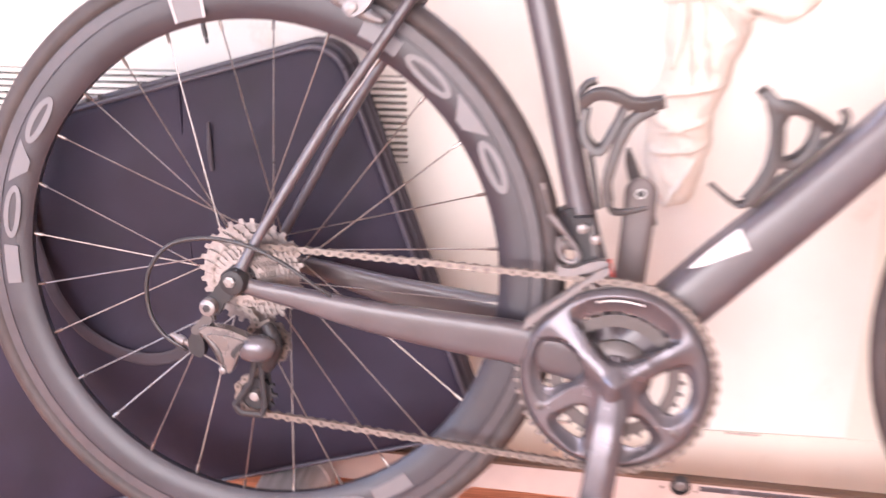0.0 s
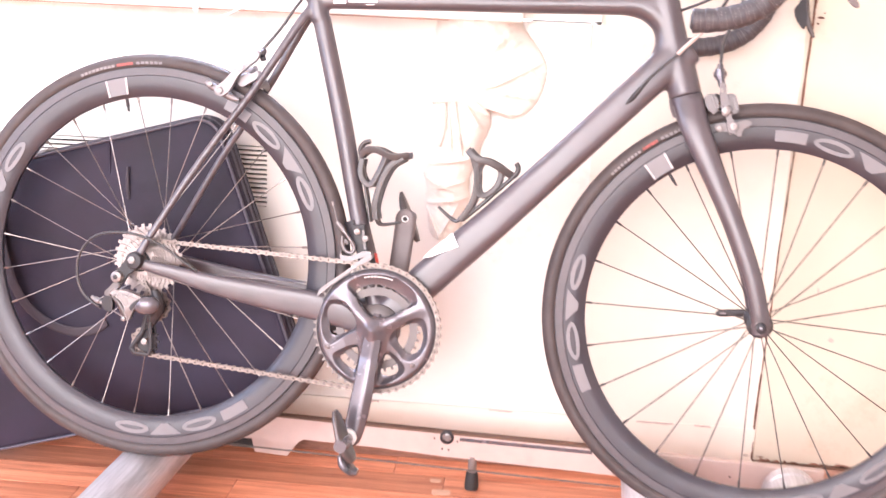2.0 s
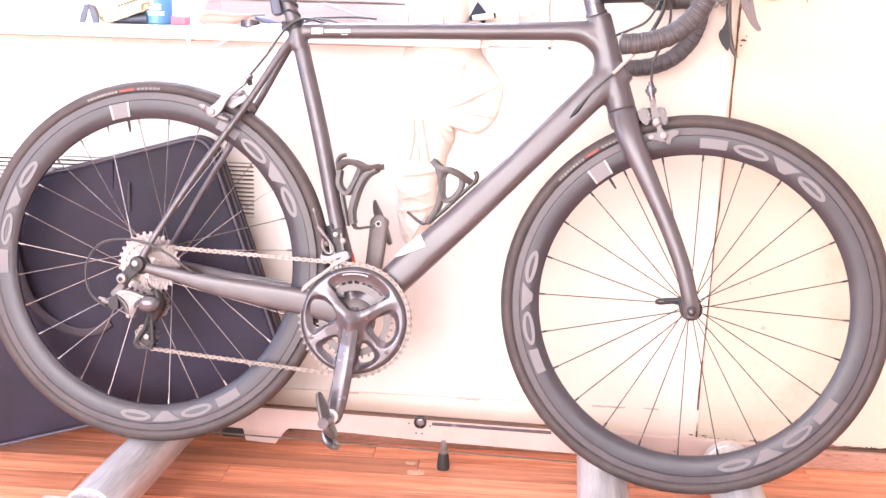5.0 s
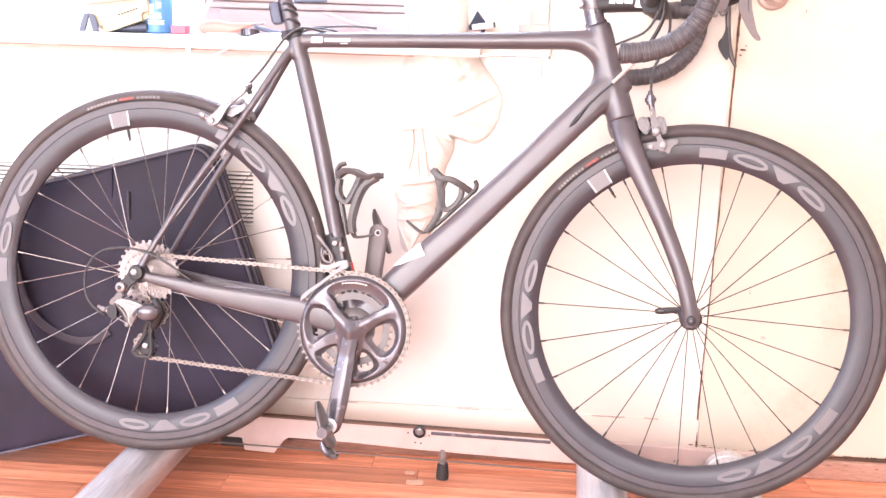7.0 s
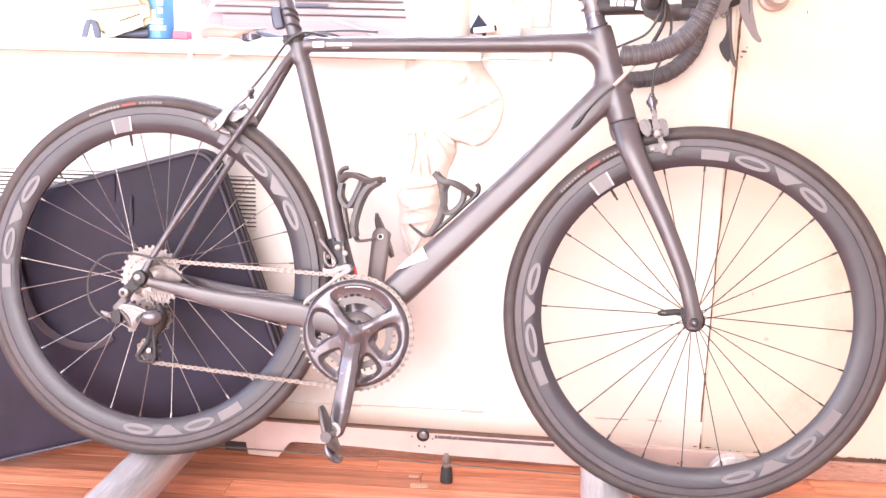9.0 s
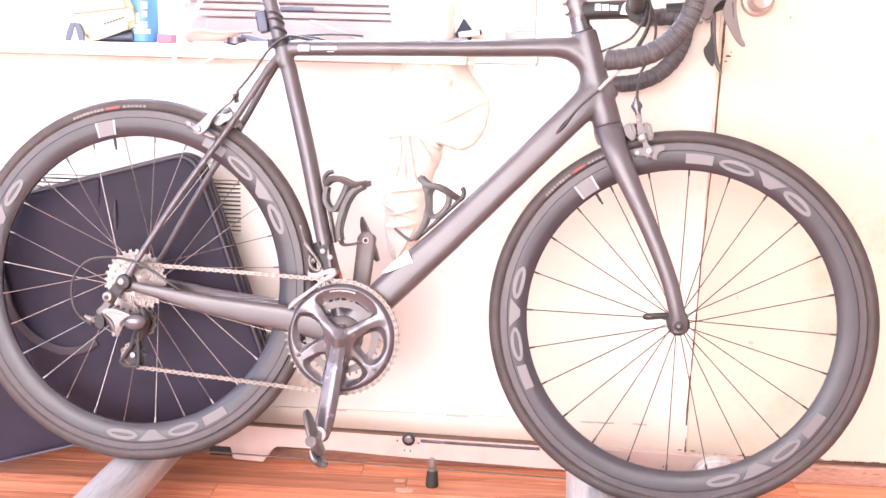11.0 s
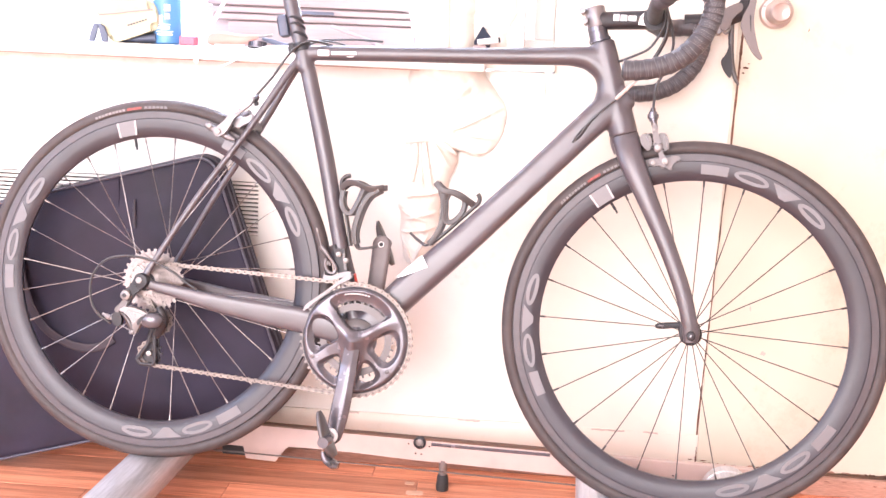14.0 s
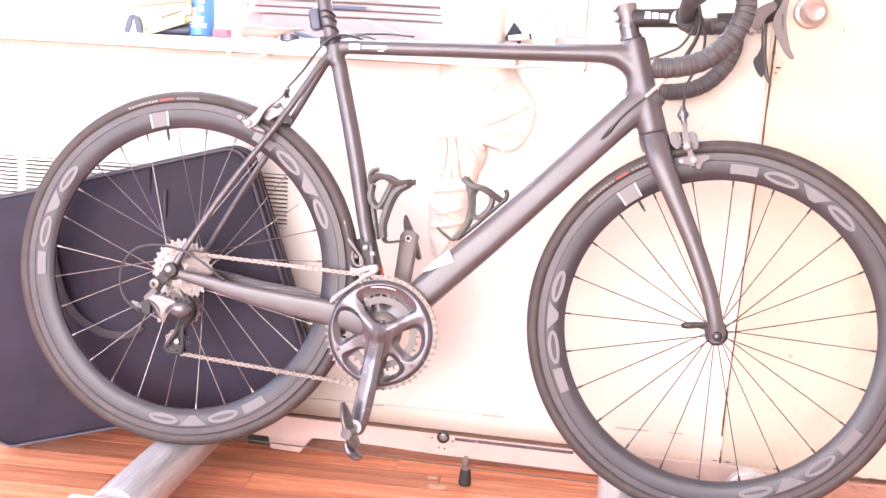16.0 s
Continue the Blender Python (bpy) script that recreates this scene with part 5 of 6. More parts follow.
seat_cage = cage("black composite bottle cage on the seat tube", ((0.361, 0.432), (0.350, 0.480), (0.338, 0.525), (0.336, 0.540)),
     ((0.337, 0.536), (0.348, 0.5465), (0.366, 0.5475), (0.385, 0.5405), (0.400, 0.5400), (0.4170, 0.5440)), ((0.341, 0.532), (0.3395, 0.512), (0.346, 0.497), (0.358, 0.4915), (0.367, 0.506), (0.377, 0.530), (0.380, 0.542)),
     ((0.408, 0.5385), (0.389, 0.525), (0.377, 0.502), (0.370, 0.475), (0.3675, 0.455), (0.371, 0.437)), ((0.371, 0.437), (0.377, 0.4295), (0.393, 0.4315), (0.409, 0.4360)), ((0.337, 0.535), (0.335, 0.548), (0.341, 0.5575), (0.3495, 0.5605)))
seat_cage.location.x = 0.002
cage("black composite bottle cage on the down tube", ((0.511, 0.449), (0.540, 0.4775), (0.566, 0.5045), (0.584, 0.5235)),
     ((0.582, 0.5265), (0.572, 0.5320), (0.560, 0.5390), (0.5440, 0.5455), (0.530, 0.5465), (0.5200, 0.5525), (0.5115, 0.5610)), ((0.565, 0.533), (0.5655, 0.521), (0.560, 0.506), (0.5475, 0.4935), (0.5355, 0.4925), (0.530, 0.508), (0.529, 0.530), (0.534, 0.543)),
     ((0.522, 0.548), (0.528, 0.530), (0.5300, 0.508), (0.5270, 0.484), (0.518, 0.464), (0.508, 0.449)), ((0.508, 0.449), (0.500, 0.4465), (0.488, 0.4530), (0.4705, 0.4660)), ((0.583, 0.523), (0.590, 0.530), (0.5915, 0.540), (0.5875, 0.5465)))


# ---- radiator cover, sill and window ----
COVER_Y = 0.316
cover = thing("radiator_cover", "white-painted sheet-metal radiator cover with rows of slots", "radiator cover")
GZ0, GZ1 = 0.487, 0.602
groups = ((-1.06, -0.735), (-0.718, -0.460), (-0.443, -0.163), (-0.145, 0.136))
part("panel", box(B(), -1.30, 0.2068, COVER_Y, COVER_Y + 0.012, 0.1135, GZ0), M_WALL, cover, "white lower panel")
part("panel", box(B(), -1.30, 0.2068, COVER_Y, COVER_Y + 0.012, GZ1, 0.8508), M_WALL, cover, "white upper panel")
part("panel", box(B(), 0.2068, 0.735, COVER_Y, COVER_Y + 0.012, 0.1135, 0.8508), M_WALL, cover, "white plain panel")
edges = [-1.30] + [e for g in groups for e in g] + [0.2068]
for x0, x1 in zip(edges[0::2], edges[1::2]):
    part("upright", box(B(), x0, x1, COVER_Y, COVER_Y + 0.012, GZ0, GZ1), M_WALL, cover)
slats = 13
for x0, x1 in groups[1:]:
    for k in range(slats):
        z = GZ0 + (GZ1 - GZ0) * (k + 0.5) / slats
        part("slat", box(B(), x0, x1, COVER_Y + 0.001, COVER_Y + 0.009, z - 0.0029, z + 0.0021, None), M_WALL, cover)
part("panel", box(B(), -1.06, -0.735, COVER_Y, COVER_Y + 0.012, GZ0, GZ1), M_WALL, cover)
# dark board behind the slots: shade of the inside put into its colour
part("back", box(B(), -1.29, 0.72, COVER_Y + 0.06, COVER_Y + 0.07, 0.12, 0.83), M_INSIDE_SHADE, cover, "dark board painting the shade inside the cover")
slab("baseboard", -1.30, DOOR_X - 0.002, COVER_Y - 0.0015, COVER_Y + 0.012, 0.0, 0.1125, M_CREAM, "white painted baseboard with worn edge", "baseboard", 0.0008)
slab("baseboard_foot_strip", -1.30, DOOR_X - 0.002, COVER_Y - 0.012, COVER_Y - 0.0020, 0.0, 0.022, M_MOTTLED_BROWN, "brown strip along the foot of the baseboard", "trim", 0.003)
# paint scuffs on the edge of the baseboard
for x0, x1, z in ((0.575, 0.622, 0.1105), (0.30, 0.36, 0.1110), (0.86, 0.93, 0.1105), (0.97, 1.0, 0.1108)):
    bm = B()
    n = 9
    pts = [(x0 + (x1 - x0) * k / n, z + 0.0012 + random.uniform(-0.0006, 0.0008)) for k in range(n + 1)] + [(x1 - (x1 - x0) * k / n, z - 0.0016 + random.uniform(-0.0016, 0.0006)) for k in range(n + 1)]
    plate(bm, pts, COVER_Y - 0.0023, COVER_Y - 0.0015)
    tagged(finish("paint_scuff", bm, M_RAIL), "tan worn paint scuff on the baseboard edge", "scuff", kind="structure")
SILL_Y = 0.245
slab("window_sill", -1.30, 0.598, SILL_Y, 0.50, 0.851, 0.876, M_WALL, "white painted window sill", "sill", 0.003)
slab("sill_seam", -1.30, 0.470, SILL_Y + 0.0008, 0.30, 0.8490, 0.8506, M_THRLIGHT, "thin brown seam under the sill", "trim")
slab("sill_end", 0.5985, 0.7345, 0.303, 0.50, 0.8560, 0.8765, M_WALL, "white painted end of the sill", "sill", 0.002)
slab("sill_bracket", 0.607, 0.719, 0.3140, 0.3158, 0.797, 0.8528, M_WALL, "white painted wooden block under the sill", "trim", 0.0015)
slab("sill_gap", 0.612, 0.7185, 0.3135, 0.3155, 0.8530, 0.8545, M_THRESH, "dark joint between sill and block", "trim")
# window
window = tagged(finish("window_1", box(B(), -0.75, 0.735, 0.520, 0.56, 0.8755, 0.915), M_WALL), "white sash window over the radiator cover", "window", kind="structure")
for n, a in (("stile", (-0.75, -0.69, 0.520, 0.56, 0.915, 2.2)), ("stile", (0.69, 0.735, 0.520, 0.56, 0.915, 2.2)), ("top_rail", (-0.69, 0.69, 0.520, 0.56, 2.14, 2.2)), ("meeting_rail", (-0.69, 0.69, 0.525, 0.555, 1.52, 1.56))):
    part(n, box(B(), *a, None, 0.004), M_WALL, window)
mg = bpy.data.materials.new("window_glass")
mg.use_nodes = True
gb = mg.node_tree.nodes["Principled BSDF"]
gb.inputs["Transmission Weight"].default_value, gb.inputs["Roughness"].default_value, gb.inputs["IOR"].default_value = 1.0, 0.02, 1.05
pane = part("pane", box(B(), -0.69, 0.69, 0.538, 0.542, 0.915, 2.14), mg, window, "clear window pane", None)
pane.visible_shadow = False
slab("window_casing", 0.640, 0.672, 0.400, 0.518, 0.8765, 2.2, M_RAIL, "pinkish painted window casing", "trim", 0.003)
# plain bright sky beyond the window
mb = bpy.data.materials.new("overcast_sky")
mb.use_nodes = True
eb = mb.node_tree.nodes["Principled BSDF"]
eb.inputs["Base Color"].default_value = (0.8, 0.85, 0.9, 1)
eb.inputs["Emission Color"].default_value, eb.inputs["Emission Strength"].default_value = (0.97, 0.98, 1.0, 1), 1.25
slab("backdrop", -6, 6, 3.0, 3.05, -0.5, 6, mb, "bright overcast sky outside the window", "sky")

# ---- door ----
door = tagged(finish("door_1", box(B(), DOOR_X - 0.0010, 2.0, DOOR_Y - 0.0033, DOOR_Y + 0.04, 0.047, 2.055, None, 0.002), M_DOOR), "cream-painted door with rust-stained edge, closed", "door", kind="structure")
M_LOCK = material("brushed_lock", (0.46, 0.37, 0.34), 0.36, 0.55, 0.05, 60.0, 0.02)
bm = B()
lathe(bm, [(0.0240, -0.007), (0.0290, -0.006), (0.0315, -0.002), (0.0320, 0.004), (0.0320, 0.007)], 40)
lathe(bm, [(0.0145, -0.041), (0.0165, -0.0425), (0.0195, -0.040), (0.0215, -0.030), (0.0230, -0.006)], 36)
lk = part("door_lock", bm, M_LOCK, door, "round brushed metal lock on a rosette", 40)
lk.matrix_local = Matrix.Translation((1.1535, DOOR_Y - 0.009, 0.9885))
part("cylinder_face", lathe(B(), [(0.0004, -0.0385), (0.0110, -0.0385), (0.0122, -0.0400), (0.0148, -0.0400), (0.0148, -0.036)], 32), M_STEEL, lk, "recessed steel cylinder face", 40)
part("keyhole", loft(B(), [(0.0, -0.0390, -0.0060, 0.0012, 0.0007), (0.0, -0.0390, 0.0, 0.0016, 0.0007), (0.0, -0.0390, 0.0065, 0.0022, 0.0007)], 10), M_BLACK, lk, "dark keyhole")
part("rosette_screw", lathe(B(), [(0.0008, -0.0018), (0.0026, -0.0015), (0.0030, 0.0010)], 12, Matrix.Translation((-0.0245, -0.0055, 0.0105))), M_STEEL, lk, "small screw head")
slab("threshold_gap", DOOR_X, 2.0, 0.309, 0.36, 0.0425, 0.0465, M_THRESH, "dark rough gap under the door", "trim")
threshold = slab("threshold", DOOR_X + 0.0, 2.0, 0.300, 0.36, 0.0, 0.042, M_THRLIGHT, "worn pale pinkish wooden threshold under the door", "trim", 0.004)
# flakes of old paint on the threshold and ragged paint along the foot of the door
rng = random.Random(31)
for k in range(18):
    x, z, w, h = rng.uniform(DOOR_X + 0.02, 1.75), rng.uniform(0.022, 0.040), rng.uniform(0.003, 0.012), rng.uniform(0.0010, 0.0025)
    loop = [(x + w * math.cos(a) * rng.uniform(0.5, 1), z + h * math.sin(a) * rng.uniform(0.5, 1)) for a in np.linspace(0, 6.283, 8)[:-1]]
    part("paint_flake", plate(B(), loop, 0.2988, 0.3004), M_CREAM if k % 3 == 0 else M_MOTTLED_BROWN, threshold, "cream paint flake" if k % 3 == 0 else "dark chipped spot")
for k in range(22):
    x, w, h = rng.uniform(DOOR_X + 0.01, 1.75), rng.uniform(0.004, 0.016), rng.uniform(0.002, 0.007)
    loop = [(x - w, 0.0468), (x - w * 0.5, 0.0468 + h * rng.uniform(0.5, 1)), (x + w * 0.2, 0.0468 + h * rng.uniform(0.6, 1)), (x + w, 0.0468)]
    part("paint_chip", plate(B(), loop, DOOR_Y - 0.0043, DOOR_Y - 0.0030), M_MOTTLED_BROWN, door, "brown bare wood where paint has chipped")


def chips(x, z0, z1, w, seed, y):
    """An irregular run of rusty bare patches along the door's edge."""
    rng = random.Random(seed)
    n = max(6, int((z1 - z0) / 0.006))
    left, right = [], []
    for k in range(n + 1):
        z = z0 + (z1 - z0) * k / n
        f = 0.35 + 0.65 * abs(noise.noise(Vector((seed * 3.1, z * 60, 0)))) * 2
        left.append((x - w * f * rng.uniform(0.3, 0.7), z))
        right.append((x + w * f * rng.uniform(0.3, 0.9), z))
    bm = B()
    plate(bm, left + right[::-1], y - 0.0006, y + 0.0014)
    part("rust_patch", bm, M_RUST, door, "brown rust and bare patch along the door edge", None)


yy = DOOR_Y - 0.0052


def edge_line(z):
    return np.interp(z, (0.05, 0.16, 0.35, 0.50, 0.73, 0.80, 0.88, 1.5), (1.0838, 1.0815, 1.0850, 1.0872, 1.0935, 1.0935, 1.0950, 1.0950))


lft, rgt = [], []
for k in range(241):
    z = 0.05 + 1.35 * k / 240
    x = edge_line(z) + 0.0012 * noise.noise(Vector((1.0, z * 14, 0)))
    w = 0.0008 + 0.0009 * max(0.0, noise.noise(Vector((4.0, z * 30, 0))) + 0.25) + 0.0012 * max(0.0, noise.noise(Vector((9.0, z * 70, 0))) - 0.2) + (0.0008 if z < 0.22 or z > 0.72 else 0)
    lft.append((x - w, z))
    rgt.append((x + w, z))
bm = B()
a = [[bm.verts.new((x, y, z)) for x, z in row] for row in (lft, rgt) for y in (yy, yy + 0.0014)]
for k in range(240):
    for p, q in ((0, 2), (2, 3), (3, 1), (1, 0)):
        bm.faces.new((a[p][k], a[p][k + 1], a[q][k + 1], a[q][k]))
part("edge_gap", bm, M_RUST, door, "thin uneven dark gap along the door edge", None)
for k, (z0, z1, w) in enumerate(((0.050, 0.064, 0.0055), (0.064, 0.085, 0.003), (0.30, 0.33, 0.002), (0.868, 0.890, 0.0040), (0.895, 0.985, 0.0034), (0.800, 0.815, 0.0025))):
    chips(edge_line((z0 + z1) / 2), z0, z1, w, k + 1, yy - 0.0003)
for x, z, w, h in ((1.107, 0.880, 0.012, 0.005), (1.103, 0.870, 0.007, 0.004), (1.112, 0.888, 0.004, 0.003), (1.22, 0.957, 0.002, 0.008), (1.10, 0.056, 0.016, 0.003), (1.072, 0.057, 0.012, 0.003), (1.20, 0.30, 0.012, 0.010), (1.165, 0.395, 0.004, 0.012)):
    bm = B()
    n = 11
    pts = [(x + w / 2 * math.cos(2 * math.pi * k / n) * random.uniform(0.6, 1.1), z + h / 2 * math.sin(2 * math.pi * k / n) * random.uniform(0.6, 1.1)) for k in range(n)]
    plate(bm, pts, yy - 0.0004, yy)
    part("rust_patch", bm, M_RUST if z > 0.84 or z < 0.06 else M_RAIL, door, "brown chipped patch", None)

# ---- things on the sill ----
SZ = 0.876


def blob(rows, n=20, steps=14, power=2.4, side=(0, 1, 0)):
    return loft(B(), rows, n, steps, True, side, power)


M_YELLOW = material("pale_yellow_fabric", (0.50, 0.45, 0.31), 0.8, 0, 0.12, 30.0, 0.15, 500.0)
M_BLUE = material("blue_plastic", (0.07, 0.21, 0.42), 0.35, 0, 0.08, 20.0, 0.02)
M_ORANGE = material("orange_plastic", (0.52, 0.22, 0.17), 0.4, 0, 0.08, 30.0, 0.03)
M_CRIMSON = material("crimson_plastic", (0.50, 0.08, 0.12), 0.4, 0, 0.06, 30.0, 0.03)
M_PALEPINK = material("pale_painted_wood", (0.34, 0.265, 0.262), 0.55, 0, 0.06, 14.0, 0.05, 80.0, (1, 20, 20))
bm = plate(B(), smooth_loop([(-0.194, 0.955), (-0.186, 0.925), (-0.176, 0.897), (-0.166, 0.880), (-0.152, 0.8765), (-0.125, 0.885), (-0.092, 0.897), (-0.070, 0.908), (-0.067, 0.935), (-0.080, 0.957), (-0.115, 0.968), (-0.160, 0.968)], 4), 0.290, 0.370)
soften_edges(bm, 0.016, 5)
pouch = tagged(finish("saddle_bag", bm, M_YELLOW, None, "", 70), "pale yellow rounded saddle bag with black trim on the sill", "saddle bag")
part("under_wedge", blob([(-0.148, 0.335, SZ + 0.004, 0.004, 0.030), (-0.110, 0.335, SZ + 0.0085, 0.0085, 0.036), (-0.074, 0.335, SZ + 0.012, 0.012, 0.034)], 16, 8), M_GREYBLUE, pouch, "dark grey wedge under the bag", 60)
part("seam", loft(B(), [(-0.186, 0.2885, 0.930, 0.0015), (-0.150, 0.2878, 0.934, 0.0015), (-0.110, 0.2878, 0.940, 0.0015), (-0.074, 0.2885, 0.944, 0.0015)], 6, 12), M_PALEPINK, pouch, "pale seam", 180)
part("clip", blob([(-0.165, 0.32, SZ + 0.087, 0.010, 0.016), (-0.145, 0.315, SZ + 0.094, 0.014, 0.020), (-0.115, 0.315, SZ + 0.099, 0.012, 0.018)], 16, 8), M_GREYBLUE, pouch, "grey-black clip on top", 60)
for loop in ([(-0.193, 0.912), (-0.200, 0.894), (-0.205, 0.8765), (-0.193, 0.8765), (-0.188, 0.894), (-0.183, 0.912)], [(-0.186, 0.914), (-0.181, 0.896), (-0.177, 0.8765), (-0.164, 0.8765), (-0.166, 0.892), (-0.172, 0.908)]):
    part("strap", soften_edges(plate(B(), loop, 0.281, 0.287), 0.001), M_GREYBLUE, pouch, "dark blue strap end", 60)
for k in range(7):
    part("mark", box(B(), -0.126 + 0.006 * k, -0.1222 + 0.006 * k, 0.2880, 0.2900, 0.9095 + 0.0021 * k, 0.9130 + 0.0021 * k), M_PIPING, pouch, "dark printed mark", None)
bm = lathe(B(), [(0.024, 0.0), (0.0275, 0.003), (0.0275, 0.13), (0.022, 0.145), (0.012, 0.150)], 32, pose(-0.058, 0.33, SZ, 90, 0, 0))
bottle = tagged(finish("bottle", bm, M_BLUE, None, "", 40), "blue plastic bottle with a white label on the sill", "bottle")
for a0, a1, z0, z1, mat, lab in ((-120, -62, 0.030, 0.036, M_WHITEDECAL, "white printed bar"), (-118, -50, 0.018, 0.022, M_WHITEDECAL, "white printed bar"), (-112, -92, 0.042, 0.058, M_WHITEDECAL, "white round print"), (-122, -48, 0.0245, 0.0265, M_WHITEDECAL, "white printed bar"), (-124, -60, 0.0385, 0.0405, M_WHITEDECAL, "white printed bar"), (-84, -58, 0.066, 0.080, M_YELLOW, "yellow printed square"), (-82, -60, 0.050, 0.062, M_RAIL, "pink printed square")):
    bm = B()
    rows = []
    for k in range(9):
        a = radians(a0 + (a1 - a0) * k / 8)
        rows.append([bm.verts.new((-0.058 + r * math.cos(a), 0.33 + r * math.sin(a), SZ + z)) for r, z in ((0.0276, z0), (0.0282, z0), (0.0282, z1), (0.0276, z1))])
    for p, q in zip(rows, rows[1:]):
        for j in range(4):
            bm.faces.new((p[j], p[(j + 1) % 4], q[(j + 1) % 4], q[j]))
    part("label", bm, mat, bottle, lab, None)
tagged(finish("small_box", box(B(), -0.024, 0.007, 0.30, 0.33, SZ, SZ + 0.018, None, 0.002), M_CRIMSON), "small crimson plastic box on the sill", "box")
grip = tagged(finish("hand_tool", blob([(0.034, 0.31, SZ + 0.010, 0.008, 0.009), (0.044, 0.31, SZ + 0.014, 0.0140, 0.012), (0.066, 0.31, SZ + 0.0155, 0.0150, 0.013), (0.098, 0.31, SZ + 0.0145, 0.0120, 0.011), (0.122, 0.31, SZ + 0.020, 0.007, 0.007), (0.136, 0.31, SZ + 0.024, 0.004, 0.004)], 18, 14, 2.4), M_ORANGE, None, "", 60), "hand tool with an orange plastic handle", "tool")
part("shaft", rod(B(), (0.132, 0.31, SZ + 0.023), (0.165, 0.312, SZ + 0.027), 0.003, 10), M_STEEL, grip, "steel shaft")
cog = tagged(finish("toothed_ring", gear(22, 0.0165, 0.0185, -0.006, 0.006, 0.010), M_CRANK), "small grey metal toothed ring on the sill", "tool")
cog.matrix_world = pose(0.141, 0.285, SZ + 0.0075, 80, 0, 0)
tagged(finish("paper_strip", box(B(), 0.060, 0.118, 0.262, 0.276, SZ, SZ + 0.006, None, 0.001), M_WHITEDECAL), "narrow white plastic strip on the sill", "strip")
bm = B()
loft(bm, [(0.058, 0.34, SZ + 0.090, 0.0040, 0.0010), (0.048, 0.29, SZ + 0.045, 0.0042, 0.001), (0.038, 0.250, SZ + 0.004, 0.0045, 0.001), (0.034, 0.2405, SZ - 0.012, 0.0045, 0.001), (0.029, 0.2395, SZ - 0.030, 0.0045, 0.001)], 8, 18, side=(0.1, 0.9, 0.4))
tagged(finish("white_strap", bm, M_WHITEDECAL, None, "", 60), "flat white strap hanging over the sill edge", "strap")
# pair of black-handled tools and loose cables near the seatpost
plier = tagged(finish("pliers", blob([(0.150, 0.29, SZ + 0.020, 0.003, 0.004), (0.170, 0.29, SZ + 0.015, 0.0050, 0.006), (0.200, 0.285, SZ + 0.009, 0.0045, 0.005), (0.260, 0.28, SZ + 0.006, 0.0045, 0.005)], 12, 12), M_GREYBLUE, None, "", 60), "dark-handled pliers lying on the sill", "tool")
part("jaw", blob([(0.255, 0.28, SZ + 0.006, 0.004, 0.004), (0.29, 0.285, SZ + 0.010, 0.003, 0.003), (0.305, 0.29, SZ + 0.011, 0.0015, 0.002)], 10, 6), M_STEEL, plier, "steel jaw", 60)
for k, pts in enumerate((((0.225, 0.285, SZ + 0.004), (0.262, 0.28, SZ + 0.018), (0.300, 0.28, SZ + 0.019), (0.345, 0.285, SZ + 0.006), (0.40, 0.29, SZ + 0.004)), ((0.20, 0.30, SZ + 0.012), (0.27, 0.31, SZ + 0.022), (0.34, 0.31, SZ + 0.026), (0.39, 0.31, SZ + 0.024)), ((0.235, 0.270, SZ + 0.006), (0.213, 0.255, SZ + 0.008), (0.166, 0.243, SZ + 0.0045), (0.127, 0.238, 0.863), (0.088, 0.240, 0.843), (0.048, 0.250, 0.830), (0.020, 0.280, 0.824)))):
    tagged(finish("loose_cable", loft(B(), [(*p, 0.0022) for p in pts], 8, 24), M_CABLE if k < 2 else M_WHITEDECAL, None, "", 180), ("thin black cable lying on the sill", "thin black cable lying on the sill", "thin white cable drooping over the sill edge")[k], "cable", "cables on the sill")
crate = tagged(finish("wooden_rack", box(B(), 0.04, 0.44, 0.43, 0.45, 0.880, 0.929, None, 0.002), M_PALEPINK), "pale pink-painted slatted wooden rack standing on the sill", "rack")
for x0, x1, z0, z1, y in ((-0.005, 0.432, 0.962, 0.984, 0.43), (-0.005, 0.435, 0.946, 0.9575, 0.425), (0.02, 0.438, 0.9315, 0.9435, 0.42)):
    part("slat", box(B(), x0, x1, y, y + 0.02, z0, z1, None, 0.002), M_PALEPINK, crate)
part("foot", box(B(), 0.05, 0.43, 0.425, 0.452, SZ, SZ + 0.006), M_PALEPINK, crate)
part("inset", box(B(), 0.175, 0.270, 0.415, 0.4195, 0.9475, 0.9545, None, 0.001), M_GREYBLUE, crate, "grey-blue metal inset")
part("back_board", box(B(), 0.0, 0.43, 0.4505, 0.4565, 0.890, 0.985), M_PALEPINK, crate, "pinkish back board")
wand = tagged(finish("white_rod", blob([(0.275, 0.36, SZ + 0.050, 0.004, 0.004), (0.36, 0.33, SZ + 0.024, 0.004, 0.004), (0.40, 0.30, SZ + 0.006, 0.004, 0.004)], 10, 4), M_PALEPINK), "slim pale rod leaning on the rack", "rod")
tri = tagged(finish("folded_card", plate(B(), [(0.580, SZ + 0.001), (0.600, SZ + 0.001), (0.6075, SZ + 0.040), (0.5885, SZ + 0.063), (0.5725, SZ + 0.033)], 0.287, 0.297), M_CARD), "dark blue folded card propped on the sill", "card")
tagged(finish("small_carton", box(B(), 0.5730, 0.5975, 0.254, 0.283, SZ, SZ + 0.0262, None, 0.0015), M_PALEPINK), "small pale cardboard carton under a marker pen", "box")
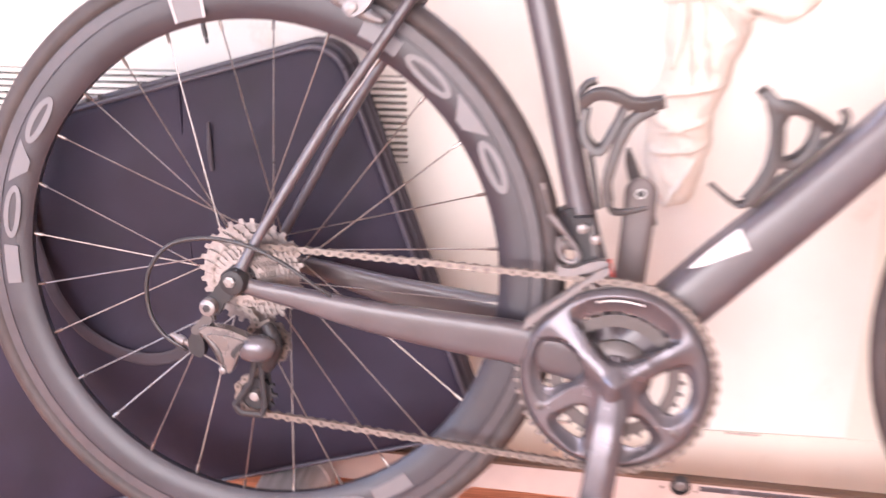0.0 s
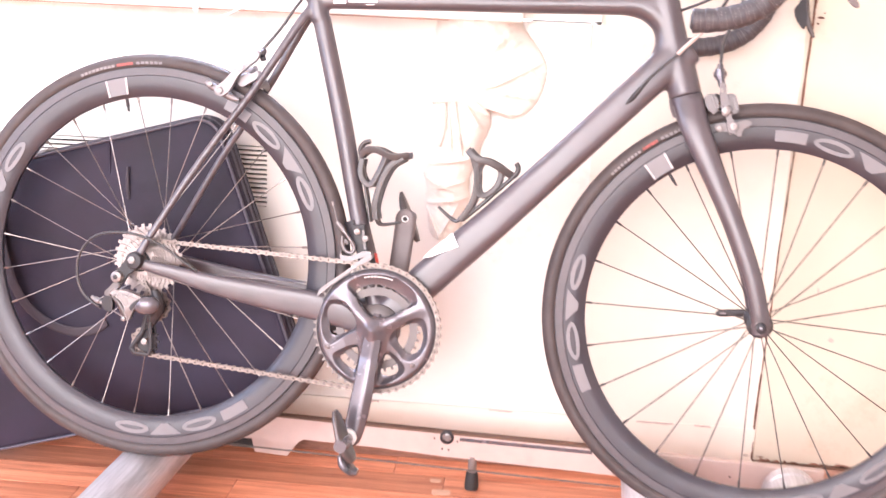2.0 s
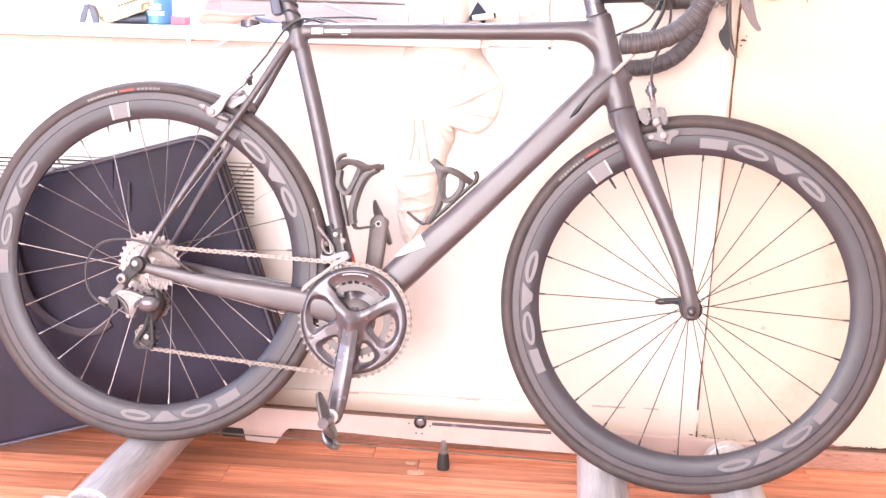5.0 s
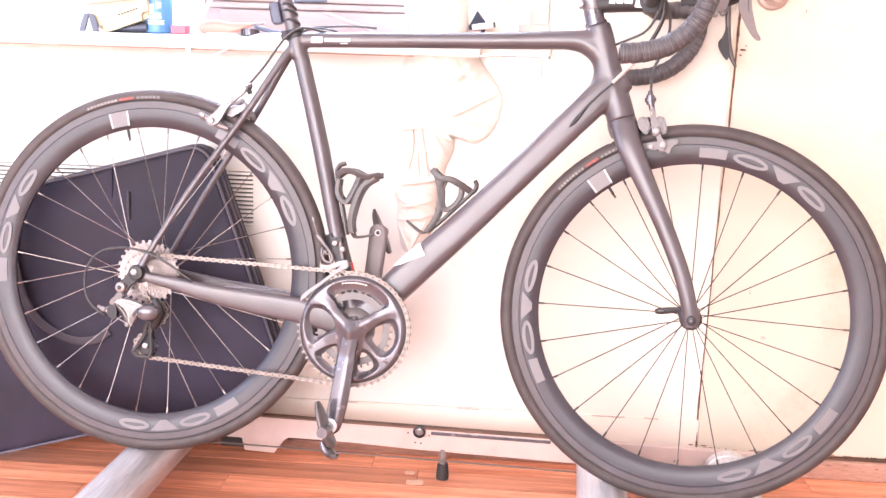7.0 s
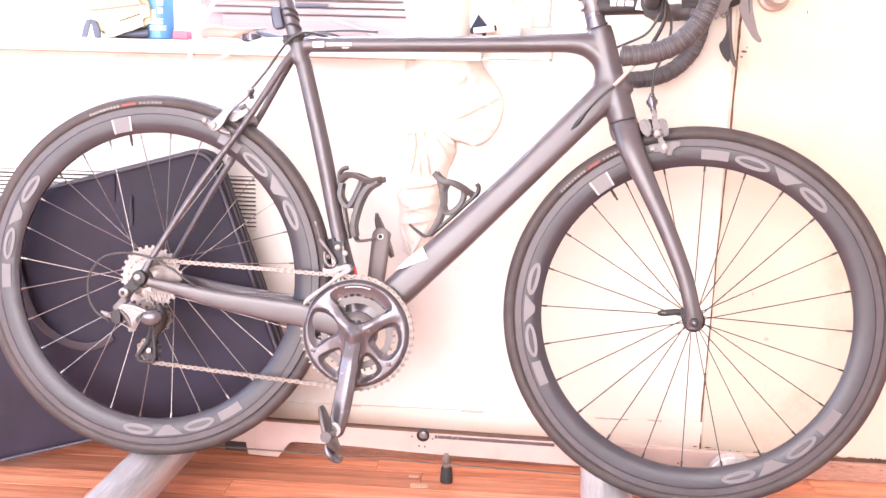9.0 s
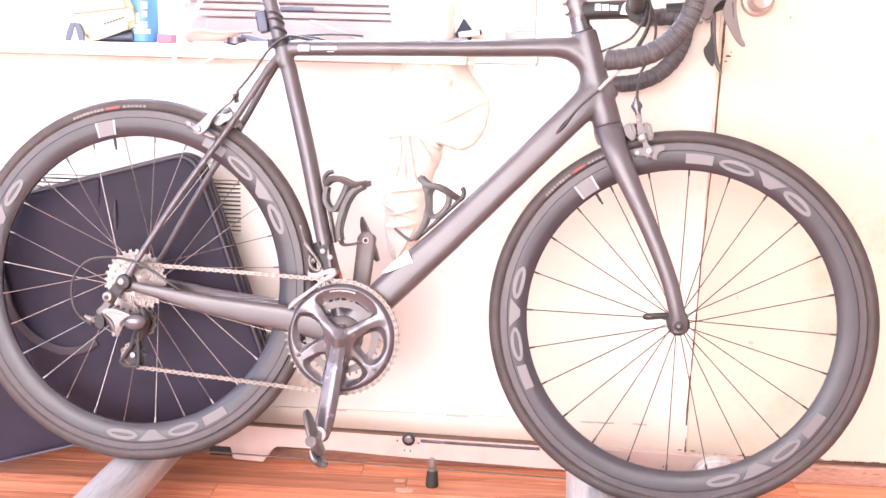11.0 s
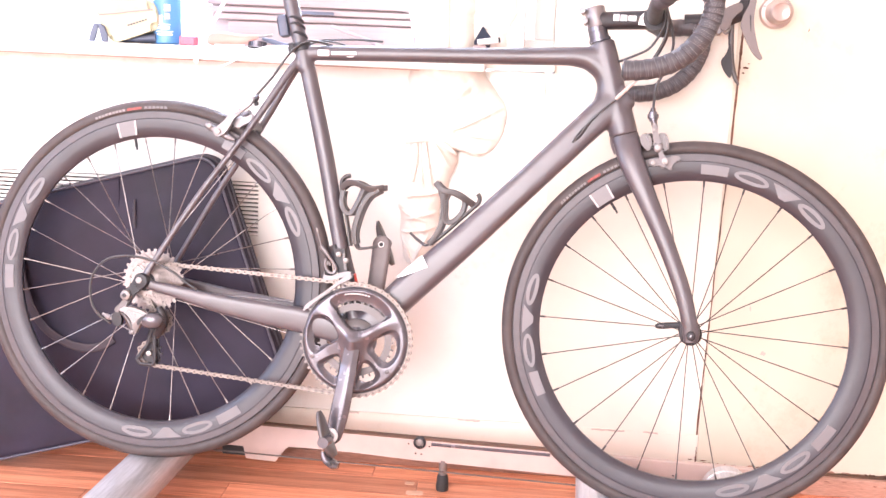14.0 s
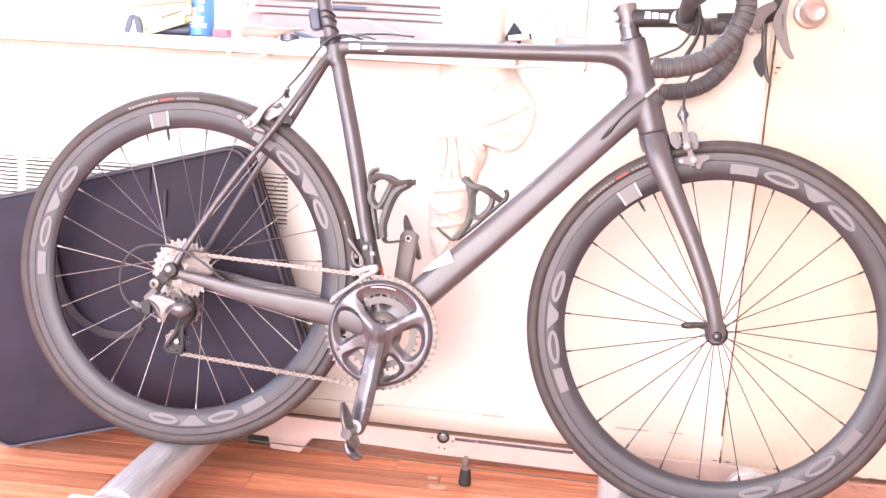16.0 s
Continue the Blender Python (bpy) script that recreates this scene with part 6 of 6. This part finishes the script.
pen = tagged(finish("marker_pen", blob([(0.581, 0.266, SZ + 0.0315, 0.0055, 0.0055), (0.603, 0.266, SZ + 0.0345, 0.0062, 0.0062), (0.621, 0.266, SZ + 0.0375, 0.0055, 0.0055)], 14, 8), M_WHITEDECAL, None, "", 60), "white marker pen lying on a small carton", "pen")
part("cap", blob([(0.6205, 0.266, SZ + 0.0375, 0.0055, 0.0055), (0.6250, 0.266, SZ + 0.0382, 0.0050, 0.0050)], 12, 3), M_BLACK, pen, "black cap", 60)


# ---- hanging cloth ----
def draped(zs, left, right, front, z0, z1, creases, seed, nu=70, nv=110):
    """A sagging sheet between two edges: heights, edge x, depth of its face; creases are x0, z0, x1, z1, height, width."""
    bm = B()
    back, face = [], []
    for j in range(nv + 1):
        z = z1 + (z0 - z1) * j / nv
        xl, xr, yf = (np.interp(z, zs, c) for c in (left, right, front))
        xl += 0.0050 * noise.noise(Vector((seed, z * 22, 1.0))) + 0.0022 * noise.noise(Vector((seed, z * 80, 5.0)))
        xr += 0.0090 * noise.noise(Vector((seed + 4, z * 24, 1.0))) + 0.0028 * noise.noise(Vector((seed + 4, z * 80, 5.0)))
        rf, rb = [], []
        for i in range(nu + 1):
            u = i / nu
            x = xl + (xr - xl) * u
            bulge = (1 - abs(2 * u - 1) ** 2.6) ** 0.8
            y = 0.311 + (yf - 0.006 - 0.311) * bulge
            for ax, az, bx, bz, h, w in creases:
                dx, dz = bx - ax, bz - az
                L2 = dx * dx + dz * dz
                s = ((x - ax) * dx + (z - az) * dz) / L2
                e = max(0.0, -s, s - 1) * math.sqrt(L2)
                d = ((x - ax) * dz - (z - az) * dx) / math.sqrt(L2)
                y -= 1.1 * h * math.exp(-(d / w if d > 0 else d / w * 2.4) ** 2 - (e / 0.02) ** 2) * bulge
            y -= (0.0030 * noise.noise(Vector((x * 18 + seed, z * 12, seed))) + 0.0080 * abs(noise.noise(Vector((x * 26 + z * 30, z * 14 - x * 9, seed)))) + 0.0036 * abs(noise.noise(Vector((x * 60 - z * 30, z * 40 + x * 20, seed + 3))))) * bulge
            rf.append(bm.verts.new((x, y, z)))
            rb.append(bm.verts.new((x, 0.312 - 0.004 * bulge, z)))
        face.append(rf)
        back.append(rb)
    for rows in (face, back):
        for a, b in zip(rows, rows[1:]):
            for i in range(nu):
                bm.faces.new((a[i], a[i + 1], b[i + 1], b[i]))
    for a, b, c, d in zip(face, face[1:], back, back[1:]):
        for i in (0, nu):
            bm.faces.new((a[i], b[i], d[i], c[i]))
    for j in (0, nv):
        for i in range(nu):
            bm.faces.new((face[j][i], face[j][i + 1], back[j][i + 1], back[j][i]))
    return bm


top = draped((0.682, 0.69, 0.70, 0.715, 0.745, 0.765, 0.783, 0.793, 0.815, 0.836, 0.86, 0.885, 0.93, 0.955, 1.12), (0.575, 0.545, 0.490, 0.446, 0.445, 0.444, 0.443, 0.443, 0.443, 0.444, 0.447, 0.460, 0.448, 0.441, 0.436), (0.592, 0.611, 0.622, 0.633, 0.642, 0.646, 0.643, 0.634, 0.616, 0.603, 0.597, 0.575, 0.573, 0.572, 0.576), (0.298, 0.297, 0.296, 0.294, 0.291, 0.289, 0.286, 0.284, 0.276, 0.266, 0.254, 0.262, 0.275, 0.280, 0.285), 0.682, 1.12,
             ((0.645, 0.785, 0.560, 0.742, 0.011, 0.005), (0.560, 0.742, 0.490, 0.722, 0.010, 0.004), (0.566, 0.727, 0.625, 0.718, 0.012, 0.004), (0.455, 0.745, 0.505, 0.762, 0.006, 0.004), (0.448, 0.712, 0.500, 0.722, 0.012, 0.004), (0.500, 0.722, 0.560, 0.697, 0.010, 0.004), (0.545, 0.800, 0.580, 0.835, 0.005, 0.006), (0.560, 0.790, 0.600, 0.825, 0.004, 0.005), (0.540, 0.700, 0.605, 0.688, 0.007, 0.004), (0.620, 0.765, 0.640, 0.740, 0.006, 0.004), (0.460, 1.0, 0.475, 0.885, 0.008, 0.005), (0.520, 1.0, 0.525, 0.885, 0.006, 0.006)), 3.0, 90, 140)
hang = tagged(finish("hanging_cloth", top, M_CLOTH, None, "", 180), "cream cotton cloth knotted and hanging over the sill", "cloth")
tail = draped((0.452, 0.462, 0.487, 0.533, 0.573, 0.590, 0.612, 0.635, 0.660, 0.683, 0.715), (0.452, 0.446, 0.440, 0.440, 0.432, 0.440, 0.450, 0.455, 0.448, 0.450, 0.456), (0.494, 0.503, 0.508, 0.516, 0.520, 0.524, 0.530, 0.538, 0.549, 0.552, 0.545), (0.299, 0.298, 0.295, 0.292, 0.290, 0.289, 0.288, 0.288, 0.287, 0.286, 0.286), 0.452, 0.715,
              ((0.462, 0.712, 0.457, 0.640, 0.008, 0.003), (0.476, 0.712, 0.482, 0.640, 0.012, 0.003), (0.486, 0.712, 0.500, 0.635, 0.012, 0.003), (0.500, 0.716, 0.540, 0.655, 0.010, 0.005), (0.436, 0.592, 0.512, 0.606, 0.010, 0.004), (0.434, 0.567, 0.470, 0.553, 0.008, 0.004), (0.470, 0.553, 0.518, 0.566, 0.009, 0.004), (0.444, 0.520, 0.500, 0.530, 0.007, 0.004), (0.445, 0.500, 0.465, 0.460, 0.009, 0.004), (0.490, 0.500, 0.472, 0.466, 0.008, 0.004)), 8.0, 80, 120)
part("tail", tail, M_CLOTH, hang, "twisted hanging end", 180)
for rows in ([(0.446, 0.288, 0.703, 0.003, 0.004), (0.456, 0.281, 0.710, 0.008, 0.007), (0.478, 0.277, 0.715, 0.009, 0.008), (0.500, 0.278, 0.714, 0.009, 0.009), (0.522, 0.282, 0.702, 0.008, 0.008), (0.548, 0.290, 0.685, 0.003, 0.004)],
             [(0.462, 0.286, 0.712, 0.004, 0.004), (0.466, 0.281, 0.690, 0.006, 0.006), (0.465, 0.284, 0.655, 0.005, 0.005), (0.461, 0.290, 0.625, 0.002, 0.002)],
             [(0.478, 0.285, 0.712, 0.004, 0.004), (0.484, 0.279, 0.688, 0.007, 0.006), (0.487, 0.282, 0.650, 0.005, 0.005), (0.490, 0.289, 0.615, 0.002, 0.002)]):
    part("rolled_fold", loft(B(), rows, 12, 24), M_CLOTH, hang, "rolled fold at the knot", 180)
end = draped((0.8775, 0.900, 0.919, 0.936, 0.955, 0.969, 0.987, 1.05), (0.566, 0.567, 0.568, 0.568, 0.569, 0.570, 0.571, 0.572), (0.633, 0.636, 0.637, 0.641, 0.650, 0.658, 0.655, 0.650), (0.308, 0.307, 0.306, 0.306, 0.306, 0.306, 0.306, 0.306), 0.8775, 1.05,
             ((0.575, 0.945, 0.590, 1.000, 0.003, 0.004), (0.640, 0.968, 0.652, 0.950, 0.004, 0.003)), 6.0, 40, 60)
part("bunched_end", end, M_CLOTH, hang, "bunched end standing on the sill", 180)

rng = random.Random(5)
bm = B()
for k in range(46):
    x = 1.10 + 0.87 * rng.random()
    w, h = rng.uniform(0.003, 0.012), rng.uniform(0.002, 0.005)
    n = 7
    plate(bm, [(x + w * math.cos(2 * math.pi * i / n) * rng.uniform(0.5, 1.1), 0.047 + h * math.sin(2 * math.pi * i / n) * rng.uniform(0.4, 1.1)) for i in range(n)], DOOR_Y - 0.0042, DOOR_Y - 0.0034)
chipped = part("chipped_edge", bm, M_RUST, door, "ragged brown chips along the door foot", None)
chipped["kind"] = "stuff"


# ---- black case ----
CW, CH, CT = 0.668, 0.516, 0.085
FLARE = 0.036
ca = radians(15.6)
CASE = Matrix.Translation((-0.4255, 0.128, 0.0035)) @ Matrix.Rotation(radians(-4.5), 4, "X") @ Matrix.Rotation(-ca, 4, "Y")
case = thing("soft_case", "large black nylon soft case tilted on its corner behind bicycle", "case", CASE)


def round_rect(w, h, r, inset=0.0, n=8):
    out = []
    for cx, cz, a0 in ((w - r, h - r, 0), (r, h - r, 90), (r, r, 180), (w - r, r, 270)):
        for k in range(n + 1):
            a = radians(a0 + 90 * k / n)
            x, z = cx + (r - inset) * math.cos(a), cz + (r - inset) * math.sin(a)
            out.append((x + FLARE * x / w * (1 - z / h), z))
    return out


bm = B()
sections = ((0.000, 0.014), (0.0015, 0.008), (0.006, 0.002), (0.014, 0.000), (CT - 0.018, 0.000), (CT - 0.008, 0.004), (CT, 0.016))
rings = [[bm.verts.new((x, y, z)) for x, z in round_rect(CW, CH, 0.040, ins, 14)] for y, ins in sections]
for a, b in zip(rings, rings[1:]):
    for k in range(len(a)):
        bm.faces.new((a[k], a[(k + 1) % len(a)], b[(k + 1) % len(b)], b[k]))
bm.faces.new(rings[-1])
# slack front, sagging between its edges
front = rings[0]
cx, cz = CW / 2, CH / 2
prev = front
for s in range(1, 29):
    f = 1 - s / 29.0
    ring = []
    for v in front:
        x, z = cx + (v.co.x - cx) * f, cz + (v.co.z - cz) * f
        g = 1 - f
        y = -0.004 * math.sin(min(1, g * 1.5) * math.pi / 2) + 0.014 * noise.noise(Vector((x * 4, 2.0, z * 4))) * min(1, g * 3) + 0.0050 * noise.noise(Vector((x * 14, 5.0, z * 9))) * min(1, g * 4) - 0.0035 * abs(noise.noise(Vector((x * 9 + z * 8, 7.0, z * 5)))) * min(1, g * 4)
        ring.append(bm.verts.new((x, y, z)))
    for k in range(len(front)):
        bm.faces.new((prev[k], prev[(k + 1) % len(front)], ring[(k + 1) % len(front)], ring[k]))
    prev = ring
bm.faces.new(prev)
body = part("body", bm, M_CASE, case, "black woven nylon body", 60)


def piping(inset, y, r, name, mat, label):
    pts = round_rect(CW, CH, 0.040, inset)
    pts = pts + pts[:2]
    bm = B()
    loft(bm, [(x, y, z, r) for x, z in pts], 8)
    part(name, bm, mat, case, label, 180)


piping(0.004, 0.0022, 0.0028, "piping", M_PIPING, "dark grey piping round the front")
piping(-0.0005, 0.024, 0.0022, "zip", M_PIPING, "grey zip round the side")
piping(-0.0005, 0.033, 0.0018, "zip_tape", M_STRAP, "dark zip tape")
piping(-0.0005, 0.048, 0.0022, "piping", M_PIPING, "dark grey piping behind the zip")
# pocket with a curved lower edge, its binding, a seam and a pull tab


def to_case(x, z):
    v = CASE.inverted() @ Vector((x, 0.15, z))
    return v.x, v.z


pk = [to_case(x, z) for x, z in ((-0.305, 0.520), (-0.303, 0.440), (-0.292, 0.390), (-0.278, 0.350), (-0.251, 0.312), (-0.213, 0.287), (-0.173, 0.276), (-0.138, 0.281), (-0.112, 0.298))]
bm = loft(B(), [(x, -0.010 - 0.004 * math.sin(math.pi * k / 8), z, 0.0085, 0.0016) for k, (x, z) in enumerate(pk)], 10, 60, power=4.0)
part("strap", bm, M_STRAP, case, "curved grey webbing strap loop", 50)
sx, sz = to_case(-0.106, 0.62)
ex, ez = to_case(-0.104, 0.40)
part("seam", loft(B(), [(sx, 0.000, sz, 0.0016, 0.003), ((sx + ex) / 2, -0.003, (sz + ez) / 2, 0.0016, 0.003), (ex, -0.004, ez, 0.0016, 0.003)], 8, 8), M_CASE, case, "raised seam", 60)
tx, tz = to_case(-0.071, 0.58)
ux, uz = to_case(-0.070, 0.523)
part("pull_tab", loft(B(), [(tx, -0.010, tz, 0.002, 0.002), ((tx + ux) / 2, -0.012, (tz + uz) / 2, 0.0035, 0.003), (ux, -0.010, uz, 0.0025, 0.002)], 8, 8), M_STRAP, case, "black pull tab", 60)
lx, lz = to_case(-0.245, 0.612)
bm = B()
box(bm, lx - 0.012, lx + 0.012, 0.016, 0.030, CH - 0.004, CH + 0.006, None, 0.002)
rod(bm, (lx + 0.012, 0.022, CH + 0.003), (lx + 0.028, 0.018, CH + 0.002), 0.003, 8)
part("zip_pull", bm, M_STEEL, case, "bright metal zip pull", 50)

# ---- training rollers ----
ROLL = Matrix.Rotation(-0.05256, 4, "Z")
rollers = thing("training_rollers", "bicycle training rollers with brushed aluminium drums and pale rails", "rollers", ROLL)
DR, DZ = 0.047, 0.0695
for x in (-0.012, 0.860, 1.105):
    bm = B()
    lathe(bm, [(0.008, -0.212), (DR - 0.004, -0.212), (DR, -0.208), (DR, 0.176), (DR - 0.0025, 0.178), (DR - 0.0025, 0.184), (DR, 0.186), (DR, 0.208), (DR - 0.004, 0.212), (0.008, 0.212)], 64)
    d = part("drum", bm, M_DRUM, rollers, "shiny brushed aluminium drum with a belt groove", 40)
    d.matrix_local = Matrix.Translation((x, 0, DZ))
    part("axle", rod(B(), (0, -0.226, 0), (0, 0.224, 0), 0.006, 14), M_STEEL, d, "steel axle")
for s, y0, y1 in ((1, 0.222, 0.236), (-1, -0.240, -0.226)):
    bm = B()
    prof = [(-0.080, 0.108), (-0.080, 0.066), (-0.070, 0.060), (0.122, 0.059), (0.126, 0.031), (0.190, 0.029), (0.212, 0.062), (0.222, 0.068), (0.360, 0.066), (0.480, 0.062), (0.700, 0.060), (0.900, 0.058), (1.150, 0.056), (1.165, 0.066), (1.165, 0.108)]
    plate(bm, prof, y0, y1)
    bmesh.ops.bevel(bm, geom=[e for e in bm.edges], offset=0.0012, segments=1, affect="EDGES")
    rail = part("rail", bm, M_RAIL, rollers, "pale pinkish painted side rail with bolt holes", 30)
    f = y0 if s > 0 else y1
    if s > 0:
        bm = B()
        lathe(bm, [(0.0085, -0.004), (0.0130, -0.003), (0.0130, 0.004), (0.0085, 0.004)], 24, Matrix.Translation((0.494, y0, 0.1015)), True)
        part("bush", bm, M_BLACK, rail, "dark ring of the hinge bolt")
        part("bolt", lathe(B(), [(0.0050, -0.003), (0.0082, -0.002), (0.0082, 0.003)], 6, Matrix.Translation((0.494, y0, 0.1015))), M_STEEL, rail, "hexagonal bolt head", None)
        part("slot", box(B(), 0.518, 0.760, y0 - 0.0012, y0 + 0.001, 0.0965, 0.1035, None, 0.0005), M_CRANK, rail, "grey metal strip let into the rail", None)
        part("top_strip", box(B(), -0.075, 0.800, y0 - 0.0012, y1 - 0.001, 0.1070, 0.1115, None, 0.0008), M_THRESH, rail, "brown edge strip on the rail", None)
        for x, z in ((0.471, 0.097), (0.514, 0.0945), (0.486, 0.077), (0.498, 0.0765), (1.005, 0.080)):
            part("screw", lathe(B(), [(0.0008, -0.0012), (0.0018, -0.0006), (0.0018, 0.001)], 8, Matrix.Translation((x, y0, z))), M_BLACK, rail, "", None)
        for x in (0.543,):
            bm = B()
            loft(bm, [(x, 0.229, 0.066, 0.0085), (x, 0.229, 0.030, 0.0080)], 18, side=(1, 0, 0))
            leg = part("leg", bm, M_STEEL, rail, "short metal leg")
            bm = B()
            loft(bm, [(x, 0.229, 0.034, 0.0095), (x, 0.229, 0.030, 0.0112), (x, 0.229, 0.006, 0.0132), (x, 0.229, 0.0, 0.0125)], 18, side=(1, 0, 0))
            part("rubber_foot", bm, M_RUBBER_GAP, rollers, "black rubber foot")
    # black blocks at the rail ends: the shaded gap there drawn as solid colour
    for x in ((0.100, 1.10) if s > 0 else (-0.03, 1.10)):
        part("foot", box(B(), x - 0.030, x + 0.024, y0 + (0.0145 if s > 0 else 0.004), y1 + (0.040 if s > 0 else -0.001), 0.030, 0.075, None, 0.002), M_RUBBER_GAP, rollers, "black block painting the dark gap under the rail end")
# drive belt along the rails
bm = B()
rod(bm, (-0.012, 0.181, 0.0625), (0.860, 0.181, 0.0585), 0.0016, 8)
part("drive_belt", bm, M_BELT, rollers, "thin grey drive belt", 60)
# tape scraps on the floor
for x, y, w, h, a in ((0.500, 0.170, 0.036, 0.018, 4), (0.486, 0.214, 0.022, 0.012, -3)):
    bm = B()
    n = 14
    pts = [(w / 2 * (1 if abs(math.cos(t)) > 0.5 else 0.8) * math.copysign(1, math.cos(t)) * random.uniform(0.85, 1.05), h / 2 * math.sin(t) * 1.2) for t in [2 * math.pi * (k + 0.5) / n for k in range(n)]]
    v0 = [bm.verts.new((px, py, 0.0)) for px, py in pts]
    v1 = [bm.verts.new((px, py, 0.0008)) for px, py in pts]
    for k in range(n):
        bm.faces.new((v0[k], v0[(k + 1) % n], v1[(k + 1) % n], v1[k]))
    bm.faces.new(v0)
    bm.faces.new(v1[::-1])
    ob = tagged(finish("tape_scrap", bm, M_SCRAP), "torn scrap of pale masking tape on the floor", "tape", "tape scraps on the floor")
    ob.matrix_world = pose(x, y, 0.0015, 0, 0, a)

# ---- floor boards ----
rng = random.Random(11)
BW = 0.076
# places of the end joints in the boards nearest the wall
JOINTS = ((-1.85, -0.72, 0.403, 1.31, 2.30), (-1.40, -0.38, 0.502, 1.62), (-2.0, -0.95, 0.12, 1.02, 2.1), (-1.55, -0.15, 0.86, 1.75))
meshes = {}


def board_mesh(length):
    key = round(length, 3)
    if key not in meshes:
        bm = box(B(), -key / 2 + 0.0004, key / 2 - 0.0004, -BW / 2 + 0.0005, BW / 2 - 0.0005, -0.02, 0.0)
        bmesh.ops.bevel(bm, geom=[e for e in bm.edges if all(v.co.z > -0.001 for v in e.verts)], offset=0.0007, segments=1, affect="EDGES")
        me = bpy.data.meshes.new("floor_board")
        bm.to_mesh(me)
        bm.free()
        me.materials.append(M_FLOOR)
        meshes[key] = me
    return meshes[key]


far_bm = B()
row = 0
y = 0.3135 - BW / 2
while y > YB + 0.03:
    x = XL
    while x < XR - 0.01:
        L = rng.choice((0.45, 0.6, 0.75, 0.9, 1.1, 1.3)) if x > XL else rng.choice((0.2, 0.35, 0.5, 0.7))
        if row < len(JOINTS):
            L = min([c for c in JOINTS[row] if c > x + 0.005] + [XR]) - x
        L = round(min(L, XR - x), 2 if row >= len(JOINTS) else 3)
        if y > -0.72 and x + L > -1.3 and x < 2.3:
            ob = new("floor_board", board_mesh(L))
            ob.parent = floor_ob
            ob.location = (x + L / 2, y, 0)
        else:
            box(far_bm, x + 0.0005, x + L - 0.0005, y - BW / 2 + 0.0005, y + BW / 2 - 0.0005, -0.02, 0.0)
        x += L
    y -= BW
    row += 1
far = part("far_boards", far_bm, M_FLOORFAR, floor_ob, "far strips of the oak floor", None)
far["kind"] = "stuff"
